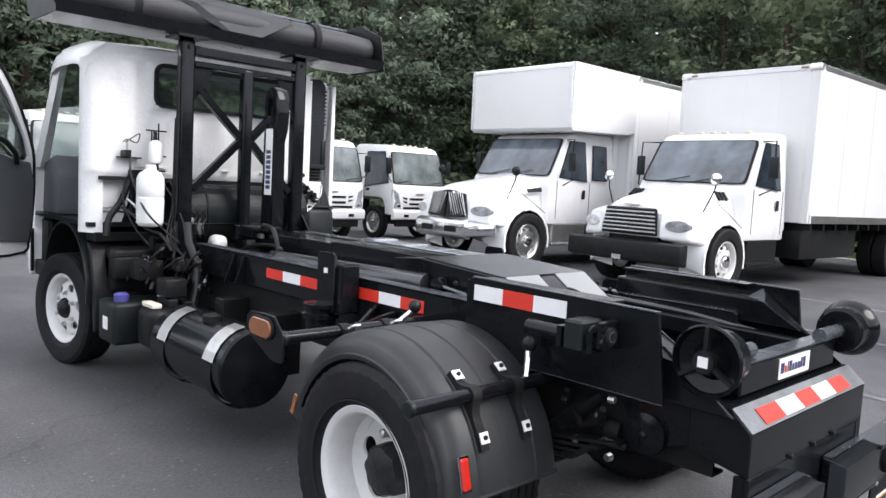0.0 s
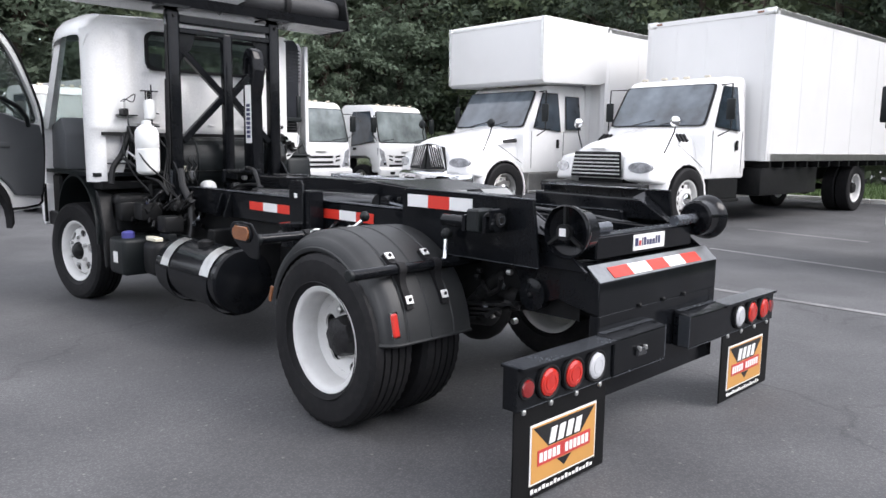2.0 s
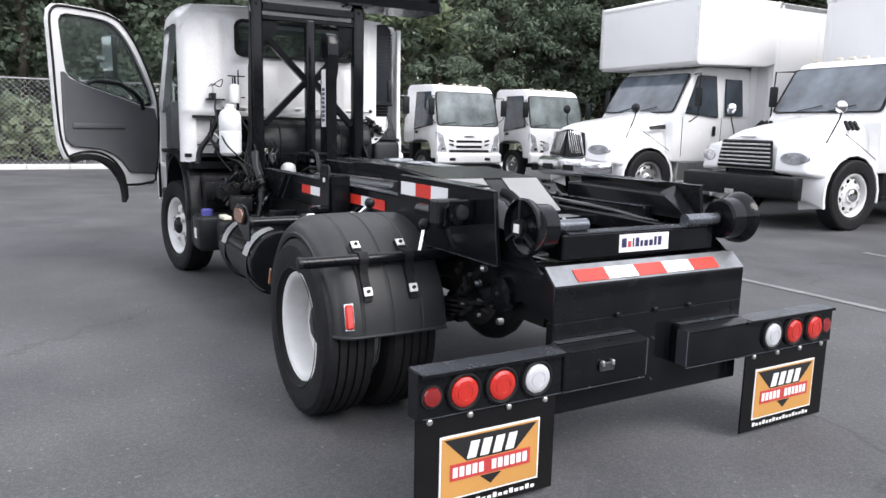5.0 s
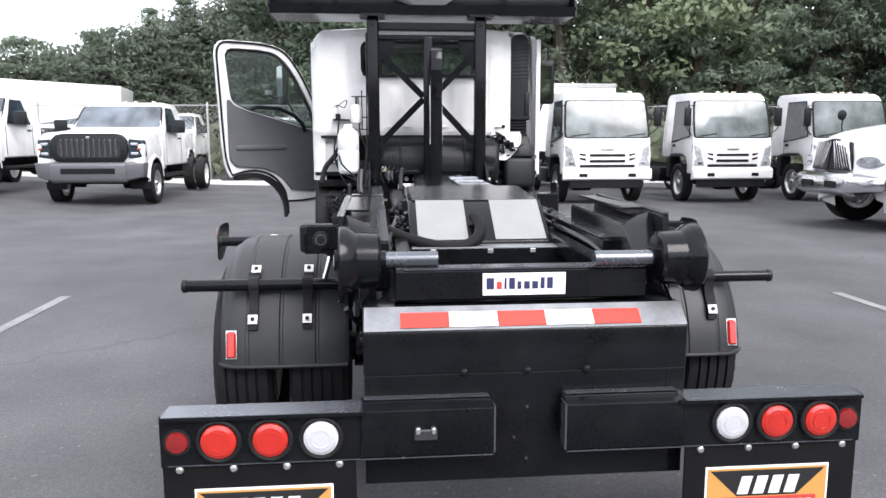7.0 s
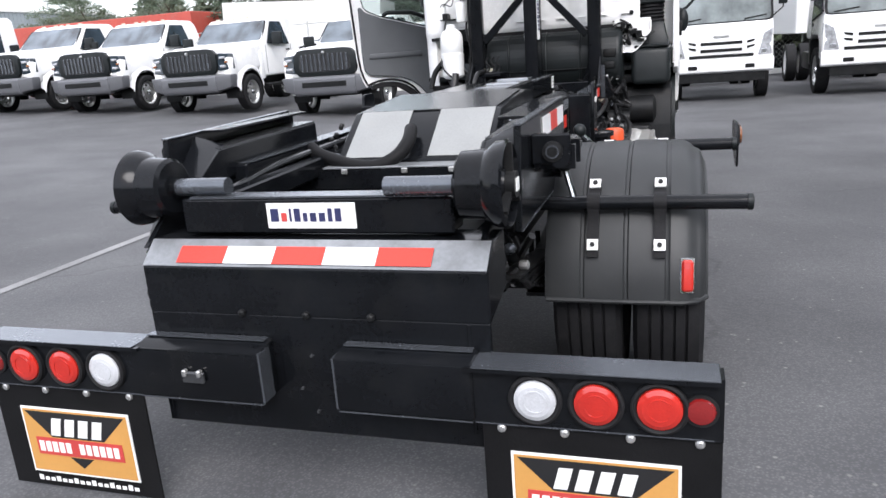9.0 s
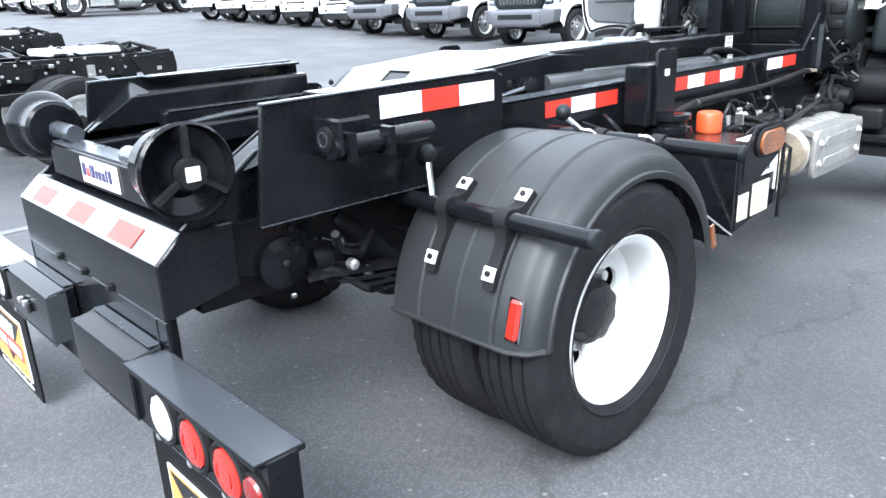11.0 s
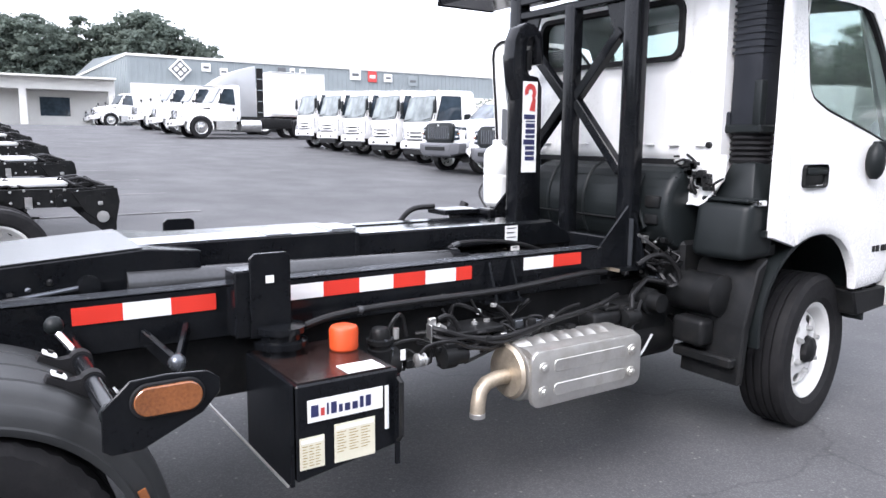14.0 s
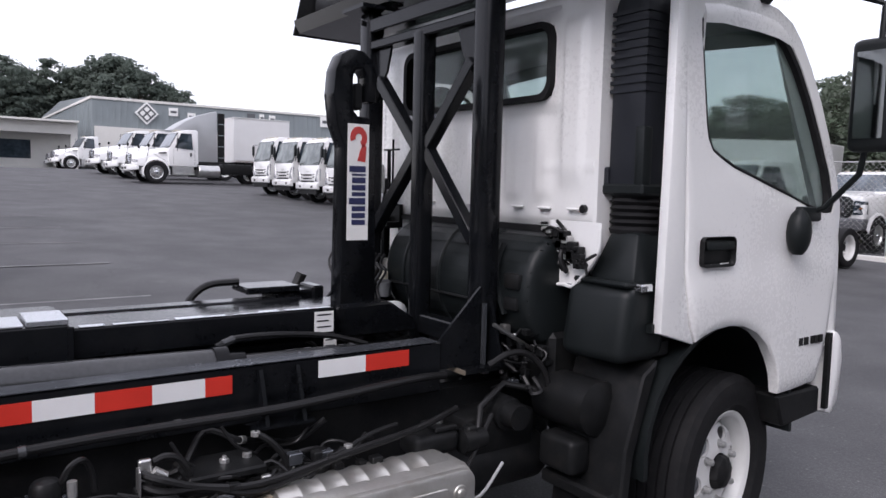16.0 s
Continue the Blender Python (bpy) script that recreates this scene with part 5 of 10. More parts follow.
def build_clutter():
    rng = random.Random(11)
    # hoses and pipes along the passenger-side rail
    for k in range(7):
        y = 1.20 + rng.random() * 1.0
        z = 0.62 + rng.random() * 0.13
        x = 0.50 + rng.random() * 0.17
        run = rng.uniform(0.25, 0.6)
        pts = [(x + rng.uniform(-0.05, 0.05), y + run * q / 6, z + rng.uniform(-0.035, 0.035)) for q in range(7)]
        pts[0] = (x - 0.03, y, z - 0.06)
        B().tube(bend(pts), rng.choice((0.005, 0.006, 0.008, 0.010)), 7).done("hose", HOSE, truck)
        if k % 2 == 0:
            p, q = Vector(pts[3]), Vector(pts[4])
            B().cyl(p, p + (q - p).normalized() * 0.02, 0.013, seg=8).done("pipe_fitting", STUD if k % 4 == 0 else BLACK_EDGE, truck)
    for k in range(30):
        x, y, z = 0.50 + 0.18 * rng.random(), 1.24 + 1.0 * rng.random(), 0.60 + 0.10 * rng.random()
        w = rng.uniform(0.012, 0.04)
        B().box(x, x + w, y, y + w * rng.uniform(0.7, 1.6), z, z + w * rng.uniform(0.6, 1.2), 0.003).done("line_clip", STUD if k % 9 == 0 else (BLACK_EDGE if k % 5 == 0 else CHASSIS), truck)
    # flat valve plate with a bolt, upright clip plate, ribbed loom
    B().box(0.50, 0.66, 1.68, 1.90, 0.70, 0.725, 0.006).done("valve_plate", CHASSIS, truck)
    B().lathe([(0.725, 0.014), (0.735, 0.014), (0.737, 0.007), (0.745, 0.006)], (0.585, 1.80, 0), "z", 6).done("plate_bolt", STUD, truck)
    B().box(0.60, 0.64, 1.56, 1.566, 0.68, 0.765, 0.004).done("clip_plate", ALU, truck, "bare aluminium clip plate")
    for q in range(2):
        B().tube(bend([(0.62, 1.57, 0.75 - 0.03 * q), (0.66, 1.62, 0.735 - 0.03 * q), (0.67, 1.72, 0.70), (0.70, 1.86, 0.69 - 0.02 * q), (0.70, 2.1, 0.72), (0.66, 2.4, 0.74), (0.6, 2.6, 0.76)]), 0.011, 8).done("wire_loom", HOSE, truck, "ribbed black wire loom")
    B().lathe([(1.46, 0.012), (1.463, 0.026), (1.472, 0.026), (1.475, 0.02), (1.484, 0.02), (1.487, 0.026), (1.497, 0.026), (1.50, 0.012)], (0.69, 0, 0.655), "y", 18).done("pipe_coupling", STUD, truck, "bright ribbed pipe coupling")
    B().tube(bend([(0.58, 1.02, 0.80), (0.55, 1.2, 0.83), (0.525, 1.5, 0.835), (0.535, 2.0, 0.838), (0.525, 2.45, 0.86), (0.50, 2.62, 0.85)]), 0.0135, 10).done("hydraulic_hose", HOSE, truck, "thick black hydraulic hose")
    for x, y, z, w in ((0.62, 1.58, 0.60, 0.11), (0.60, 2.58, 0.62, 0.10)):
        B().lathe([(0, w * 0.2), (0.005, w * 0.42), (w * 0.5, w * 0.42), (w * 0.52, w * 0.34), (w, w * 0.34), (w * 1.05, w * 0.15)], (x + w / 2, y, z + w * 0.4), "y", 16).done("valve_body", CHASSIS, truck)
        B().box(x + w * 0.3, x + w * 0.7, y + w * 0.2, y + w * 0.6, z + w * 0.6, z + w * 0.9, 0.006).done("valve_head", CHASSIS, truck)
    # relay valve with a flanged cap, switch bracket with its loom, looped feed lines
    B().lathe([(0.64, 0.03), (0.645, 0.044), (0.70, 0.046), (0.705, 0.040), (0.718, 0.040), (0.722, 0.050), (0.738, 0.050), (0.742, 0.038), (0.768, 0.036), (0.780, 0.028), (0.785, 0.01)], (0.62, 1.35, 0), "z", 24).done("relay_valve", CHASSIS, truck, "black relay valve")
    for a in range(6):
        B().cyl((0.62 + 0.044 * math.cos(a * 1.047), 1.35 + 0.044 * math.sin(a * 1.047), 0.738), (0.62 + 0.044 * math.cos(a * 1.047), 1.35 + 0.044 * math.sin(a * 1.047), 0.744), 0.006, seg=6).done("cap_screw", BLACK_EDGE, truck)
    B().tube(bend([(0.63, 1.38, 0.77), (0.64, 1.40, 0.81), (0.63, 1.43, 0.82), (0.62, 1.45, 0.79), (0.62, 1.46, 0.73)]), 0.008, 8).done("hose", HOSE, truck)
    B().cyl((0.64, 1.405, 0.735), (0.64, 1.405, 0.775), 0.012, seg=10).done("pipe_fitting", STUD, truck)
    B().box(0.655, 0.659, 1.415, 1.435, 0.655, 0.695).done("line_tag", LABEL, truck, "small white tag", 0)
    B().box(0.60, 0.618, 1.565, 1.598, 0.70, 0.785, 0.004).done("switch_bracket", ALU, truck, "dull aluminium switch bracket")
    B().cyl((0.625, 1.60, 0.755), (0.625, 1.63, 0.735), 0.013, seg=10).done("pipe_fitting", STUD, truck)
    for r, pts in ((0.010, [(0.625, 1.60, 0.78), (0.63, 1.63, 0.79), (0.63, 1.665, 0.775), (0.63, 1.69, 0.73), (0.62, 1.69, 0.685), (0.62, 1.66, 0.64)]),
                   (0.010, [(0.625, 1.62, 0.735), (0.63, 1.645, 0.70), (0.63, 1.68, 0.672), (0.62, 1.78, 0.662), (0.62, 1.88, 0.668), (0.62, 1.962, 0.68), (0.62, 1.965, 0.72), (0.61, 1.92, 0.775), (0.60, 1.88, 0.80)]),
                   (0.010, [(0.62, 1.51, 0.705), (0.63, 1.56, 0.69), (0.63, 1.62, 0.675), (0.62, 1.68, 0.668)]),
                   (0.007, [(0.66, 1.70, 0.60), (0.67, 1.82, 0.635), (0.67, 1.98, 0.675), (0.65, 2.14, 0.715), (0.62, 2.26, 0.74), (0.60, 2.36, 0.745)]),
                   (0.005, [(0.56, 1.66, 0.80), (0.57, 1.69, 0.75), (0.57, 1.72, 0.725)]), (0.005, [(0.56, 1.80, 0.82), (0.57, 1.84, 0.76), (0.57, 1.90, 0.725)])):
        B().tube(bend(pts), r, 8).done("hose", HOSE, truck)
    for x, y, z in ((0.63, 1.69, 0.70), (0.62, 1.90, 0.672), (0.645, 2.16, 0.722), (0.60, 1.885, 0.797), (0.575, 1.87, 0.73)):
        B().lathe([(z - 0.008, 0.009), (z - 0.006, 0.014), (z + 0.006, 0.014), (z + 0.008, 0.009)], (x, y, 0), "z", 8).done("pipe_fitting", STUD, truck)
    B().box(0.54, 0.66, 2.40, 2.58, 0.63, 0.705, 0.025, 3).done("mount_pad", CHASSIS, truck)
    B().box(0.55, 0.65, 2.48, 2.57, 0.705, 0.722, 0.004).done("mount_cap", CHASSIS, truck)
    B().lathe([(0.722, 0.016), (0.734, 0.016), (0.736, 0.008), (0.746, 0.007)], (0.60, 2.525, 0), "z", 6).done("plate_bolt", STUD, truck)
    # clip-on brackets that carry the hose past the front gussets
    B().box(0.476, 0.545, 1.90, 2.10, 0.782, 0.79).done("hose_shelf", BLACK, truck)
    for y in (1.30, 1.68):
        B().cyl((0.54 - 0.02 * (y > 1.5), y, 0.833), (0.54 - 0.02 * (y > 1.5), y + 0.018, 0.834), 0.017, seg=12).done("hose_clamp", DARK_PLATE, truck)
    B().box(-0.30, -0.13, 2.13, 2.35, 1.082, 1.108, 0.005).done("swivel_block", BLACK, truck)
    B().box(-0.27, -0.15, 2.24, 2.44, 1.03, 1.085, 0.008).box(-0.28, -0.14, 2.41, 2.46, 1.0, 1.10, 0.008).done("swivel_body", BLACK, truck)
    B().cyl((-0.22, 2.24, 1.045), (-0.22, 2.205, 1.045), 0.016, seg=12).done("pipe_fitting", STUD, truck)
    B().tube(bend([(-0.25, 2.14, 1.12), (-0.26, 2.02, 1.11), (-0.27, 1.95, 1.05), (-0.27, 1.92, 0.97)]), 0.014, 8).done("hydraulic_hose", HOSE, truck)
    # pulley-like pump bodies under the rail ahead of the tank
    B().lathe([(1.34, 0.03), (1.345, 0.06), (1.42, 0.06), (1.43, 0.03)], (0.60, 0, 0.64), "y", 18).done("filter_head", CHASSIS, truck)
    # driver side: hoses between cab and frame
    for k in range(22):
        x = -0.50 - 0.36 * rng.random()
        y = 2.25 + 0.6 * rng.random()
        z = 0.68 + 0.22 * rng.random()
        pts = [(x, y, z), (x + 0.04, y + 0.06, z + 0.05 * rng.random()), (x + 0.10, y + 0.14, z - 0.03), (x + 0.15, y + 0.22 * rng.random(), z + 0.05), (x + 0.2, y + 0.3, z - 0.06)]
        B().tube(bend(pts), rng.choice((0.005, 0.007, 0.009, 0.011)), 7).done("hose", HOSE, truck)
        if k % 4 == 0:
            B().cyl(pts[0], (pts[0][0] - 0.02, pts[0][1] - 0.02, pts[0][2] - 0.02), 0.012, seg=8).done("pipe_fitting", BLACK_EDGE, truck)
    B().tube([(-0.56, 2.55, 1.10), (-0.57, 2.5, 0.98), (-0.55, 2.42, 0.86), (-0.57, 2.38, 0.70), (-0.60, 2.36, 0.60)], 0.026, 10).done("filler_hose", HOSE, truck, "thick black filler hose")
    for x, y, z, w in ((-0.80, 2.7, 0.72, 0.16), (-0.66, 2.45, 0.80, 0.1), (-0.86, 2.95, 0.70, 0.18), (-0.60, 2.85, 0.84, 0.12), (-0.78, 2.35, 0.66, 0.14)):
        B().box(x, x + w, y, y + w, z, z + w * 0.8, 0.012, 2).done("valve_block", CHASSIS, truck)
    # brake rods, slack adjusters, shock absorbers and bright fittings round the rear axle
    for s in (-1, 1):
        B().cyl((s * 0.40, -0.52, 0.72), (s * 0.46, -0.18, 0.42), 0.026, seg=14).done("shock_absorber", CHASSIS, truck)
        B().cyl((s * 0.40, -0.52, 0.72), (s * 0.425, -0.38, 0.595), 0.034, seg=14).done("shock_sleeve", CHASSIS, truck)
        B().box(s * 0.36 - 0.02, s * 0.36 + 0.02, -0.24, -0.20, 0.40, 0.56, 0.006).done("slack_adjuster", CHASSIS, truck)
        B().lathe([(-0.62, 0.012), (-0.615, 0.055), (-0.56, 0.06), (-0.55, 0.045), (-0.50, 0.04)], (s * 0.40, 0, 0.60), "y", 18).done("spring_hanger", CHASSIS, truck)
        for k in range(14):
            x, y, z = s * rng.uniform(0.30, 0.52), rng.uniform(-0.72, -0.30), rng.uniform(0.46, 0.76)
            w = rng.uniform(0.010, 0.028)
            B().lathe([(0, w * 0.5), (w * 0.2, w * 0.6), (w, w * 0.6), (w * 1.2, w * 0.3)], (x, y, z), "x" if k % 2 else "y", 8).done("brake_fitting", STUD if k % 3 == 0 else CHASSIS, truck)
        for k in range(5):
            x, y, z = s * rng.uniform(0.34, 0.50), rng.uniform(-0.70, -0.40), rng.uniform(0.50, 0.74)
            B().tube(bend([(x, y, z), (x + 0.03, y + 0.10, z - 0.04), (x - 0.02, y + 0.2, z - 0.01), (x, y + 0.34, z - 0.06)]), rng.choice((0.006, 0.008, 0.010)), 7).done("brake_line", HOSE, truck)
    # looped hoses and valves above the exhaust
    for k in range(6):
        y, x = 1.34 + 0.12 * k, 0.52 + 0.16 * rng.random()
        z = 0.665 + 0.05 * rng.random()
        B().tube(bend([(x, y, z - 0.06), (x + 0.03, y + 0.04, z + 0.015), (x + 0.05, y + 0.14, z + 0.04 * rng.random()), (x + 0.02, y + 0.26, z - 0.02), (x - 0.04, y + 0.36, z + 0.02)]), rng.choice((0.006, 0.008, 0.009)), 7).done("hose", HOSE, truck)
        if k % 3 == 0:
            B().lathe([(z - 0.03, 0.012), (z - 0.026, 0.017), (z + 0.012, 0.017), (z + 0.016, 0.009), (z + 0.03, 0.008)], (x + 0.02, y + 0.04, 0), "z", 10).done("pipe_fitting", STUD if k % 2 else BLACK_EDGE, truck)
    # white ball fitting and pump at the jib head
    B().box(-0.265, -0.15, 2.755, 2.895, 0.885, 1.0, 0.05, 4).done("reservoir", POLY_WHITE, truck, "milky white plastic reservoir")
    B().box(-0.40, -0.36, 2.868, 2.90, 1.07, 1.115, 0.006).done("filler_plug", LABEL_YELLOW, truck, "small yellow plug")
    B().lathe([(1.0, 0.02), (1.005, 0.032), (1.07, 0.034), (1.08, 0.02)], (-0.335, 2.86, 0), "z", 16).done("sediment_bowl", GREY_TRIM, truck, "grey sediment bowl")
    for x, r in ((-0.30, 0.006), (-0.34, 0.008), (-0.38, 0.006)):
        B().tube(bend([(x, 2.84, 1.20), (x - 0.02, 2.83, 1.16), (x + 0.01, 2.84, 1.12), (x - 0.03, 2.82, 1.05), (x, 2.82, 0.98)]), r, 7).done("hose", HOSE, truck)
    for s in (-1, 1):
        B().tube([(s * 0.52, -0.5, 0.52), (s * 0.50, -0.6, 0.60), (s * 0.47, -0.66, 0.58)], 0.012, 7).done("hose", HOSE, truck)
        B().ball((s * 0.5, -0.48, 0.56), 0.02, 0.02, 0.02).done("pipe_fitting", BLACK_EDGE, truck)
        B().ball((s * 0.47, -0.55, 0.66), 0.024, 0.02, 0.02).done("pipe_fitting", BLACK_EDGE, truck)


build_clutter()


def build_mast():
    y0, y1 = 2.80, 2.89
    for x in (-0.455, 0.415):
        B().box(x - 0.048, x + 0.048, y0, y1, 0.86, 2.30, 0.022, 4).done("mast_post", BLACK, truck)
        xo = x + math.copysign(0.042, x)
        B().prism([(2.515, 0.86), (2.80, 0.86), (2.80, 1.15)], "x", xo - 0.006, xo + 0.006).done("mast_gusset", BLACK, truck)
        B().box(*sorted((xo + math.copysign(0.006, x), xo + math.copysign(0.03, x))), 2.806, 2.812, 0.86, 1.09).done("gusset_edge", BLACK_EDGE, truck, "bright ground edge of the gusset", 0)
        B().prism([(2.89, 0.86), (3.05, 0.86), (2.89, 1.12)], "x", x - 0.006, x + 0.006).done("mast_gusset", BLACK, truck)
        B().box(x - 0.10, x + 0.10, 2.70, 2.99, 0.842, 0.858).done("mast_foot", BLACK, truck)
        B().box(x - 0.10, x + 0.10, 2.694, 2.7, 0.842, 0.858).done("foot_edge", RUST, truck, "bare tan edge of the foot plate")
        for sd in (-1, 1):
            B().prism([(x + sd * 0.13, 0.859), (x + sd * 0.047, 0.859), (x + sd * 0.047, 1.12)], "y", 2.84, 2.852).done("mast_gusset", BLACK, truck)
        # head plate and triangular gusset
        B().box(x - 0.10, x + 0.10, 2.74, 2.95, 2.30, 2.318).done("head_plate", BLACK, truck)
        sg = 1 if x < 0 else -1
        B().prism([(x + sg * 0.048, 2.14), (x + sg * 0.048, 1.90), (x + sg * 0.15, 2.02), (x + sg * 0.19, 2.14)], "y", 2.835, 2.847).done("mast_gusset", BLACK, truck)
        for z in (2.25, 1.0):
            B().lathe([(2.785, 0.012), (2.80, 0.012)], (x, 0, z), "y", 8).done("bolt", CHASSIS, truck)
    B().box(-0.05, 0.03, y0 + 0.005, y1 - 0.01, 0.86, 2.16, 0.018, 4).done("mast_post", BLACK, truck)
    B().box(-0.41, 0.37, 2.805, 2.885, 2.20, 2.262, 0.006).done("mast_beam", BLACK, truck)
    B().box(-0.41, 0.37, 2.81, 2.88, 2.125, 2.165, 0.006).done("mast_beam", BLACK, truck)
    B().box(0.03, 0.37, 2.81, 2.88, 0.90, 0.98, 0.006).done("mast_beam", BLACK, truck)
    for (xa, za), (xb, zb) in ((((-0.37), 1.99), (-0.05, 1.68)), ((-0.05, 1.66), (-0.40, 1.31)), ((0.33, 1.99), (0.03, 1.68)), ((0.03, 1.66), (0.36, 1.31))):
        B().bar((xa, 2.845, za), (xb, 2.845, zb), 0.05, 0.05, (0, 1, 0), 0.004).done("mast_brace", BLACK, truck)
    # tarp roller: tray, rolled tarp, hanging grey flap, end plates
    x0, x1 = -1.27, 1.20
    tray = B().prism([(2.60, 2.325), (3.02, 2.325), (3.10, 2.42), (3.12, 2.68), (3.10, 2.68), (3.085, 2.43), (3.01, 2.34), (2.62, 2.34), (2.60, 2.40), (2.585, 2.40)], "x", x0, x1)
    tray = tray.done("tarp_tray", BLACK, truck, "black steel tarp tray")
    tray.location.y = 0.23
    B().box(x0 + 0.02, x1 - 0.02, 3.08, 3.125, 2.68, 2.70, 0.004).done("tray_lip", BLACK_EDGE, tray)
    for x in (x0, x1):
        B().prism([(2.58, 2.32), (3.03, 2.32), (3.13, 2.42), (3.13, 2.71), (2.92, 2.72), (2.64, 2.60)], "x", x - 0.006, x + 0.006).done("end_plate", CHASSIS, tray)
        B().cyl((x - 0.05, 2.80, 2.50), (x + 0.05, 2.80, 2.50), 0.022).done("roller_shaft", ALU, tray)
    roll = [(x0 + 0.03, 0.10), (x0 + 0.3, 0.13), (-0.8, 0.135), (-0.3, 0.118), (0.1, 0.112), (0.6, 0.122), (0.9, 0.115), (x1 - 0.03, 0.10)]
    b = B().lathe(roll, (0, 2.80, 2.49), "x", 26)
    for v in b.bm.verts:
        v.co.z += 0.006 * math.sin(v.co.x * 17 + v.co.y * 9)
        v.co.y += 0.006 * math.sin(v.co.x * 13 + 1)
    tarp = b.done("tarp_roll", TARP, truck, "rolled black mesh tarp", 60)
    tarp.location.y = 0.23
    for x in (-0.75, 0.62):
        B().lathe([(x - 0.025, 0.139), (x + 0.025, 0.139)], (0, 2.80, 2.49), "x", 26, close=False).done("tarp_band", RUBBER, tarp)
    flap = B()
    flap._faces([(-0.72, 2.72, 2.63), (-0.35, 2.672, 2.56), (-0.05, 2.655, 2.37), (0.12, 2.665, 2.41), (0.42, 2.685, 2.58), (0.1, 2.74, 2.62)], [(0, 1, 2), (0, 2, 5), (2, 3, 5), (3, 4, 5)])
    bmesh.ops.solidify(flap.bm, geom=flap.bm.faces[:], thickness=0.008)
    flap.done("tarp_flap", TARP_GREY, tarp, "loose grey end of the tarp", 60)
    B().tube([(-0.05, 2.655, 2.38), (-0.06, 2.65, 2.33), (-0.04, 2.65, 2.31), (-0.02, 2.65, 2.33)], 0.006, 6).done("tarp_hook", STUD, tarp)
    # air and fuel lines on the left post, white reservoir
    for k in range(3):
        B().tube(bend([(-0.508, 2.82 + 0.025 * k, 2.18 - 0.2 * k), (-0.512, 2.82 + 0.025 * k, 1.6), (-0.513 - k * 0.006, 2.82 + 0.02 * k, 1.2), (-0.53 - 0.02 * k, 2.82, 0.98), (-0.5, 2.7, 0.86)]), 0.006, 6).done("air_line", HOSE, truck)
    bt = B().lathe([(1.05, 0.03), (1.06, 0.07), (1.08, 0.084), (1.24, 0.088), (1.245, 0.085), (1.255, 0.085), (1.26, 0.088), (1.37, 0.086), (1.405, 0.07), (1.42, 0.045), (1.43, 0.035)], (-0.668, 2.87, 0), "z", 22).done("coolant_bottle", POLY_WHITE, truck, "milky white coolant bottle")
    B().lathe([(1.43, 0.035), (1.455, 0.035), (1.46, 0.02)], (-0.668, 2.87, 0), "z", 14).done("bottle_cap", POLY_WHITE, bt)
    can = B().lathe([(1.47, 0.012), (1.475, 0.040), (1.49, 0.044), (1.60, 0.044), (1.615, 0.036), (1.625, 0.012)], (-0.60, 2.96, 0), "z", 20).done("filter_canister", POLY_WHITE, truck, "small white filter canister")
    B().cyl((-0.60, 2.96, 1.625), (-0.60, 2.96, 1.68), 0.008, seg=8).done("canister_stem", CHASSIS, can)
    B().prism([(2.96, 1.30), (3.12, 1.30), (3.12, 1.42), (3.10, 1.42), (3.10, 1.33), (2.96, 1.33)], "x", -0.72, -0.60).done("bottle_bracket", CHASSIS, bt)
    B().tube([(-0.66, 2.98, 1.20), (-0.60, 2.93, 1.10), (-0.52, 2.88, 1.05), (-0.5, 2.8, 0.95)], 0.013, 7).done("hose", HOSE, truck)
    # small valve on a bracket, thin rods and loose lines round the bottle
    B().box(-0.775, -0.735, 3.02, 3.118, 1.50, 1.55, 0.006).done("valve_block", CHASSIS, truck)
    B().box(-0.80, -0.66, 3.04, 3.118, 1.495, 1.505).done("valve_bracket", CHASSIS, truck)
    B().tube(bend([(-0.77, 3.04, 1.60), (-0.72, 3.03, 1.64), (-0.68, 3.03, 1.66), (-0.70, 3.03, 1.60), (-0.76, 3.03, 1.62), (-0.79, 3.03, 1.60)]), 0.004, 6).done("air_line", HOSE, truck)
    B().cyl((-0.755, 3.05, 1.55), (-0.755, 3.05, 1.61), 0.008, seg=8).done("valve_stem", STUD, truck)
    for x, z0, z1 in ((-0.585, 1.50, 1.69), (-0.60, 1.54, 1.69), (-0.555, 1.42, 1.74)):
        B().cyl((x, 3.03, z0), (x, 3.03, z1), 0.0055, seg=8).done("line_rod", CHASSIS, truck)
    for z in (1.69, 1.52, 1.42):
        B().cyl((-0.64 if z > 1.6 else -0.58, 3.03, z), (-0.50, 3.03, z), 0.005, seg=8).done("rod_clip", CHASSIS, truck)
    for r, pts in ((0.008, [(-0.57, 3.0, 1.5), (-0.575, 2.98, 1.40), (-0.53, 2.9, 1.28), (-0.50, 2.84, 1.2), (-0.49, 2.8, 1.05)]),
                   (0.007, [(-0.745, 3.02, 1.50), (-0.755, 2.98, 1.40), (-0.745, 2.86, 1.24), (-0.72, 2.77, 1.14), (-0.62, 2.76, 1.04), (-0.52, 2.74, 0.95)]),
                   (0.007, [(-0.78, 3.02, 1.36), (-0.79, 3.0, 1.2), (-0.74, 2.95, 1.05), (-0.66, 2.9, 0.93)]),
                   (0.012, [(-0.80, 3.05, 1.18), (-0.74, 2.95, 1.12), (-0.68, 2.9, 1.04), (-0.60, 2.85, 1.0), (-0.56, 2.76, 0.90)]),
                   (0.006, [(-0.53, 2.9, 1.36), (-0.50, 2.86, 1.27), (-0.53, 2.84, 1.18), (-0.51, 2.84, 1.10), (-0.55, 2.82, 1.0)])):
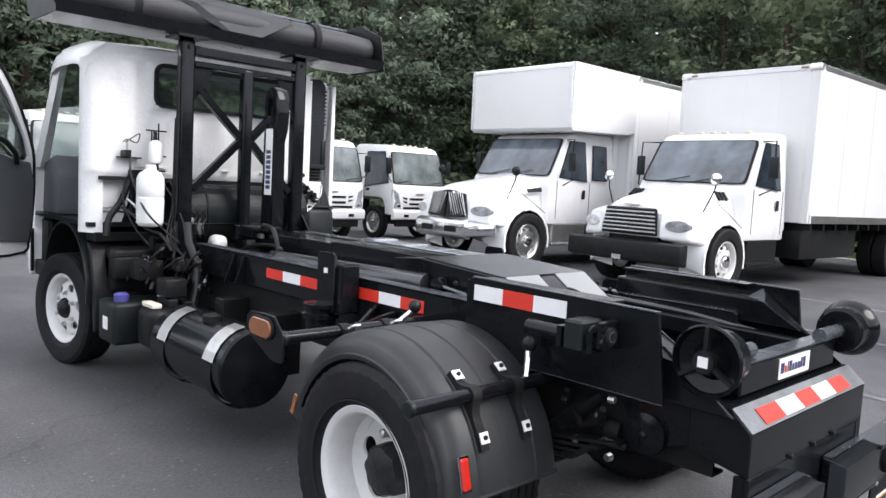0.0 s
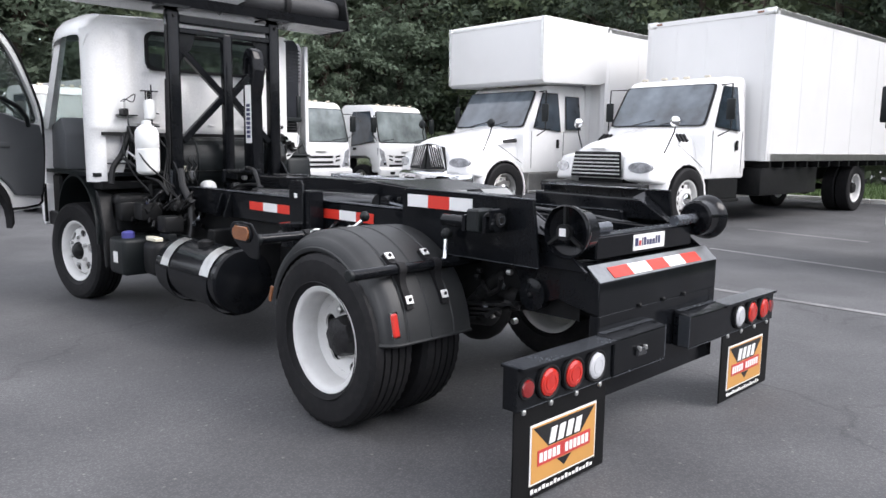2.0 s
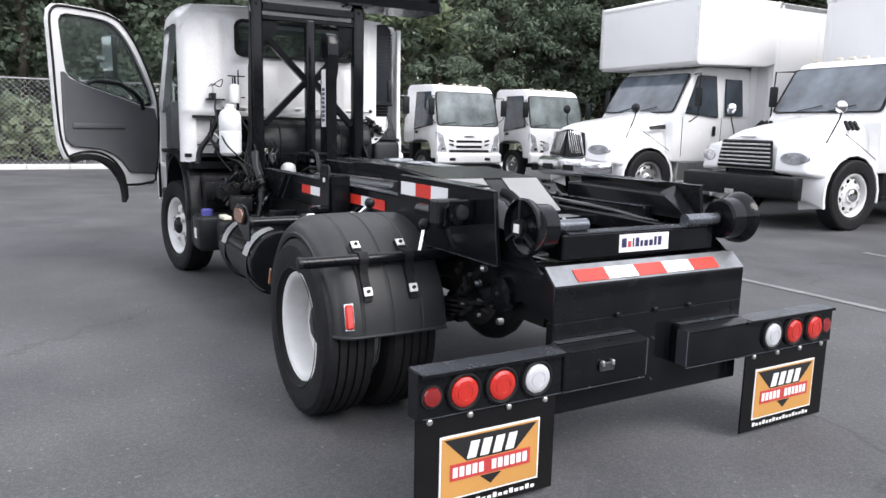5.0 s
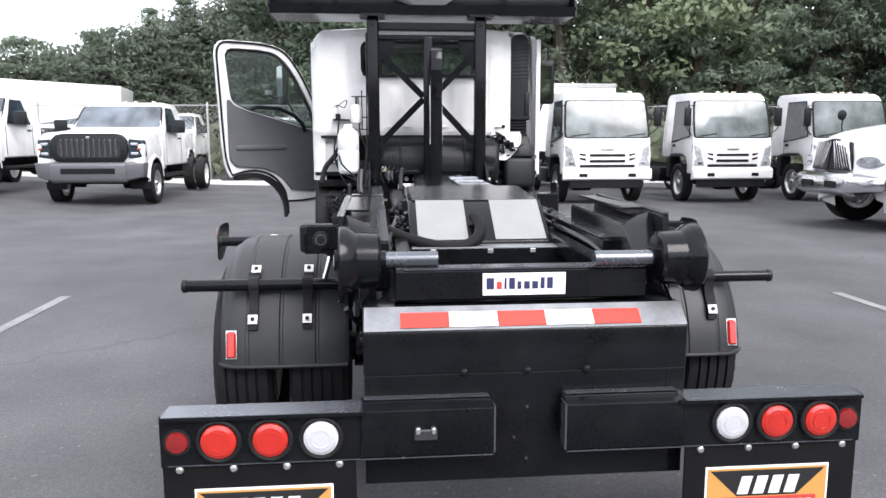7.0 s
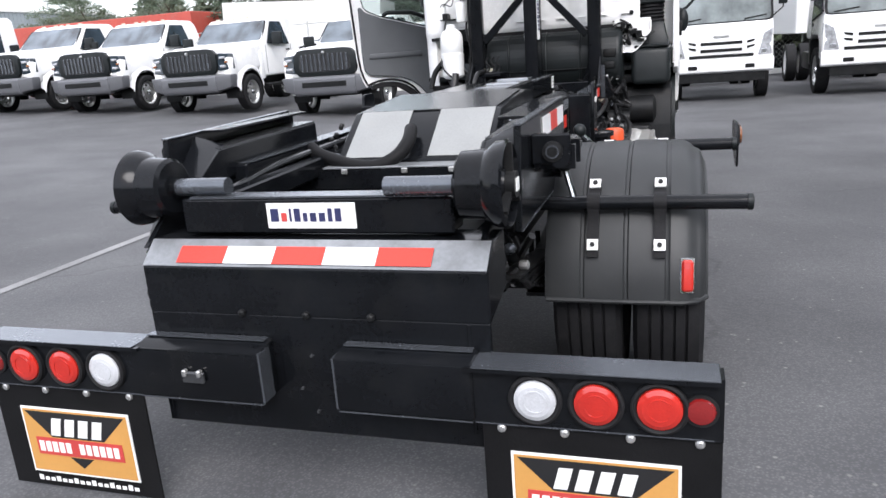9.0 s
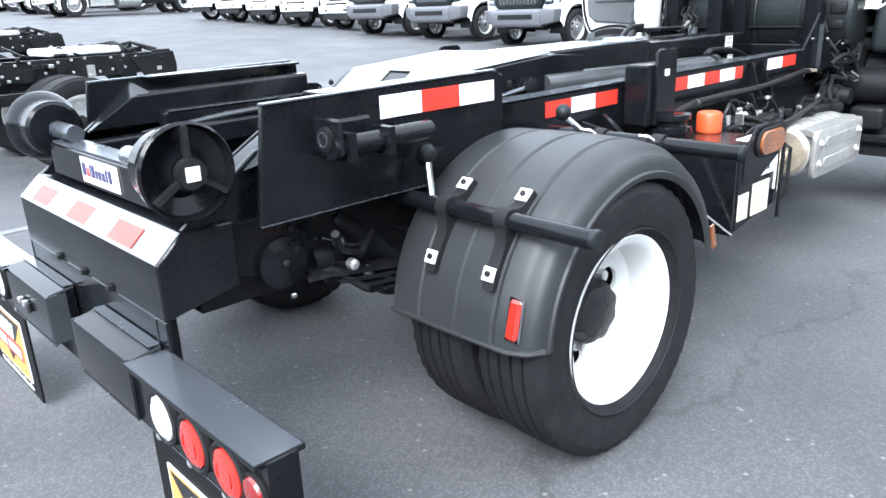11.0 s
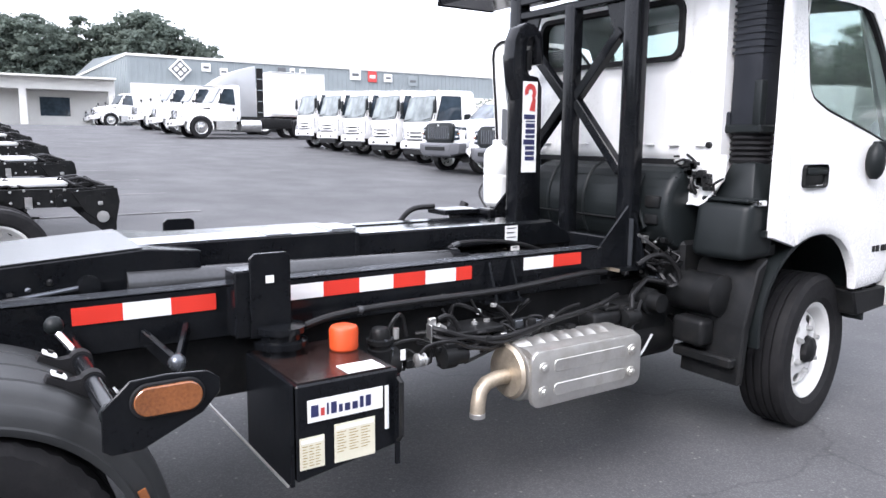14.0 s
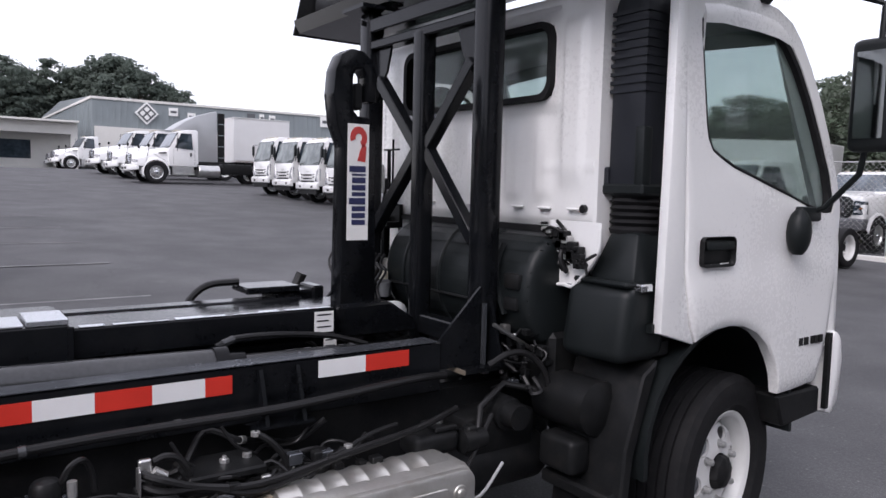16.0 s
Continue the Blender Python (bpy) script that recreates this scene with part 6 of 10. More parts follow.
        B().tube(bend(pts), r, 7).done("air_line", HOSE, truck)


build_mast()


def build_cab():
    # cab shell in side profile (y, z), hollow: rear wall, roof, sides, floor
    yr, yf = 3.12, 4.42
    W = 0.985
    # rear wall with window opening and pressed ribs
    z0, z1 = 1.372, 2.24
    wx, wz0, wz1 = 0.52, 1.87, 2.14
    wl, wr = -0.545, 0.475
    def soft(a):
        a = max(0.0, min(1.0, a))
        return a * a * (3 - 2 * a)

    def pressed(x, z):
        """How far the pressed sheet stands out to the rear."""
        d = 0.0
        for c in (-0.50, -0.26, 0.0, 0.25, 0.43):
            d += 0.013 * soft((0.062 - abs(x - c)) / 0.035) * soft((1.80 - z) / 0.10) * soft((z - 1.45) / 0.06)
        for c in (-0.72, 0.585):
            d += 0.014 * soft((0.070 - abs(x - c)) / 0.030) * soft((2.17 - z) / 0.06) * soft((z - 1.50) / 0.10)
        d += 0.010 * soft((0.06 - max(wl - x, x - wr, wz0 - z, z - wz1)) / 0.03)
        d += 0.008 * soft((0.012 - abs(z - 1.60)) / 0.012) * soft((abs(x - 0.585) - 0.05) / 0.03) * soft((0.16 - abs(x - 0.585)) / 0.03)
        d -= 0.018 * soft((1.405 - z) / 0.035)
        return d * soft((2.19 - z) / 0.06)
    b = B()
    rc = 0.125
    line = []
    for k in range(4):
        line.append((-W, 3.275 - (3.275 - yr - rc) * k / 4, -1.0, 0.0))
    for k in range(12):
        a = radians(90 * k / 12)
        line.append((-W + rc - rc * math.cos(a), yr + rc - rc * math.sin(a), -math.cos(a), -math.sin(a)))
    gx = [-W + rc + (wl + W - rc) * k / 16 for k in range(16)] + [wl + (wr - wl) * k / 64 for k in range(64)] + [wr + (0.70 - wr) * k / 18 for k in range(19)]
    line += [(x, yr, 0.0, -1.0) for x in gx]
    gz = [z0 + (wz0 - z0) * k / 26 for k in range(26)] + [wz0 + (wz1 - wz0) * k / 10 for k in range(10)] + [wz1 + (z1 - wz1) * k / 6 for k in range(7)]

    def under_roof(x, z):
        k = soft((-x - W + rc) / rc)
        return z0 + (z - z0) * (z1 - 0.10 * k - z0) / (z1 - z0)
    grid = [[b.bm.verts.new((x + nx * pressed(x, z) * -ny, y + ny * pressed(x, z) * -ny, under_roof(x, z))) for z in gz] for x, y, nx, ny in line]
    for p in range(len(line) - 1):
        for q in range(len(gz) - 1):
            hole = line[p][3] < -0.99 and wl <= (line[p][0] + line[p + 1][0]) / 2 <= wr and wz0 <= (gz[q] + gz[q + 1]) / 2 <= wz1
            if not hole:
                b.bm.faces.new((grid[p][q], grid[p + 1][q], grid[p + 1][q + 1], grid[p][q + 1]))
    low = [v[0] for v, l in zip(grid, line) if l[0] <= -0.80]
    for zz in (1.25, 1.10, 0.99):
        nxt = [b.bm.verts.new((v.co.x, v.co.y, zz)) for v in low if v.co.x <= -0.865]
        for k in range(len(nxt) - 1):
            b.bm.faces.new((low[k], low[k + 1], nxt[k + 1], nxt[k]))
        low = nxt
    bmesh.ops.recalc_face_normals(b.bm, faces=b.bm.faces[:])
    bmesh.ops.solidify(b.bm, geom=b.bm.faces[:], thickness=0.012)
    cab = b.done("cab_rear_wall", WHITE, truck, "white cab rear wall with pressed flutes", 60)
    for k in range(9):
        x = -0.68 + k * 0.158
        B().box(x, x + 0.06, yr - 0.022, yr - 0.002, 1.437, 1.447, 0.003).done("pressed_slot", WHITE, cab)
    B().lathe([(yr - 0.016, 0.012), (yr - 0.013, 0.016), (yr, 0.016)], (0.66, 0, 1.445), "y", 12).done("wall_plug", CHASSIS, cab, "", 0)
    B().box(-W + 0.08, 0.69, yr - 0.006, yr + 0.02, 1.345, 1.370).done("lower_seam", RUBBER, cab, "black seal below the wall", 0)
    # round-cornered rear window: rubber and glass
    def rounded(x0, x1, za, zb, r, n=5):
        out = []
        for cx, cz, a in ((x1 - r, zb - r, 0), (x0 + r, zb - r, 90), (x0 + r, za + r, 180), (x1 - r, za + r, 270)):
            out += [(cx + r * math.cos(radians(a + 90 * i / n)), cz + r * math.sin(radians(a + 90 * i / n))) for i in range(n + 1)]
        return out
    o, i_ = rounded(wl - 0.015, wr + 0.015, wz0 - 0.015, wz1 + 0.015, 0.07), rounded(wl + 0.009, wr - 0.009, wz0 + 0.009, wz1 - 0.009, 0.055)
    b = B()
    n = len(o)
    vs = [[b.bm.verts.new((p[0], y, p[1])) for p in ring] for ring, y in ((o, yr - 0.004), (o, yr - 0.036), (i_, yr - 0.034), (i_, yr + 0.02))]
    for a, c in zip(vs, vs[1:]):
        for k in range(n):
            b.bm.faces.new((a[k], a[(k + 1) % n], c[(k + 1) % n], c[k]))
    win = b.done("rear_window", RUBBER, truck, "black rubber window seal")
    B().prism(i_, "y", yr + 0.008, yr + 0.013).done("pane", GLASS, win, "lightly tinted glass", 0)
    # rounded corner strips and lower side skirts
    for s in (-1, 1):
        if s > 0:
            # the passenger corner is cut back for the intake snorkel
            B().prism([(0.70, yr), (0.72, yr), (0.72, 3.335), (W - 0.02, 3.335), (W - 0.02, 3.36), (0.70, 3.36)], "z", 1.05, 2.20).done("corner_recess", WHITE, cab)
            B().prism([(3.165, 1.03), (3.352, 0.975), (3.318, 1.05), (3.276, 1.24), (3.246, 1.78), (3.222, 2.19), (3.175, 2.19), (3.175, 1.60)], "x", W - 0.03, W + 0.008, 0.006, 2).done("side_panel", WHITE, cab)
    B().box(-0.60, 0.60, 3.30, 4.28, 0.52, 0.99, 0.03).done("engine_block", CHASSIS, truck, "dark engine block under the cab")
    for s in (-1, 1):
        B().box(*sorted((s * 0.60, s * 0.94)), 4.06, 4.26, 0.66, 1.02, 0.02).done("step_well", CHASSIS, truck)
        B().box(*sorted((s * 0.50, s * 0.93)), 3.13, 3.30, 0.93, 0.995, 0.01).done("floor_beam", CHASSIS, truck)
    # roof, crowned
    b = B()
    prof = [(-W + 0.005, 2.14), (-W + 0.02, 2.20), (-W + 0.06, 2.25), (-0.86, 2.28), (-0.5, 2.302), (0, 2.31), (0.5, 2.302), (0.86, 2.28), (W - 0.06, 2.25), (W - 0.02, 2.20), (W - 0.005, 2.14)]
    low = [(x, z - 0.03) for x, z in reversed(prof)]
    ys = ((yr - 0.004, -0.11), (yr + 0.004, -0.075), (yr + 0.03, -0.05), (yr + 0.09, -0.03), (yr + 0.2, -0.012), (yr + 0.32, 0.0), (3.66, 0.0), (3.79, -0.006), (3.88, -0.02), (3.95, -0.045), (3.995, -0.08), (4.02, -0.12))
    rings = [[b.bm.verts.new((x * (1 - 0.03 * max(0.0, min(1.0, (y - 3.75) / 0.3)) ** 2), max(y, 3.30 + 0.05 * y / 4) if x > 0.6 and y < 3.35 else y + (rc - math.sqrt(max(0.0, rc * rc - max(0.0, -x - W + rc) ** 2)) if y < 3.3 else 0.0), z + d)) for x, z in prof + low] for y, d in ys]
    m = len(rings[0])
    for p, q in zip(rings, rings[1:]):
        for k in range(m):
            b.bm.faces.new((p[k], p[(k + 1) % m], q[(k + 1) % m], q[k]))
    b.bm.faces.new(rings[0])
    b.bm.faces.new(rings[-1])
    b.done("roof", WHITE, cab, "white crowned roof", 50)
    # floor, dash, seats, steering wheel
    B().box(-W + 0.02, W - 0.02, yr + 0.03, 4.32, 1.03, 1.06).done("cab_floor", PLASTIC, truck)
    B().prism([(3.92, 1.06), (3.92, 1.35), (4.0, 1.50), (4.25, 1.44), (4.29, 1.06)], "x", -W + 0.06, W - 0.06, 0.02, 2).done("dashboard", GREY_TRIM, truck, "dark grey dashboard")
    for x in (-0.5, 0.5):
        seat = B().box(x - 0.25, x + 0.25, 3.28, 3.78, 1.15, 1.32, 0.05, 3).done("seat", PLASTIC, truck)
        B().hexa([(x - 0.24, 3.22, 1.30), (x + 0.24, 3.22, 1.30), (x + 0.24, 3.36, 1.30), (x - 0.24, 3.36, 1.30), (x - 0.2, 3.17, 1.83), (x + 0.2, 3.17, 1.83), (x + 0.2, 3.27, 1.83), (x - 0.2, 3.27, 1.83)], 0.03, 2).done("backrest", PLASTIC, seat)
        B().box(x - 0.12, x + 0.12, 3.18, 3.27, 1.85, 2.0, 0.03, 2).done("headrest", PLASTIC, seat)
    b = B()
    c, n1 = Vector((-0.5, 3.80, 1.58)), Vector((0, -0.6, 0.8)).normalized()
    u, v = Vector((1, 0, 0)), n1.cross(Vector((1, 0, 0)))
    b.tube([c + (u * math.cos(radians(t)) + v * math.sin(radians(t))) * 0.21 for t in range(0, 361, 20)], 0.015, 8)
    b.tube([c - u * 0.2, c + u * 0.2], 0.014, 6).tube([c, c - n1 * 0.25], 0.03, 8).done("steering_wheel", PLASTIC, truck, "black steering wheel")
    # front: windscreen frame, screen, nose
    for s in (-1, 1):
        B().hexa([(s * 0.985, 4.30, 1.40), (s * 0.90, 4.37, 1.40), (s * 0.88, 4.31, 1.40), (s * 0.96, 4.22, 1.40),
                  (s * 0.95, 3.88, 2.20), (s * 0.87, 3.98, 2.20), (s * 0.85, 3.94, 2.20), (s * 0.93, 3.80, 2.20)]).done("a_pillar", WHITE, cab)
    B().sheet([(-0.90, 4.37, 1.40), (0.90, 4.37, 1.40), (0.87, 3.97, 2.20), (-0.87, 3.97, 2.20)], 0.006).done("windscreen", GLASS, truck, "clear windscreen glass", 0)
    B().prism([(4.35, 1.42), (4.385, 1.30), (4.40, 1.0), (4.40, 0.72), (4.34, 0.72), (4.33, 1.05), (4.30, 1.40)], "x", -0.97, 0.97, 0.02, 2).done("nose_panel", WHITE, cab)
    b = B().prism([(4.30, 0.62), (4.305, 0.90), (4.35, 0.94), (4.40, 0.90), (4.42, 0.80), (4.40, 0.62), (4.35, 0.56), (4.29, 0.58)], "x", -1.0, 1.0, 0.02, 2)
    b.done("front_bumper", WHITE, truck, "white front bumper")
    for s in (-1, 1):
        B().box(*sorted((s * 0.985, s * 1.005)), 4.275, 4.30, 0.60, 0.93).done("bumper_gap", CHASSIS, truck)
        # wheel arch liner
        arc = [(-5 + 12 * k) for k in range(17)]
        pts = [(3.60 + 0.47 * math.cos(radians(t)), 0.57 + 0.47 * math.sin(radians(t))) for t in arc]
        pts += [(3.60 + 0.45 * math.cos(radians(t)), 0.57 + 0.45 * math.sin(radians(t))) for t in reversed(arc)]
        b = B().prism(pts, "x", *sorted((s * 0.50, s * 0.975)))
        b.done("wheel_arch", PLASTIC, truck, "black plastic wheel arch", 50)
        B().prism([(3.99, 0.56), (3.93, 0.70), (4.27, 0.695), (4.27, 0.58)], "x", *sorted((s * 0.70, s * 0.98)), bev=0.01).done("cab_step", CHASSIS, truck)
        B().prism([(3.04, 0.34), (3.06, 0.62), (3.14, 0.88), (3.22, 0.93), (3.17, 0.78), (3.11, 0.60), (3.08, 0.34)], "x", *sorted((s * 0.62, s * 0.95)), bev=0.008).done("mud_guard", CHASSIS, truck)


build_cab()


DOOR_EDGE = [(3.352, 0.985), (3.40, 1.003), (3.47, 1.021), (3.55, 1.027), (3.64, 1.018), (3.735, 0.985), (3.81, 0.930), (3.865, 0.858), (3.90, 0.79), (3.915, 0.715),
             (4.215, 0.728), (4.25, 0.80), (4.278, 0.95), (4.30, 1.15), (4.306, 1.30), (4.300, 1.48), (4.262, 1.61), (4.20, 1.75), (4.13, 1.89), (4.05, 2.02), (3.97, 2.12), (3.90, 2.18), (3.80, 2.218),
             (3.66, 2.236), (3.36, 2.238), (3.29, 2.225), (3.250, 2.185), (3.236, 2.10), (3.255, 1.78), (3.270, 1.50), (3.284, 1.24), (3.300, 1.12), (3.325, 1.04)]
DOOR_SILL = [(3.368, 1.76), (3.380, 1.705), (3.410, 1.664), (3.46, 1.640), (3.54, 1.608), (3.74, 1.556), (3.93, 1.506), (4.08, 1.462), (4.18, 1.443), (4.235, 1.446), (4.248, 1.475)]
DOOR_GLASS = DOOR_SILL + [(4.21, 1.60), (4.13, 1.755), (4.05, 1.895), (3.97, 2.01), (3.90, 2.085), (3.84, 2.130), (3.77, 2.155), (3.64, 2.168), (3.40, 2.168), (3.352, 2.150), (3.330, 2.105), (3.334, 2.05)]


def ray_to(poly, c, a):
    """Where the ray from c at angle a leaves a closed outline."""
    d, best = (math.cos(a), math.sin(a)), 0.0
    for (y0, z0), (y1, z1) in zip(poly, poly[1:] + poly[:1]):
        ey, ez = y1 - y0, z1 - z0
        den = d[0] * ez - d[1] * ey
        if abs(den) > 1e-9:
            t = ((y0 - c[0]) * ez - (z0 - c[1]) * ey) / den
            u = ((y0 - c[0]) * d[1] - (z0 - c[1]) * d[0]) / den
            if t > best and -1e-6 <= u <= 1 + 1e-6:
                best = t
    return c[0] + d[0] * best, c[1] + d[1] * best


def door_mesh_parts(parent, s, hinge_open):
    """A cab door in its closed place: pressed skin with wheel-arch cut, seal, glass and handle. Its outline is in (y, z)."""
    c = (3.74, 1.80)
    angles = sorted({round(math.atan2(z - c[1], y - c[0]), 4) for y, z in DOOR_EDGE + DOOR_GLASS} | {round(-math.pi + math.pi * k / 36, 4) for k in range(72)})

    def lean(z):
        return 0.04 * max(0.0, z - 1.44)

    def skin(y, z, f):
        d = math.hypot(y - 3.56, z - 0.67)
        up = max(0.0, min(1.0, (0.60 - d) / 0.07))
        edge = 0.010 if f > 0.99 else (0.003 if f > 0.97 else (0.008 if f < 0.01 else 0.0))
        return 1.0 - lean(z) + 0.011 * up * up * (3 - 2 * up) - edge - 0.012 * ((z - 1.3) / 0.6) ** 2 * (z < 1.3)
    b = B()
    pairs = [(ray_to(DOOR_GLASS, c, a), ray_to(DOOR_EDGE, c, a)) for a in angles]
    rows = []
    for f in (0.0, 0.04, 0.12, 0.24, 0.36, 0.48, 0.60, 0.72, 0.84, 0.93, 0.98, 1.0):
        ring = [(i[0] + (o[0] - i[0]) * f, i[1] + (o[1] - i[1]) * f) for i, o in pairs]
        rows.append([b.bm.verts.new((s * skin(y, z, f), y, z)) for y, z in ring])
    for k in (1, 0):
        rows.append([b.bm.verts.new((s * (0.955 - lean(p[k][1])), p[k][0], p[k][1])) for p in pairs])
    n = len(pairs)
    for p, q in zip(rows, rows[1:] + rows[:1]):
        for k in range(n):
            b.bm.faces.new((p[k], p[(k + 1) % n], q[(k + 1) % n], q[k]))
    door = b.done("door_shell", WHITE, parent, "white painted door skin with a pressed arch", 35)
    b = B()
    m = len(DOOR_GLASS)
    rows = [[b.bm.verts.new((s * (x - lean(z)), y + (c[0] - y) * f + g, z + (c[1] - z) * f)) for y, z in DOOR_GLASS] for x, f, g in ((0.994, 0.0, 0.0), (0.999, 0.015, 0.0), (0.996, 0.052, -0.010), (0.976, 0.07, -0.014))]
    for p, q in zip(rows, rows[1:]):
        for k in range(m):
            b.bm.faces.new((p[k], p[(k + 1) % m], q[(k + 1) % m], q[k]))
    b.done("window_seal", RUBBER, parent, "wide black rubber window seal", 40)
    b = B()
    rows = [[b.bm.verts.new((s * (x - lean(z)), y + (c[0] - y) * 0.02, z + (c[1] - z) * 0.02)) for y, z in DOOR_GLASS] for x in (0.980, 0.976)]
    b.bm.faces.new(rows[0])
    b.bm.faces.new(rows[1][::-1])
    for k in range(m):
        b.bm.faces.new((rows[0][k], rows[0][(k + 1) % m], rows[1][(k + 1) % m], rows[1][k]))
    b.done("window_glass", GLASS, parent, "lightly tinted door glass", 0)
    # handle in a dark recess
    h = B().box(*sorted((s * 0.998, s * 1.006)), 3.345, 3.535, 1.252, 1.36, 0.022, 4).done("door_handle", CHASSIS, parent, "black recessed door handle")
    B().box(*sorted((s * 1.006, s * 1.022)), 3.365, 3.525, 1.312, 1.345, 0.008, 2).done("handle_grip", PLASTIC, h)
    return door


# closed passenger door
door_r = new("passenger_door")
door_r.parent = truck
tagged(door_r, "closed white passenger door")
door_mesh_parts(door_r, 1, False)
# raised swage below the window and the badge blocks
badge = new("door_badge")
badge.parent = door_r
x = 3.965
for w in (0.04, 0.018, 0.04, 0.04, 0.0, 0.016, 0.035, 0.035):
    if w:
        B().box(0.995, 1.004, x - 0.0, x + w - 0.008, 0.90, 0.932).done("badge_block", CHASSIS, badge, "", 0)
    x += w + (0.004 if w else 0.016)

# open driver door: same shapes, swung out about its front edge
door_l = new("driver_door")
door_l.parent = truck
tagged(door_l, "open white driver door with dark grey inner trim")
door_mesh_parts(door_l, -1, True)
trim = B().prism([(3.335, 1.24), (3.345, 1.14), (3.40, 1.085), (3.55, 1.072), (3.68, 1.055), (3.79, 1.01), (3.87, 0.945), (3.945, 0.85), (4.21, 0.83), (4.25, 1.0), (4.262, 1.30), (4.23, 1.43), (4.08, 1.452), (3.93, 1.497), (3.54, 1.60), (3.46, 1.632), (3.40, 1.655), (3.365, 1.70), (3.335, 1.70)], "x", -0.955, -0.922, 0.008).done("door_trim", GREY_TRIM, door_l, "dark grey door trim panel")
B().tube([(-0.925, 3.56, 1.62), (-0.89, 3.60, 1.64), (-0.88, 3.82, 1.63), (-0.88, 3.97, 1.57), (-0.89, 4.06, 1.49), (-0.92, 4.10, 1.42)], 0.02, 8).done("grab_handle", PLASTIC, trim)
B().box(-0.925, -0.905, 3.40, 3.90, 1.24, 1.285, 0.01, 2).done("arm_rest", GREY_TRIM, trim)
# rubber seal inside the rim, drip strip along the arch, small stickers on the glass
B().tube(bend([(-0.95 + 0.04 * max(0.0, z - 1.44), 3.74 + (y - 3.74) * 0.965, 1.6 + (z - 1.6) * 0.972) for y, z in DOOR_EDGE + DOOR_EDGE[:1]], 2), 0.010, 7).done("door_seal", RUBBER, door_l, "black rubber door seal")
strip = [(y, z - 0.005) for y, z in DOOR_EDGE[1:10]] + [(3.918, 0.62)]
B().prism(strip + [(y - 0.035, z - 0.045) if y > 3.7 else (y, z - 0.045) for y, z in reversed(strip)], "x", -0.998, -0.93, 0.006).done("arch_strip", RUBBER, door_l, "black rubber strip along the arch")
for y, z, w, h in ((3.72, 1.76, 0.075, 0.045), (3.69, 1.83, 0.075, 0.03)):
    B().box(-0.9725, -0.9705, y, y + w, z, z + h).done("glass_sticker", LABEL, door_l, "small white sticker", 0)
lm = B().tube([(-0.99, 4.12, 1.47), (-1.1, 4.06, 1.6), (-1.24, 4.02, 1.8), (-1.25, 4.01, 2.05)], 0.012, 8).done("mirror_arm", PLASTIC, door_l, "black mirror arm")
B().box(-1.32, -1.16, 3.99, 4.05, 1.68, 2.08, 0.03, 3).done("mirror_head", PLASTIC, lm)
B().box(-1.305, -1.175, 3.984, 3.9885, 1.76, 2.06).done("mirror_glass", MIRROR, lm, "mirror glass", 0)
hinge = Vector((-0.985, 4.31, 0))
door_l.matrix_basis = Matrix.Translation(hinge) @ Matrix.Rotation(radians(-60), 4, "Z") @ Matrix.Translation(-hinge)


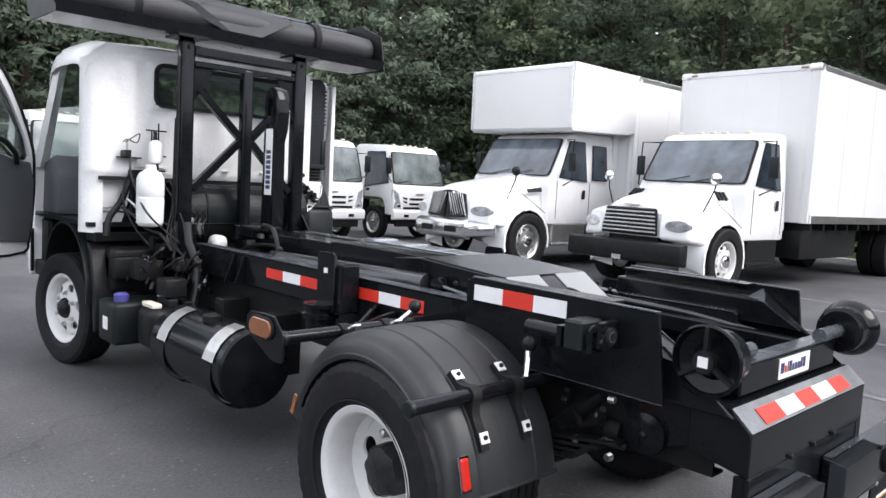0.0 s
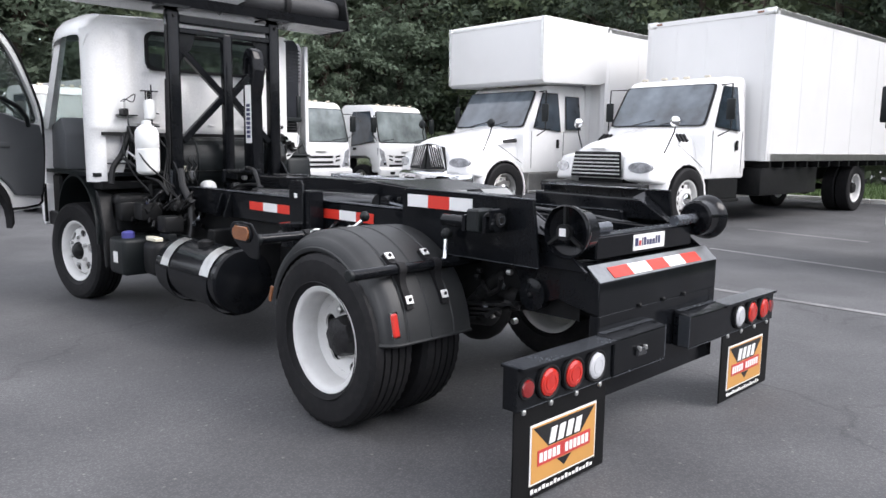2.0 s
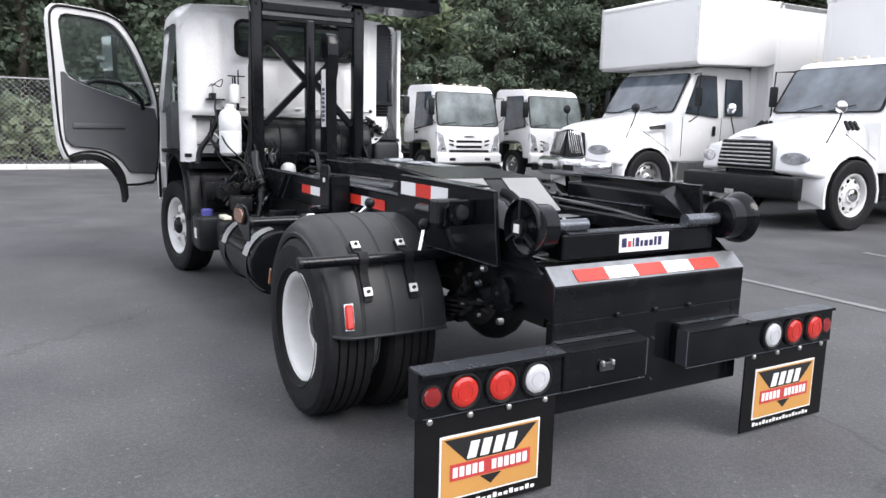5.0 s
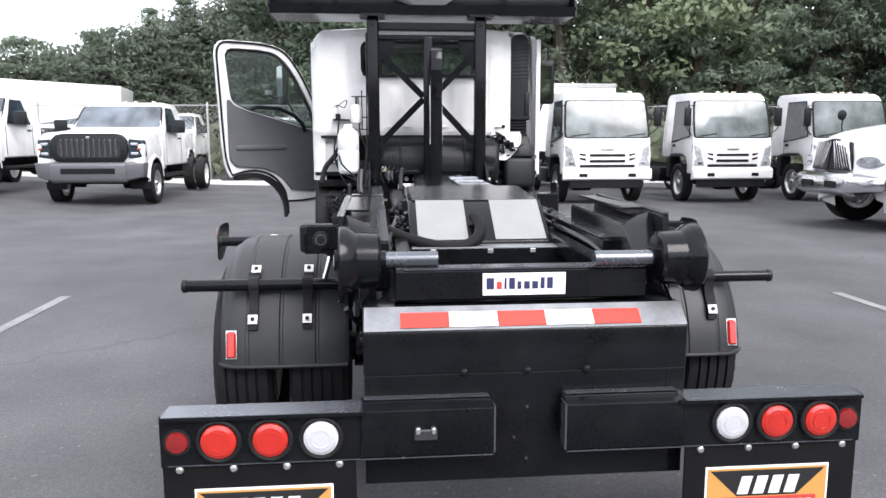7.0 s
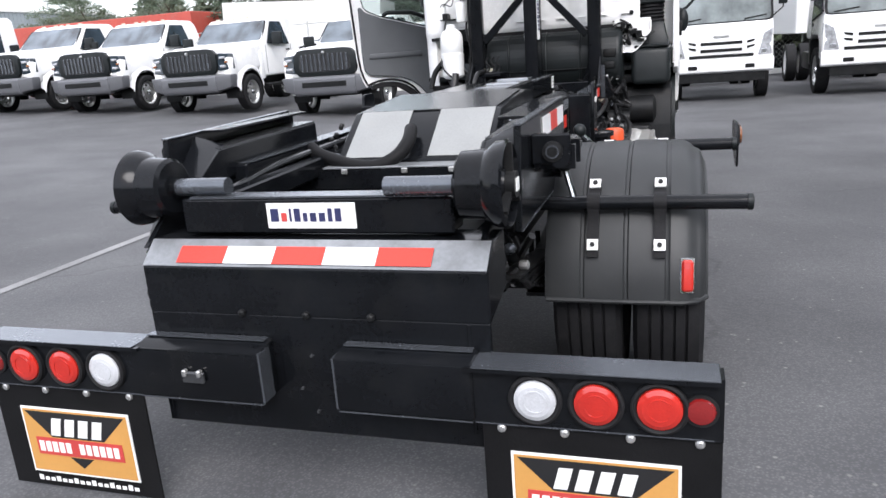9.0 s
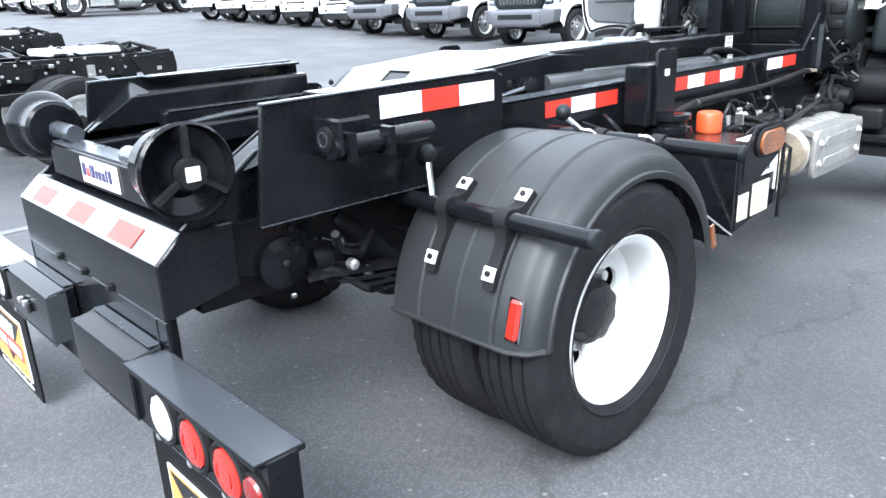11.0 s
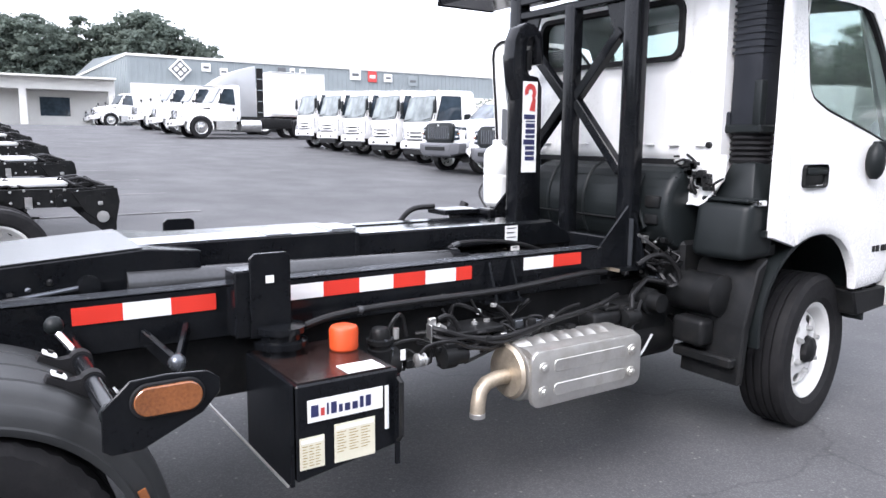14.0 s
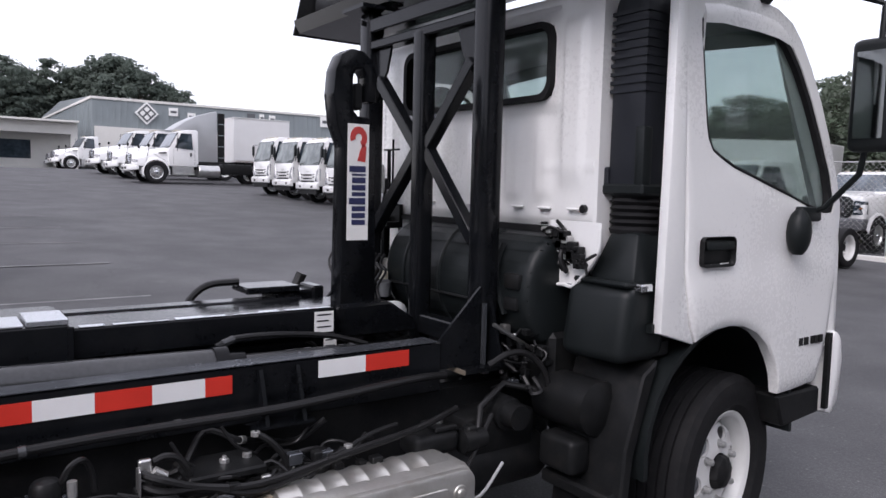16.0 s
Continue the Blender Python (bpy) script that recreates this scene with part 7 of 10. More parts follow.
def build_cab_gear():
    # engine cover behind the cab
    arc = [(3.06 + 0.155 * math.cos(radians(t)), 1.13 + 0.215 * math.sin(radians(t))) for t in range(90, 271, 15)]
    cover = B().prism(arc + [(3.3, 0.915), (3.3, 1.345)], "x", -0.42, 0.60, 0.045, 4).done("engine_cover", PLASTIC, truck, "dark rounded plastic engine cover")

    def hoop(r):
        return [(3.06 + (0.155 + r) * math.cos(radians(t)), 1.13 + (0.215 + r) * math.sin(radians(t))) for t in range(95, 256, 10)]
    for x in (-0.24, 0.04, 0.30):
        B().tube([(x, y, z) for y, z in hoop(-0.002)], 0.010, 8).done("cover_rib", PLASTIC, cover)
    B().tube(bend([(0.40, 2.955, 1.30), (0.41, 2.915, 1.22), (0.44, 2.903, 1.12), (0.47, 2.91, 1.04)]), 0.013, 8).done("cover_rib", PLASTIC, cover)
    B().box(0.47, 0.56, 2.896, 2.93, 1.14, 1.20, 0.010, 2).box(0.47, 0.55, 2.897, 2.93, 1.06, 1.11, 0.010, 2).done("cover_panel", CHASSIS, cover)
    B().box(-0.36, 0.38, 2.898, 2.92, 1.065, 1.075, 0.004).done("cover_seam", CHASSIS, cover)
    B().box(-0.6, 0.62, 3.02, 3.3, 0.72, 0.98, 0.02).done("gearbox", CHASSIS, truck)
    B().box(-0.86, -0.55, 3.02, 3.16, 0.60, 0.90, 0.04, 3).done("air_box", CHASSIS, truck)
    sill = B().prism([(-0.955, 1.385), (-0.66, 1.385), (-0.69, 1.19), (-0.735, 1.04), (-0.965, 1.04)], "y", 3.20, 3.215).done("sill_panel", WHITE, truck, "white inner sill panel below the cab")
    B().prism([(-0.925, 1.345), (-0.74, 1.345), (-0.765, 1.16), (-0.93, 1.15)], "y", 3.19, 3.1985, 0.004).done("sill_pressing", WHITE, sill)
    B().box(-0.955, -0.70, 3.185, 3.1995, 1.125, 1.137, 0.003).done("sill_lip", GREY_TRIM, sill)
    B().tube(bend([(-0.70, 3.14, 1.37), (-0.73, 3.10, 1.31), (-0.79, 3.06, 1.20), (-0.87, 3.03, 1.10), (-0.90, 3.0, 0.98)]), 0.022, 8).done("cab_stay", CHASSIS, truck)
    B().box(-0.715, -0.68, 3.06, 3.10, 1.14, 1.36, 0.012, 2).done("tilt_bracket", CHASSIS, truck)
    B().cyl((-0.76, 3.03, 1.23), (-0.70, 2.98, 1.165), 0.009, seg=8).done("tilt_rod", ALU, truck)
    B().bar((-0.55, 2.95, 1.06), (-0.70, 3.05, 1.18), 0.012, 0.02).done("stay", ALU, truck)
    # intake snorkel on the passenger side: slatted head, neck, bellows, filter box
    sn = B().prism([(0.725, 1.50), (0.73, 2.16), (0.755, 2.225), (0.84, 2.235), (0.885, 2.18), (0.885, 1.50)], "y", 3.16, 3.32, 0.018, 2).done("snorkel", SNORKEL, truck, "tall dark plastic air intake snorkel")
    for k in range(10):
        z = 1.86 + k * 0.03
        B().prism([(0.727, 3.154), (0.889, 3.154), (0.889, 3.30), (0.875, 3.30), (0.875, 3.17), (0.727, 3.17)], "z", z, z + 0.013).done("snorkel_slat", SNORKEL, sn)
    B().box(0.852, 0.895, 3.150, 3.20, 1.52, 1.74, 0.010, 2).done("snorkel_cover", PLASTIC, sn)
    B().box(0.712, 0.735, 3.15, 3.19, 1.53, 1.60, 0.006).done("snorkel_latch", SNORKEL, sn)
    B().box(0.71, 0.90, 3.145, 3.33, 1.50, 1.54, 0.008).done("snorkel_collar", PLASTIC, sn)
    b = B()
    b.lathe([(1.50, 0.095)] + [(1.49 - k * 0.0125, 0.096 if k % 2 else 0.082) for k in range(10)] + [(1.36, 0.09)], (0.80, 3.24, 0), "z", 20)
    b.done("bellows", RUBBER, sn)
    B().hexa([(0.72, 3.08, 1.195), (0.93, 3.09, 1.195), (0.93, 3.33, 1.195), (0.72, 3.33, 1.195), (0.76, 3.15, 1.37), (0.89, 3.15, 1.37), (0.89, 3.32, 1.37), (0.76, 3.32, 1.37)], 0.02, 2).done("filter_neck", PLASTIC, sn)
    fb = B().hexa([(0.66, 3.00, 0.92), (0.94, 3.03, 0.92), (0.94, 3.26, 0.92), (0.66, 3.26, 0.92), (0.66, 3.04, 1.19), (0.94, 3.06, 1.19), (0.94, 3.30, 1.19), (0.66, 3.30, 1.19)], 0.045, 4).done("filter_box", PLASTIC, truck, "dark plastic air filter box")
    B().box(0.68, 0.93, 3.05, 3.31, 1.185, 1.205, 0.008).done("box_flange", PLASTIC, fb)
    B().box(0.90, 0.958, 3.10, 3.16, 1.17, 1.20, 0.006).done("box_clip", CHROME, fb)
    B().lathe([(0.56, 0.05), (0.57, 0.10), (0.82, 0.10), (0.84, 0.06)], (0, 3.07, 0.74), "x", 20).done("starter_housing", CHASSIS, truck)
    B().box(0.60, 0.93, 3.0, 3.10, 0.42, 0.47, 0.01).done("step_bracket", CHASSIS, truck)
    B().box(0.62, 0.80, 2.96, 3.06, 0.50, 0.63, 0.025, 3).done("relay_box", CHASSIS, truck)
    B().tube([(0.62, 2.95, 0.78), (0.55, 2.85, 0.80), (0.58, 2.72, 0.74), (0.64, 2.66, 0.62)], 0.012, 8).done("hose", HOSE, truck)
    B().cyl((0.50, 2.835, 1.012), (0.52, 3.03, 0.893), 0.008, seg=10).done("stay", ALU, truck)
    B().tube(bend([(0.56, 2.77, 0.88), (0.59, 2.84, 0.922), (0.61, 2.92, 0.91), (0.63, 2.985, 0.83), (0.63, 3.0, 0.73)]), 0.012, 8).done("hose", HOSE, truck)
    B().lathe([(2.52, 0.03), (2.53, 0.085), (2.56, 0.10), (3.02, 0.10), (3.05, 0.085), (3.06, 0.03)], (0.50, 0, 0.50), "y", 24).done("air_tank", CHASSIS, truck, "black steel air tank")
    B().prism([(2.75, 0.36), (2.72, 0.78), (3.28, 0.90), (3.32, 0.34)], "x", -0.30, 0.34, 0.05, 3).done("transmission", CHASSIS, truck, "dark transmission housing")
    for k in range(5):
        B().box(0.335, 0.355, 2.80 + 0.1 * k, 2.82 + 0.1 * k, 0.40, 0.78, 0.004).done("housing_rib", CHASSIS, truck)
    B().box(0.40, 0.58, 2.66, 2.98, 0.56, 0.70, 0.015, 2).done("cab_mount", CHASSIS, truck)
    B().lathe([(0.50, 0.05), (0.505, 0.062), (0.60, 0.062), (0.605, 0.05), (0.66, 0.045)], (0, 2.84, 0.70), "x", 20).done("compressor", CHASSIS, truck)
    B().tube(bend([(0.66, 2.46, 0.52), (0.69, 2.56, 0.56), (0.66, 2.66, 0.66), (0.62, 2.74, 0.72)]), 0.008, 7).done("hose", HOSE, truck)
    B().tube(bend([(0.70, 2.52, 0.48), (0.74, 2.6, 0.50), (0.71, 2.72, 0.58)]), 0.006, 7).done("air_line", STUD, truck, "thin bare metal line")
    rng = random.Random(5)
    for k in range(30):
        x, y, z = 0.28 + 0.34 * rng.random(), 2.86 + 0.14 * rng.random(), 0.80 + 0.18 * rng.random()
        if k % 4 == 0:
            u = rng.random()
            x, y, z = 0.53 + 0.20 * u, 3.035, 1.375 - 0.12 * u + rng.uniform(-0.02, 0.02)
        pts = [(x, y, z)]
        for q in range(4):
            x, y, z = x + rng.uniform(-0.06, 0.06), y + rng.uniform(-0.03, 0.03), z + rng.uniform(-0.05, 0.04)
            pts.append((x, y, z))
        B().tube(bend(pts), rng.choice((0.005, 0.007, 0.010)), 6).done("hose", HOSE, truck)
    for k in range(60):
        x, y, z = 0.26 + 0.38 * rng.random(), 2.86 + 0.14 * rng.random(), 0.78 + 0.2 * rng.random()
        w = rng.uniform(0.01, 0.035)
        B().box(x, x + w, y, y + w, z, z + w * rng.uniform(0.6, 1.5), 0.003).done("engine_fitting", STUD if k % 8 == 0 else (BLACK_EDGE if k % 4 == 0 else CHASSIS), truck)
    skirt = B().prism([(0.54, 1.40), (0.80, 1.40), (0.788, 1.286), (0.69, 1.172), (0.569, 1.166), (0.555, 1.228)], "y", 3.062, 3.075).done("cab_bracket", WHITE, truck, "white painted lower cab bracket")
    B().tube(bend([(0.556, 3.055, 1.225), (0.569, 3.055, 1.168), (0.63, 3.055, 1.165), (0.69, 3.055, 1.172), (0.788, 3.055, 1.286), (0.80, 3.055, 1.38)]), 0.007, 8).done("bracket_rim", WHITE, skirt)
    for k in range(34):
        u = rng.random()
        x, z = 0.525 + 0.20 * u, 1.37 - 0.12 * u + rng.uniform(-0.03, 0.025)
        w = rng.uniform(0.012, 0.04)
        B().box(x, x + w, 3.02, 3.055, z, z + w * rng.uniform(0.6, 1.2), 0.004).done("latch_fitting", STUD if k % 9 == 0 else CHASSIS, truck)
    # mirrors on tube arms
    arm = B().tube([(0.93, 3.66, 2.25), (1.0, 3.80, 2.255), (1.16, 3.98, 2.26), (1.25, 4.02, 2.22), (1.25, 4.01, 2.05), (1.24, 4.0, 1.80), (1.18, 4.06, 1.60), (1.06, 4.06, 1.47), (0.99, 4.06, 1.44)], 0.012, 8).done("mirror_arm", PLASTIC, truck, "black mirror arm")
    B().box(1.15, 1.32, 3.99, 4.05, 1.68, 2.10, 0.03, 3).done("mirror_head", PLASTIC, arm)
    B().box(1.18, 1.285, 3.984, 3.9885, 1.73, 2.05).done("mirror_glass", MIRROR, arm, "mirror glass", 0)
    B().ball((1.03, 3.93, 1.37), 0.045, 0.055, 0.095).done("mirror_foot", PLASTIC, arm)
    B().box(0.985, 1.03, 3.95, 4.10, 1.41, 1.47, 0.012, 2).done("mirror_base", PLASTIC, arm)
    for y in (3.56, 3.70):
        B().box(0.92, 0.99, y - 0.03, y + 0.03, 2.22, 2.27, 0.01).done("arm_bracket", PLASTIC, arm)
    for x in (-0.6, -0.3, 0.0, 0.3, 0.6):
        B().box(x - 0.04, x + 0.04, 3.86, 3.92, 2.29, 2.32, 0.008).done("roof_marker", AMBER_LENS, truck)


build_cab_gear()

# ---- parked vehicles; each is built heading to -y with its front axle at y = 0, then set in its place ----


def pane(b, pts, out, parent, name="window", label="dark tinted glass", rim=True, glass=None):
    """A window: a glass plate through points, set a little proud, in a rubber frame."""
    c = sum((Vector(p) for p in pts), Vector()) / len(pts)
    o = Vector(out)
    if rim:
        w = B().sheet([c + (Vector(p) - c) * 1.05 + o * 0.004 for p in pts], 0.006).done(name, RUBBER, parent, "", 0)
        B().sheet([Vector(p) + o * 0.009 for p in pts], 0.004).done("pane", glass or DARK_GLASS, w, label, 0)
    else:
        B().sheet([Vector(p) + o * 0.009 for p in pts], 0.004).done(name, DARK_GLASS, parent, label, 0)


def soft_quad(p, r=0.12):
    """The four corners, in order, with each corner rounded off."""
    out = []
    n = len(p)
    for i in range(n):
        q, e, f = Vector(p[i]), Vector(p[i - 1]), Vector(p[(i + 1) % n])
        u, w = (e - q).normalized() * r, (f - q).normalized() * r
        out += [q + u, q + u * 0.45 + w * 0.08, q + u * 0.18 + w * 0.18, q + u * 0.08 + w * 0.45, q + w]
    return out


def frame_rails(v, y0, y1, z=0.72, h=0.2, half=0.43):
    for s in (-1, 1):
        xw, xf, th = s * (half + 0.004), s * (half - 0.07), s * 0.009
        b = B().prism([(xw, z - h), (xf, z - h), (xf, z - h + 0.01), (xw - th, z - h + 0.01), (xw - th, z - 0.01), (xf, z - 0.01), (xf, z), (xw, z)], "y", y0, y1)
        b.done("frame_rail", CHASSIS, v)
    n = max(2, int((y1 - y0) / 1.0))
    for k in range(n + 1):
        y = y0 + 0.05 + (y1 - y0 - 0.1) * k / n
        B().box(-half + 0.01, half - 0.01, y - 0.03, y + 0.03, z - h * 0.8, z - h * 0.2).done("cross_member", CHASSIS, v)


def rear_duals(v, key, y, r, half=0.93):
    t, rm, h = wheel_set(key)
    for s in (-1, 1):
        wheel(v, key, s * half, y, r, s, 0.5)
        m = Matrix.Translation((s * (half - 0.29), y, r)) @ (Matrix.Rotation(math.pi, 4, "Z") if s > 0 else Matrix())
        w = place("wheel", rm, v, m)
        place("tyre", t, w, label="black rubber tyre")
    B().cyl((-half + 0.3, y, r), (half - 0.3, y, r), 0.07).ball((0, y, r), 0.18, 0.2, 0.2).done("rear_axle", CHASSIS, v)


def build_cabover():
    """A low-cab delivery chassis with a white cab."""
    v = thing("cabover_truck", pose(0, 0, 0), "white cabover chassis truck with a blank front", "truck", "parked cabover trucks")
    W = 0.985
    # cab shell, tapering upwards
    prof = [(-0.78, 0.62), (-0.80, 0.95), (-0.77, 1.27), (-0.55, 2.10), (-0.44, 2.24), (-0.30, 2.30), (0.75, 2.32), (0.86, 2.24), (0.90, 1.30), (0.90, 0.95), (0.52, 0.95), (0.40, 1.0), (0.25, 1.02), (-0.25, 1.02), (-0.40, 0.95), (-0.47, 0.80), (-0.48, 0.62)]
    b = B()
    n = len(prof)

    def wx(z):
        return W if z < 1.3 else W - 0.09 * (z - 1.3)
    L = [b.bm.verts.new((-wx(z), y, z)) for y, z in prof]
    R = [b.bm.verts.new((wx(z), y, z)) for y, z in prof]
    fs = [b.bm.faces.new(L), b.bm.faces.new(R[::-1])]
    for i in range(n):
        fs.append(b.bm.faces.new((L[i], R[i], R[(i + 1) % n], L[(i + 1) % n])))
    bmesh.ops.recalc_face_normals(b.bm, faces=fs)
    b._bevel(fs, 0.035, 2)
    cab = b.done("cab", WHITE, v, "white painted cab")
    pane(None, soft_quad([(-0.93, -0.744, 1.37), (0.93, -0.744, 1.37), (0.885, -0.545, 2.12), (-0.885, -0.545, 2.12)]), (0, -0.97, 0.23), v, "windscreen", "windscreen glass, grey-green reflections in its colour", glass=SCREEN_GLASS)
    for s in (-1, 1):
        pts = [(s * 0.984, -0.56, 1.40), (s * 0.986, 0.34, 1.28), (s * 0.918, 0.34, 2.12), (s * 0.914, -0.34, 2.12)]
        pane(None, pts if s > 0 else pts[::-1], (s, 0, 0), v, "side_window")
        B().box(*sorted((s * 0.984, s * 0.988)), 0.325, 0.335, 1.0, 1.40).done("door_seam", CHASSIS, cab, "", 0)
        B().box(*sorted((s * 0.985, s * 1.0)), 0.14, 0.28, 1.17, 1.23, 0.008).done("door_handle", CHASSIS, cab)
        hl = B().hexa([(s * 0.70, -0.812, 0.78), (s * 0.955, -0.80, 0.78), (s * 0.985, -0.70, 0.78), (s * 0.70, -0.75, 0.78),
                       (s * 0.80, -0.80, 1.14), (s * 0.955, -0.79, 1.22), (s * 0.985, -0.70, 1.24), (s * 0.80, -0.75, 1.14)], 0.012).done("headlight", HEADLIGHT, v, "grey clear headlight")
        B().box(*sorted((s * 0.76, s * 0.86)), -0.822, -0.80, 0.80, 0.88, 0.006).done("lamp_reflector", CHROME, hl)
        arm = B().tube([(s * 0.90, -0.62, 2.02), (s * 1.12, -0.72, 2.02), (s * 1.14, -0.72, 1.55), (s * 0.97, -0.66, 1.42)], 0.012, 6).done("mirror_arm", CHASSIS, v)
        B().box(s * 1.13 - 0.08, s * 1.13 + 0.08, -0.76, -0.69, 1.60, 1.98, 0.02, 2).done("mirror_head", PLASTIC, arm)
        B().box(*sorted((s * 0.46, s * 0.64)), -0.869, -0.85, 0.57, 0.64, 0.006).done("fog_lamp", CHASSIS, v)
        for zz in (0.90, 0.99):
            B().hexa([(s * 0.49, -0.808, zz), (s * 0.62, -0.805, zz + 0.03), (s * 0.62, -0.78, zz + 0.03), (s * 0.49, -0.78, zz), (s * 0.49, -0.808, zz + 0.045), (s * 0.64, -0.805, zz + 0.065), (s * 0.64, -0.78, zz + 0.065), (s * 0.49, -0.78, zz + 0.045)]).done("grille_slot", CHASSIS, cab, "black grille slot")
        wheel(v, "front_alu" if s else "", s * 0.86, 0, 0.405, s, 0.4 * s)
        B().box(*sorted((s * 0.70, s * 0.98)), 0.42, 0.62, 0.50, 0.95, 0.02).done("cab_step", CHASSIS, v)
        B().cyl((s * 0.62 - 0.2, -0.762, 1.40), (s * 0.62 + 0.22, -0.745, 1.45), 0.009).done("wiper", CHASSIS, v)
    for k, (z, w) in enumerate(((0.985, 0.40), (0.865, 0.40), (0.765, 0.62))):
        B().box(-w, w, -0.81, -0.79, z, z + 0.052, 0.006).done("grille_slot", CHASSIS, cab, "black grille slot")
    B().box(-0.15, 0.15, -0.803, -0.79, 1.11, 1.145).done("badge", ALU, cab, "plain grey badge bar", 0)
    B().prism([(-0.80, 0.50), (-0.86, 0.53), (-0.865, 0.70), (-0.82, 0.745), (-0.74, 0.745), (-0.74, 0.50)], "x", -1.0, 1.0, 0.015, 2).done("bumper", WHITE, v, "white steel bumper")
    B().box(-0.84, 0.84, -0.80, -0.70, 0.34, 0.505, 0.01).done("under_panel", CHASSIS, v)
    for x in (-0.62, -0.2, 0.0, 0.2, 0.62):
        B().box(x - 0.05, x + 0.05, -0.36, -0.29, 2.29, 2.33, 0.01).done("roof_marker", ROOF_LENS, v)
    B().box(-0.7, 0.7, -0.6, 0.5, 0.38, 0.60, 0.03).done("engine", CHASSIS, v)
    frame_rails(v, -0.5, 4.9)
    rear_duals(v, "rear195", 3.6, 0.405, 0.90)
    B().box(-0.85, -0.48, 1.3, 2.2, 0.35, 0.68, 0.04, 2).done("fuel_tank", CHASSIS, v)
    B().box(0.48, 0.85, 1.3, 2.0, 0.38, 0.68, 0.03, 2).done("battery_box", CHASSIS, v)
    return v


def build_medium(kind):
    """A conventional-nosed medium truck: kind 'van' (wide egg-crate grille, long box), 'attic' (split slanted grille, box with attic),
    'daycab' or 'sleeper' tractor."""
    names = {"van": ("box_truck", "white box truck with a black slatted grille", "box truck"),
             "attic": ("moving_truck", "white moving truck with an attic over its cab", "moving truck"),
             "daycab": ("day_cab_truck", "white day cab truck with a bare black frame", "truck"),
             "sleeper": ("sleeper_tractor", "silver-white sleeper tractor with a tall roof fairing", "tractor truck")}
    nm, label, cat = names[kind]
    v = thing(nm, pose(0, 0, 0), label, cat)
    att = kind != "van"
    # cab box behind the hood
    cl = 2.55 if kind == "attic" else (3.1 if kind == "sleeper" else 1.95)
    hw, W = 0.86, 0.98
    b = B()
    prof = [(0.58, 0.80), (0.55, 1.55), (0.62, 1.68), (1.02, 2.36), (1.16, 2.47), (1.35, 2.52), (cl - 0.06, 2.54), (cl, 2.46), (cl, 0.95), (1.9, 0.95), (1.9, 0.80)]
    n = len(prof)

    def wx(z):
        return W if z < 1.6 else W - 0.10 * (z - 1.6)
    Lv = [b.bm.verts.new((-wx(z), y, z)) for y, z in prof]
    Rv = [b.bm.verts.new((wx(z), y, z)) for y, z in prof]
    fs = [b.bm.faces.new(Lv), b.bm.faces.new(Rv[::-1])]
    for i in range(n):
        fs.append(b.bm.faces.new((Lv[i], Rv[i], Rv[(i + 1) % n], Lv[(i + 1) % n])))
    bmesh.ops.recalc_face_normals(b.bm, faces=fs)
    b._bevel(fs, 0.04, 2)
    cab = b.done("cab", WHITE, v, "white painted cab")
    # sloping hood, narrower at the nose, with fender bulges
    zf, zb = (1.34, 1.62) if not att else (1.38, 1.66)
    b = B()
    rows = []
    for y, w, zt in ((-0.955, 0.44, zf - 0.14), (-0.945, 0.49, zf - 0.07), (-0.90, 0.54, zf - 0.01), (-0.72, 0.60, zf + 0.05), (-0.40, 0.66, zf + 0.11), (0.0, 0.73, zf + 0.17), (0.35, 0.79, zb - 0.03), (0.60, 0.84, zb + 0.02), (0.66, 0.85, zb + 0.02)):
        row = []
        for k in range(19):
            a = math.pi * k / 18
            row.append(b.bm.verts.new((w * math.copysign(abs(math.cos(a)) ** 0.55, math.cos(a)), y, 0.82 + (zt - 0.82) * math.sin(a) ** 0.5 + 0.025 * max(0.0, math.sin(a)) ** 12)))
        rows.append(row)
    for p, q in zip(rows, rows[1:]):
        for k in range(18):
            b.bm.faces.new((p[k], p[k + 1], q[k + 1], q[k]))
    b.bm.faces.new(rows[0])
    b.bm.faces.new(rows[-1])
    hood = b.done("hood", WHITE, v, "white sloping hood", 60)
    for s in (-1, 1):
        # fender: an arch over the wheel, sweeping forward to the headlight
        b = B()
        rows = []
        for t in [-12, 5, 25, 45, 65, 85, 105, 125, 145, 165, 185, 198]:
            r = 0.60
            y, z = r * math.cos(radians(t)), 0.50 + r * math.sin(radians(t)) * 1.0
            rows.append([b.bm.verts.new(p) for p in ((s * 0.55, y * 1.12, z + 0.14), (s * 0.92, y * 1.07, z + 0.06), (s * 1.02, y, z), (s * 1.02, y * 0.93, z - 0.045 * math.sin(radians(t))), (s * 0.60, y * 0.93, z - 0.045))])
        for p, q in zip(rows, rows[1:]):
            for k in range(4):
                b.bm.faces.new((p[k], p[k + 1], q[k + 1], q[k]))
        b.done("fender", WHITE, v, "", 50)
        arc = list(range(-8, 190, 11))
        ring = [(0.565 * math.cos(radians(t)), 0.50 + 0.565 * math.sin(radians(t))) for t in arc] + [(0.535 * math.cos(radians(t)), 0.50 + 0.535 * math.sin(radians(t))) for t in reversed(arc)]
        B().prism(ring, "x", *sorted((s * 0.50, s * 1.0))).done("wheel_well", CHASSIS, v, "black wheel well liner", 50)
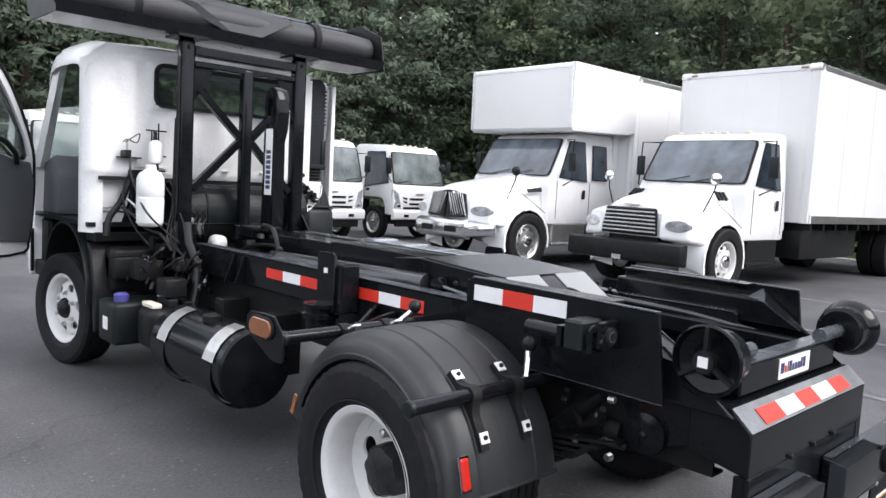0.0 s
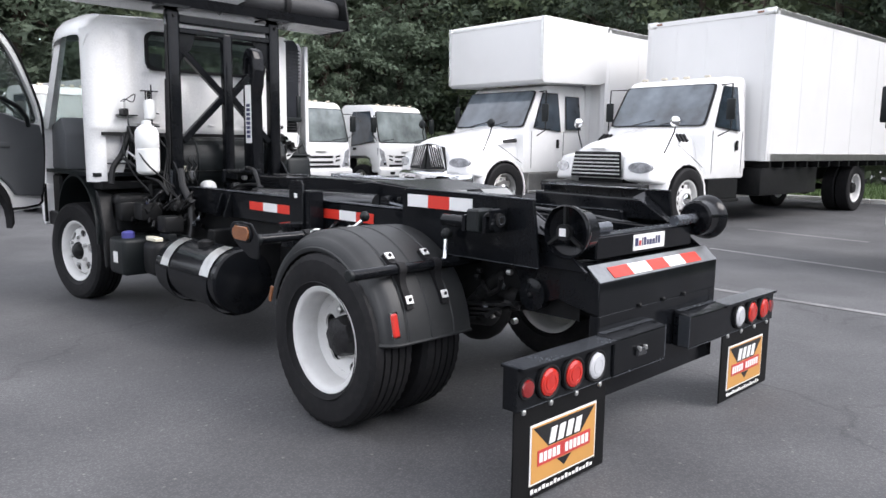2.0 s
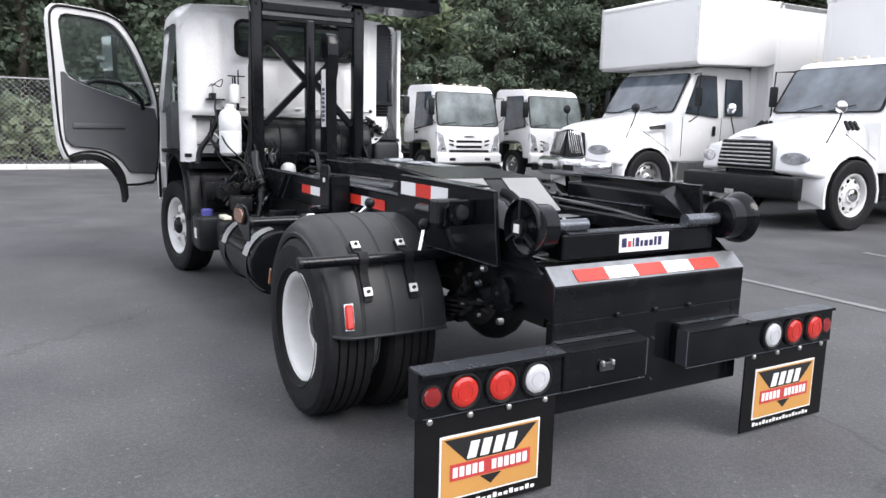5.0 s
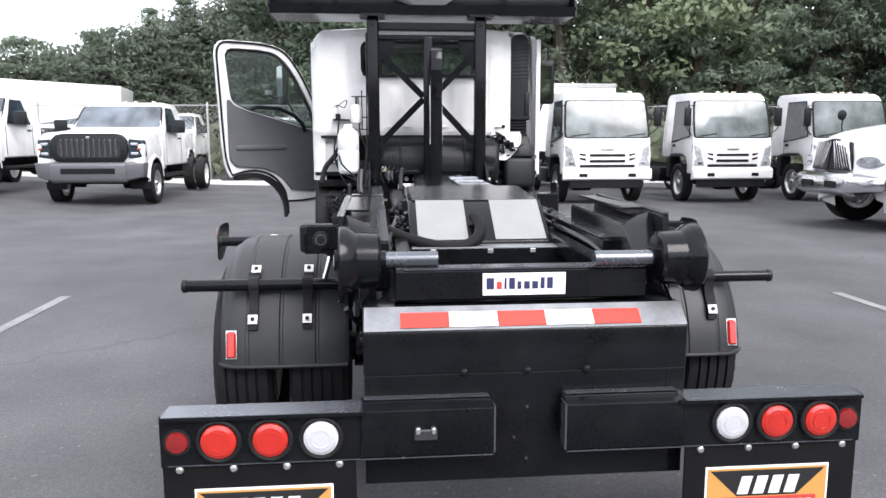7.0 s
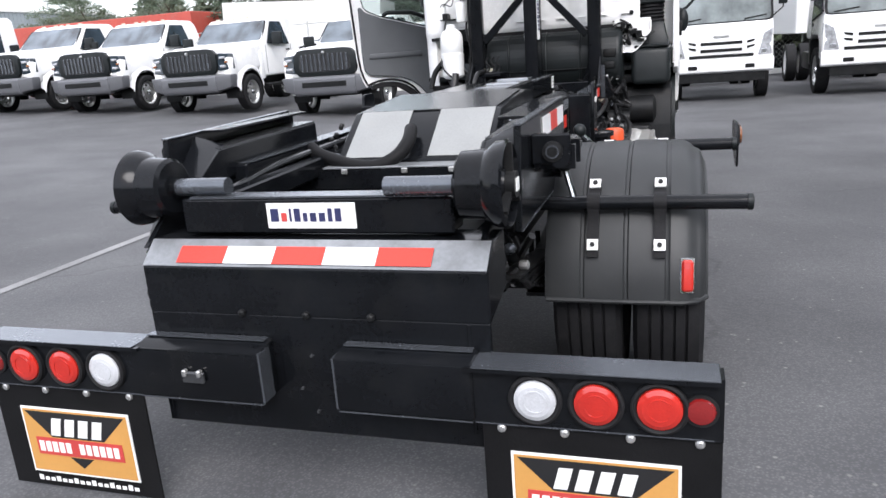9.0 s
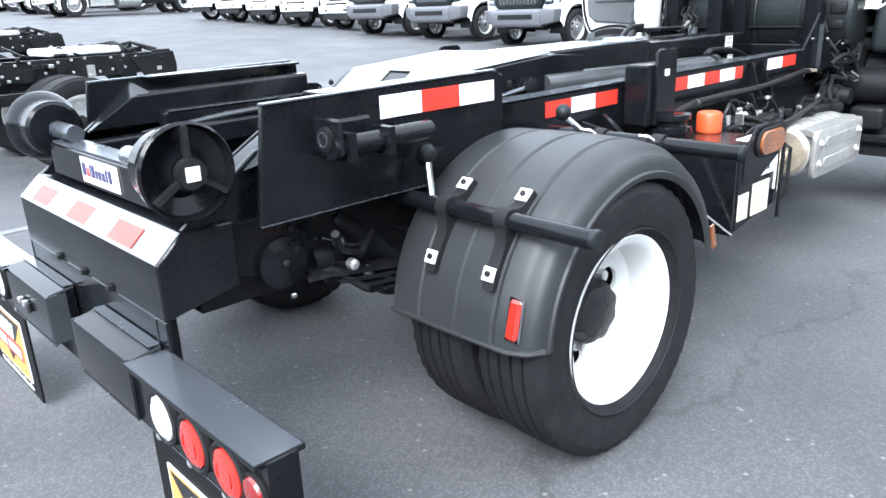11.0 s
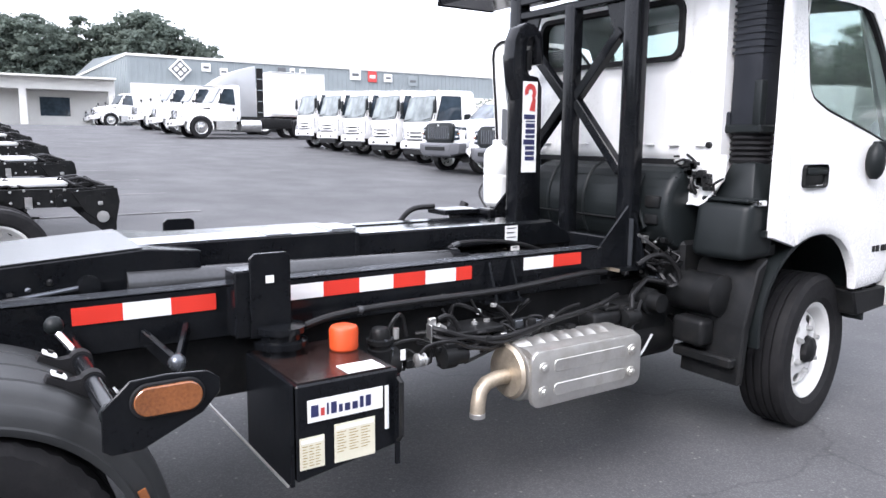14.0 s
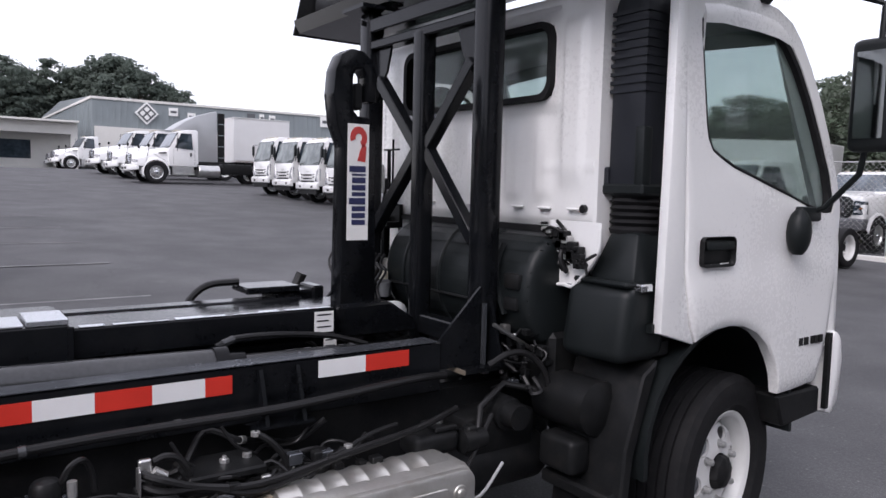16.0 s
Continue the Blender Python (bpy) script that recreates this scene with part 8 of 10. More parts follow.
        nose = B().hexa([(s * 0.50, -1.03, 0.80), (s * 0.96, -0.88, 0.78), (s * 1.02, -0.45, 0.72), (s * 0.5, -0.45, 0.72), (s * 0.48, -0.99, 1.20), (s * 0.86, -0.84, 1.16), (s * 0.96, -0.40, 1.22), (s * 0.5, -0.40, 1.30)], 0.06, 3).done("fender_nose", WHITE, v, "", 50)
        c = Vector((s * 0.76, -0.945, 1.0))
        pts = [(c.x + 0.17 * math.cos(t) * (1 if kind == "van" else 1.1), c.z + 0.085 * math.sin(t)) for t in [2 * math.pi * i / 16 for i in range(16)]]
        hl = B()
        vs = [[hl.bm.verts.new((x, -0.965 + abs(x) * 0.0 + (abs(x) - 0.6) * 0.35 + d, z)) for x, z in pts] for d in (0.04, -0.025)]
        for k in range(16):
            hl.bm.faces.new((vs[0][k], vs[0][(k + 1) % 16], vs[1][(k + 1) % 16], vs[1][k]))
        hl.bm.faces.new(vs[1])
        hl.done("headlight", HEADLIGHT, v, "oval clear headlight")
        # door seam, window, handle, mirrors
        pts = [(s * 0.973, 0.86, 1.68), (s * 0.978, 1.66, 1.62), (s * 0.91, 1.62, 2.34), (s * 0.92, 1.16, 2.34)]
        pane(None, pts if s > 0 else pts[::-1], (s, 0, 0), v, "side_window")
        if kind == "attic":
            pts = [(s * 0.975, 1.86, 1.66), (s * 0.975, 2.32, 1.66), (s * 0.915, 2.30, 2.30), (s * 0.915, 1.88, 2.30)]
            pane(None, pts if s > 0 else pts[::-1], (s, 0, 0), v, "side_window")
        for y in (0.78, 1.76):
            B().box(*sorted((s * 0.978, s * 0.984)), y, y + 0.008, 0.90, 1.60).done("door_seam", CHASSIS, cab, "", 0)
        B().box(*sorted((s * 0.98, s * 1.0)), 1.54, 1.62, 1.28, 1.45, 0.008).done("door_handle", CHASSIS, cab)
        arm = B().tube([(s * 0.93, 1.05, 2.36), (s * 1.20, 0.92, 2.36), (s * 1.22, 0.90, 1.62), (s * 0.98, 0.95, 1.52)], 0.013, 6).done("mirror_arm", CHASSIS, v)
        B().box(s * 1.20 - 0.075, s * 1.20 + 0.075, 0.88, 0.93, 1.78, 2.12, 0.02, 2).done("mirror_head", PLASTIC, arm)
        hm = B().tube([(s * 0.80, -0.35, 1.22), (s * 0.94, -0.32, 1.55), (s * 0.95, -0.30, 1.66)], 0.011, 6).done("hood_mirror", CHASSIS, v)
        B().ball((s * 0.95, -0.32, 1.72), 0.085, 0.06, 0.085).done("mirror_head", PLASTIC if att else CHROME, hm)
        B().tube([(s * 0.90, -0.1, 1.35), (s * 0.95, 0.15, 1.2), (s * 0.98, 0.5, 1.0)], 0.006, 5).done("hood_strap", CHASSIS, v)
        if not att:
            for k in range(3):
                B().hexa([(s * 0.70, 0.10 + k * 0.10, 1.52), (s * 0.80, 0.06 + k * 0.10, 1.40), (s * 0.80, 0.11 + k * 0.10, 1.40), (s * 0.70, 0.15 + k * 0.10, 1.52),
                          (s * 0.72, 0.10 + k * 0.10, 1.545), (s * 0.83, 0.06 + k * 0.10, 1.43), (s * 0.83, 0.11 + k * 0.10, 1.43), (s * 0.72, 0.15 + k * 0.10, 1.545)]).done("hood_vent", CHASSIS, v, "black hood vent slot")
        else:
            B().hexa([(s * 0.80, 0.15, 1.42), (s * 0.83, 0.15, 1.36), (s * 0.85, 0.50, 1.38), (s * 0.82, 0.50, 1.46), (s * 0.83, 0.15, 1.42), (s * 0.86, 0.15, 1.36), (s * 0.87, 0.50, 1.38), (s * 0.85, 0.50, 1.46)]).done("hood_vent", CHASSIS, v, "black hood vent")
        wheel(v, "front22" if kind in ("van",) else "front22alu", s * 0.93, 0, 0.50, s, 0.3)
        B().box(*sorted((s * 0.62, s * 0.99)), 0.72, 1.75, 0.40, 0.46, 0.01).box(*sorted((s * 0.62, s * 0.97)), 0.74, 1.72, 0.46, 0.80, 0.01).done("cab_step", CHASSIS if kind == "van" else ALU, v)
        if kind != "van":
            B().lathe([(1.95, 0.05), (1.955, 0.27), (1.98, 0.29), (2.95, 0.29), (2.975, 0.27), (2.98, 0.05)], (s * 0.78, 0, 0.60), "y", 26).done("fuel_tank", ALU, v, "polished aluminium fuel tank")
    pane(None, soft_quad([(-0.90, 0.595, 1.69), (0.90, 0.595, 1.69), (0.85, 1.00, 2.37), (-0.85, 1.00, 2.37)], 0.10), (0, -0.86, 0.5), v, "windscreen", "windscreen glass, blue-grey reflections in its colour", glass=BLUE_SCREEN)
    for x in (-0.45, 0.1):
        B().cyl((x, 0.575, 1.70), (x + 0.42, 0.60, 1.78), 0.008).done("wiper", CHASSIS, v)
    for x in (-0.62, -0.22, 0.0, 0.22, 0.62):
        B().box(x - 0.05, x + 0.05, 1.10, 1.18, 2.50, 2.54, 0.012).done("roof_marker", ROOF_LENS, v)
    if not att:
        g = B().hexa([(-0.50, -1.035, 0.84), (0.50, -1.035, 0.84), (0.50, -1.0, 0.84), (-0.50, -1.0, 0.84), (-0.45, -1.012, 1.24), (0.45, -1.012, 1.24), (0.45, -0.97, 1.24), (-0.45, -0.97, 1.24)], 0.02).done("grille", CHASSIS, v, "black grille with silver slats")
        for k in range(6):
            z = 0.88 + k * 0.058
            y = -1.042 + (z - 0.84) * 0.055
            B().box(-0.47 + 0.008 * k, 0.47 - 0.008 * k, y - 0.012, y + 0.01, z, z + 0.022, 0.004).done("grille_slat", ALU, g)
        for x in (-0.2, 0.02, 0.24):
            B().bar((x - 0.12, -1.036, 0.86), (x + 0.1, -1.015, 1.22), 0.01, 0.012).done("grille_bar", CHASSIS, g)
        B().box(-0.13, 0.13, -1.0, -0.96, 1.275, 1.30, 0.005).done("badge", ALU, v, "plain grey badge bar")
        B().prism([(-1.08, 0.44), (-1.20, 0.48), (-1.20, 0.74), (-1.08, 0.76), (-1.0, 0.76), (-1.0, 0.44)], "x", -1.0, 1.0, 0.02, 2).done("bumper", CHASSIS, v, "black steel bumper")
        B().box(-0.14, 0.02, -1.212, -1.203, 0.46, 0.53).done("plate_holder", ALU, v, "", 0)
    else:
        for s in (-1, 1):
            g = B().hexa([(s * 0.015, -1.075, 0.86), (s * 0.50, -1.03, 0.88), (s * 0.50, -0.98, 0.88), (s * 0.015, -1.0, 0.86), (s * 0.015, -1.02, 1.34), (s * 0.40, -0.985, 1.28), (s * 0.40, -0.93, 1.28), (s * 0.015, -0.95, 1.34)], 0.012).done("grille", CHASSIS, v, "slanted dark grille half")
            for k in range(8):
                x0 = 0.04 + k * 0.055
                B().bar((s * min(0.49, x0 + 0.12), -1.065 + 0.09 * min(0.49, x0 + 0.12), 0.89), (s * max(0.03, x0 - 0.06), -1.02, 1.30), 0.012, 0.018).done("grille_bar", CHROME, g)
        B().prism([(-1.08, 0.50), (-1.20, 0.56), (-1.20, 0.80), (-1.10, 0.85), (-1.0, 0.85), (-1.0, 0.50)], "x", -0.62, 0.62, 0.025, 3).done("bumper", CHROME if kind == "attic" else WHITE, v, "bright chrome bumper" if kind == "attic" else "white bumper")
        for s in (-1, 1):
            B().hexa([(s * 0.62, -1.19, 0.56), (s * 1.02, -0.85, 0.60), (s * 0.98, -0.75, 0.60), (s * 0.62, -1.0, 0.52), (s * 0.62, -1.19, 0.80), (s * 1.02, -0.85, 0.78), (s * 0.98, -0.75, 0.78), (s * 0.62, -1.0, 0.84)], 0.02, 2).done("bumper_end", CHROME if kind == "attic" else WHITE, v)
        for s in (-1, 1):
            B().box(s * 0.3 - 0.14, s * 0.3 + 0.14, -1.212, -1.202, 0.62, 0.72, 0.01).done("bumper_slot", CHASSIS, v)
    length = {"van": 9.0, "attic": 8.0, "daycab": 7.2, "sleeper": 6.5}[kind]
    frame_rails(v, -0.9, length, 0.92, 0.24)
    rear_duals(v, "rear22", {"van": 6.7, "attic": 5.4, "daycab": 5.0, "sleeper": 4.6}[kind], 0.50, 0.98)
    for s in (-1, 1):
        B().box(*sorted((s * 0.55, s * 1.12)), 2.25 if kind == "van" else 3.05, 4.6 if kind == "van" else 4.5, 0.48, 0.98, 0.03, 2).done("under_box", CHASSIS, v, "black side box under the body")
    if kind == "van":
        box_body(v, 2.1, 9.1, 1.10, 3.70)
    elif kind == "attic":
        box_body(v, 2.72, 8.4, 1.10, 3.72)
        b = B().prism([(0.78, 2.50), (0.70, 2.56), (0.70, 3.68), (0.76, 3.72), (2.72, 3.72), (2.72, 2.62), (2.5, 2.56)], "x", -1.27, 1.27, 0.012, 2)
        att_b = b.done("attic", WHITE_BOX, v, "white box attic over the cab")
        for s in (-1, 1):
            B().box(s * 1.245 - 0.03, s * 1.245 + 0.03, 0.685, 0.72, 2.55, 3.71, 0.006).done("corner_trim", ALU, att_b)
        B().box(-1.27, 1.27, 0.69, 0.72, 3.62, 3.66, 0.004).done("edge_trim", ALU, att_b)
        B().box(-0.9, 0.9, 2.55, 2.72, 1.1, 2.6).done("box_front", WHITE_BOX, v)
    elif kind == "sleeper":
        B().prism([(1.2, 2.50), (1.9, 2.62), (2.5, 3.05), (3.2, 3.42), (4.2, 3.72), (4.25, 0.95), (3.0, 0.95), (3.0, 2.45)], "x", -0.96, 0.96, 0.05, 3).done("roof_fairing", FAIRING, v, "silver roof fairing")
        for s in (-1, 1):
            B().box(*sorted((s * 0.90, s * 0.99)), 4.25, 4.62, 0.95, 3.60, 0.02).done("side_fairing", CHASSIS, v)
            for k in range(4):
                B().box(*sorted((s * 0.985, s * 0.996)), 4.27, 4.60, 1.2 + 0.6 * k, 1.24 + 0.6 * k).done("fairing_rib", METAL_WALL, v)
    return v


def box_body(v, y0, y1, z0, z1):
    body = B().box(-1.26, 1.26, y0, y1, z0, z1, 0.01).done("cargo_box", WHITE_BOX, v, "smooth white cargo box")
    for s in (-1, 1):
        B().lathe([(z0, 0.11), (z1 - 0.04, 0.11)], (s * 1.165, y0 + 0.098, 0), "z", 28).done("corner_post", WHITE_BOX, body, "rounded white corner post")
        B().box(*sorted((s * 1.258, s * 1.27)), y0 + 0.05, y1, z0, z0 + 0.13, 0.003).done("lower_rail", ALU, body, "bare aluminium lower rail")
        B().box(*sorted((s * 1.258, s * 1.27)), y0 + 0.05, y1, z1 - 0.09, z1 - 0.01, 0.003).done("upper_rail", ALU, body, "bare aluminium upper rail")
        B().box(s * 1.17 - 0.10, s * 1.17 + 0.10, y0 - 0.02, y0 + 0.12, z1 - 0.11, z1 + 0.012, 0.02, 2).done("corner_cap", ALU, body, "cast aluminium corner cap")
        B().box(s * 1.0 - 0.06, s * 1.0 + 0.06, y0 - 0.026, y0 - 0.012, z1 - 0.06, z1 - 0.03, 0.004).done("clearance_lamp", AMBER_LENS, body)
    B().box(-1.08, 1.08, y0 - 0.013, y0, z1 - 0.09, z1 - 0.005, 0.003).done("front_rail", WHITE_BOX, body)
    for x in (-0.62, 0.0, 0.62):
        B().box(x - 0.008, x + 0.008, y0 - 0.003, y0, z0 + 0.02, z1 - 0.1).done("front_seam", WHITE_BOX, body, "", 0)
    for k in range(1, int((y1 - y0) / 1.2)):
        for s in (-1, 1):
            B().box(*sorted((s * 1.26, s * 1.264)), y0 + k * 1.2 - 0.02, y0 + k * 1.2 + 0.02, z0 + 0.13, z1 - 0.1).done("side_seam", WHITE_BOX, body, "", 0)
    for k in range(int((y1 - y0) / 0.5)):
        B().box(-1.24, 1.24, y0 + 0.2 + k * 0.5, y0 + 0.26 + k * 0.5, z0 - 0.12, z0, 0.0).done("floor_beam", CHASSIS, body, "", 0)


def build_pickup_chassis():
    """A medium-duty crew-style pickup chassis with a big grille."""
    v = thing("pickup_chassis_truck", pose(0, 0, 0), "white pickup-nosed chassis truck with a black grille", "pickup truck", "parked pickup trucks")
    W = 0.99
    prof = [(0.62, 0.72), (0.60, 1.40), (0.72, 1.46), (1.25, 1.98), (1.45, 2.08), (2.35, 2.08), (2.46, 1.98), (2.50, 1.40), (2.50, 0.72)]
    b = B()
    n = len(prof)

    def wx(z):
        return W if z < 1.4 else W - 0.28 * (z - 1.4)
    Lv = [b.bm.verts.new((-wx(z), y, z)) for y, z in prof]
    Rv = [b.bm.verts.new((wx(z), y, z)) for y, z in prof]
    fs = [b.bm.faces.new(Lv), b.bm.faces.new(Rv[::-1])]
    for i in range(n):
        fs.append(b.bm.faces.new((Lv[i], Rv[i], Rv[(i + 1) % n], Lv[(i + 1) % n])))
    bmesh.ops.recalc_face_normals(b.bm, faces=fs)
    b._bevel(fs, 0.05, 3)
    cab = b.done("cab", WHITE, v, "white painted cab")
    b = B().hexa([(-0.97, -0.80, 0.80), (0.97, -0.80, 0.80), (0.99, 0.66, 0.90), (-0.99, 0.66, 0.90), (-0.93, -0.76, 1.40), (0.93, -0.76, 1.40), (0.96, 0.70, 1.49), (-0.96, 0.70, 1.49)], 0.10, 4)
    b.done("hood", WHITE, v, "white hood with a raised centre", 60)
    B().hexa([(-0.52, -0.72, 1.36), (0.52, -0.72, 1.36), (0.62, 0.6, 1.44), (-0.62, 0.6, 1.44), (-0.48, -0.66, 1.44), (0.48, -0.66, 1.44), (0.58, 0.6, 1.525), (-0.58, 0.6, 1.525)], 0.03, 3).done("hood_bulge", WHITE, v)
    for s in (-1, 1):
        b = B()
        rows = []
        for t in range(12, 175, 9):
            r = 0.51
            y, z = r * math.cos(radians(t)), 0.42 + r * math.sin(radians(t))
            rows.append([b.bm.verts.new(p) for p in ((s * 0.93, y * 1.20, z + 0.12), (s * 0.985, y * 1.08, z + 0.05), (s * 1.0, y, z), (s * 1.0, y * 0.98, z - 0.01), (s * 0.95, y * 0.97, z - 0.015))])
        for p, q in zip(rows, rows[1:]):
            for k in range(4):
                b.bm.faces.new((p[k], p[k + 1], q[k + 1], q[k]))
        b.done("wheel_arch", WHITE, v, "", 50)
        arc = list(range(-15, 200, 13))
        ring = [(0.495 * math.cos(radians(t)), 0.42 + 0.495 * math.sin(radians(t))) for t in arc] + [(0.475 * math.cos(radians(t)), 0.42 + 0.475 * math.sin(radians(t))) for t in reversed(arc)]
        B().prism(ring, "x", *sorted((s * 0.60, s * 0.985))).done("wheel_well", CHASSIS, v, "black wheel well liner", 50)
        B().box(*sorted((s * 0.85, s * 0.99)), 0.46, 0.66, 0.66, 1.30, 0.03, 2).done("fender_side", WHITE, v)
        B().box(*sorted((s * 0.80, s * 0.985)), -0.80, -0.50, 0.72, 1.2, 0.03, 2).done("fender_nose", WHITE, v)
        hl = B().hexa([(s * 0.71, -0.84, 0.92), (s * 0.97, -0.80, 0.93), (s * 0.995, -0.60, 0.94), (s * 0.71, -0.70, 0.92), (s * 0.72, -0.82, 1.29), (s * 0.965, -0.78, 1.27), (s * 0.985, -0.60, 1.26), (s * 0.72, -0.70, 1.29)], 0.015).done("headlight", DARK_GLASS, v, "dark smoked headlight")
        for z in (0.98, 1.16):
            B().box(*sorted((s * 0.76, s * 0.90)), -0.845, -0.80, z, z + 0.06, 0.015, 2).done("lamp_reflector", HEADLIGHT, hl)
        B().box(*sorted((s * 0.87, s * 0.95)), -0.835, -0.79, 1.075, 1.115, 0.008).done("turn_lamp", AMBER_LENS, hl)
        pts = [(s * 0.985, 0.90, 1.46), (s * 0.985, 1.92, 1.44), (s * 0.84, 1.86, 1.95), (s * 0.85, 1.36, 1.95)]
        pane(None, pts if s > 0 else pts[::-1], (s, 0, 0.25), v, "side_window")
        for y in (0.78, 2.0):
            B().box(*sorted((s * 0.988, s * 0.994)), y, y + 0.008, 0.78, 1.42).done("door_seam", CHASSIS, cab, "", 0)
        B().box(*sorted((s * 0.99, s * 1.01)), 1.74, 1.92, 1.28, 1.32, 0.006).done("door_handle", CHASSIS, cab)
        m = B().bar((s * 0.96, 1.02, 1.50), (s * 1.12, 0.98, 1.52), 0.06, 0.05).done("mirror_arm", CHASSIS, v)
        B().box(s * 1.22 - 0.13, s * 1.22 + 0.13, 0.92, 1.02, 1.42, 1.70, 0.03, 2).done("mirror_head", PLASTIC, m)
        wheel(v, "front_alu", s * 0.90, 0, 0.405, s, 0.2)
        B().box(*sorted((s * 0.75, s * 0.98)), 0.7, 2.4, 0.48, 0.55, 0.02).done("side_step", CHASSIS, v)
    g = B().prism([(-0.60, 0.85), (-0.68, 0.92), (-0.71, 1.08), (-0.69, 1.28), (-0.60, 1.37), (-0.45, 1.395), (0.45, 1.395), (0.60, 1.37), (0.69, 1.28), (0.71, 1.08), (0.68, 0.92), (0.60, 0.85)], "y", -0.87, -0.74, 0.02, 2).done("grille", PLASTIC, v, "black barred grille")
    B().prism([(-0.52, 0.93), (-0.58, 1.0), (-0.57, 1.24), (-0.48, 1.30), (0.48, 1.30), (0.57, 1.24), (0.58, 1.0), (0.52, 0.93)], "y", -0.875, -0.871).done("grille_void", INK_BLACK, g, "", 0)
    for k in range(11):
        x = -0.5 + k * 0.1
        B().box(x - 0.024, x + 0.024, -0.895, -0.872, 0.945, 1.285, 0.01).done("grille_bar", BLACK_EDGE, g)
    B().box(-0.035, 0.035, -0.905, -0.865, 1.29, 1.34, 0.01).done("badge", ALU, g, "plain grey badge")
    B().prism([(-0.94, 0.46), (-0.98, 0.52), (-1.0, 0.66), (-1.0, 0.80), (-0.95, 0.845), (-0.80, 0.845), (-0.80, 0.46)], "x", -0.70, 0.70, 0.03, 3).done("bumper", GREY_BUMPER, v, "grey steel bumper")
    for s in (-1, 1):
        B().hexa([(s * 0.69, -0.96, 0.50), (s * 0.98, -0.86, 0.56), (s * 0.99, -0.62, 0.56), (s * 0.69, -0.80, 0.48), (s * 0.69, -0.985, 0.835), (s * 1.02, -0.88, 0.835), (s * 1.03, -0.62, 0.835), (s * 0.69, -0.80, 0.845)], 0.025, 3).done("bumper_end", GREY_BUMPER, v)
    B().box(-0.50, 0.50, -1.008, -0.97, 0.63, 0.735, 0.008).done("bumper_slot", CHASSIS, v)
    pane(None, soft_quad([(-0.88, 0.80, 1.53), (0.88, 0.80, 1.53), (0.79, 1.25, 1.98), (-0.79, 1.25, 1.98)], 0.09), (0, -0.7, 0.7), v, "windscreen", "windscreen glass, blue-grey reflections in its colour", glass=BLUE_SCREEN)
    for x in (-0.6, -0.2, 0.0, 0.2, 0.6):
        B().box(x - 0.04, x + 0.04, 1.42, 1.50, 2.075, 2.11, 0.01).done("roof_marker", ROOF_LENS, v)
    B().box(-0.6, 0.6, -0.7, 0.6, 0.42, 0.8, 0.03).done("engine", CHASSIS, v)
    frame_rails(v, -0.8, 5.6)
    rear_duals(v, "rear195", 4.3, 0.405, 0.92)
    B().box(0.48, 0.85, 2.6, 3.3, 0.40, 0.72, 0.03, 2).done("fuel_tank", CHASSIS, v)
    return v


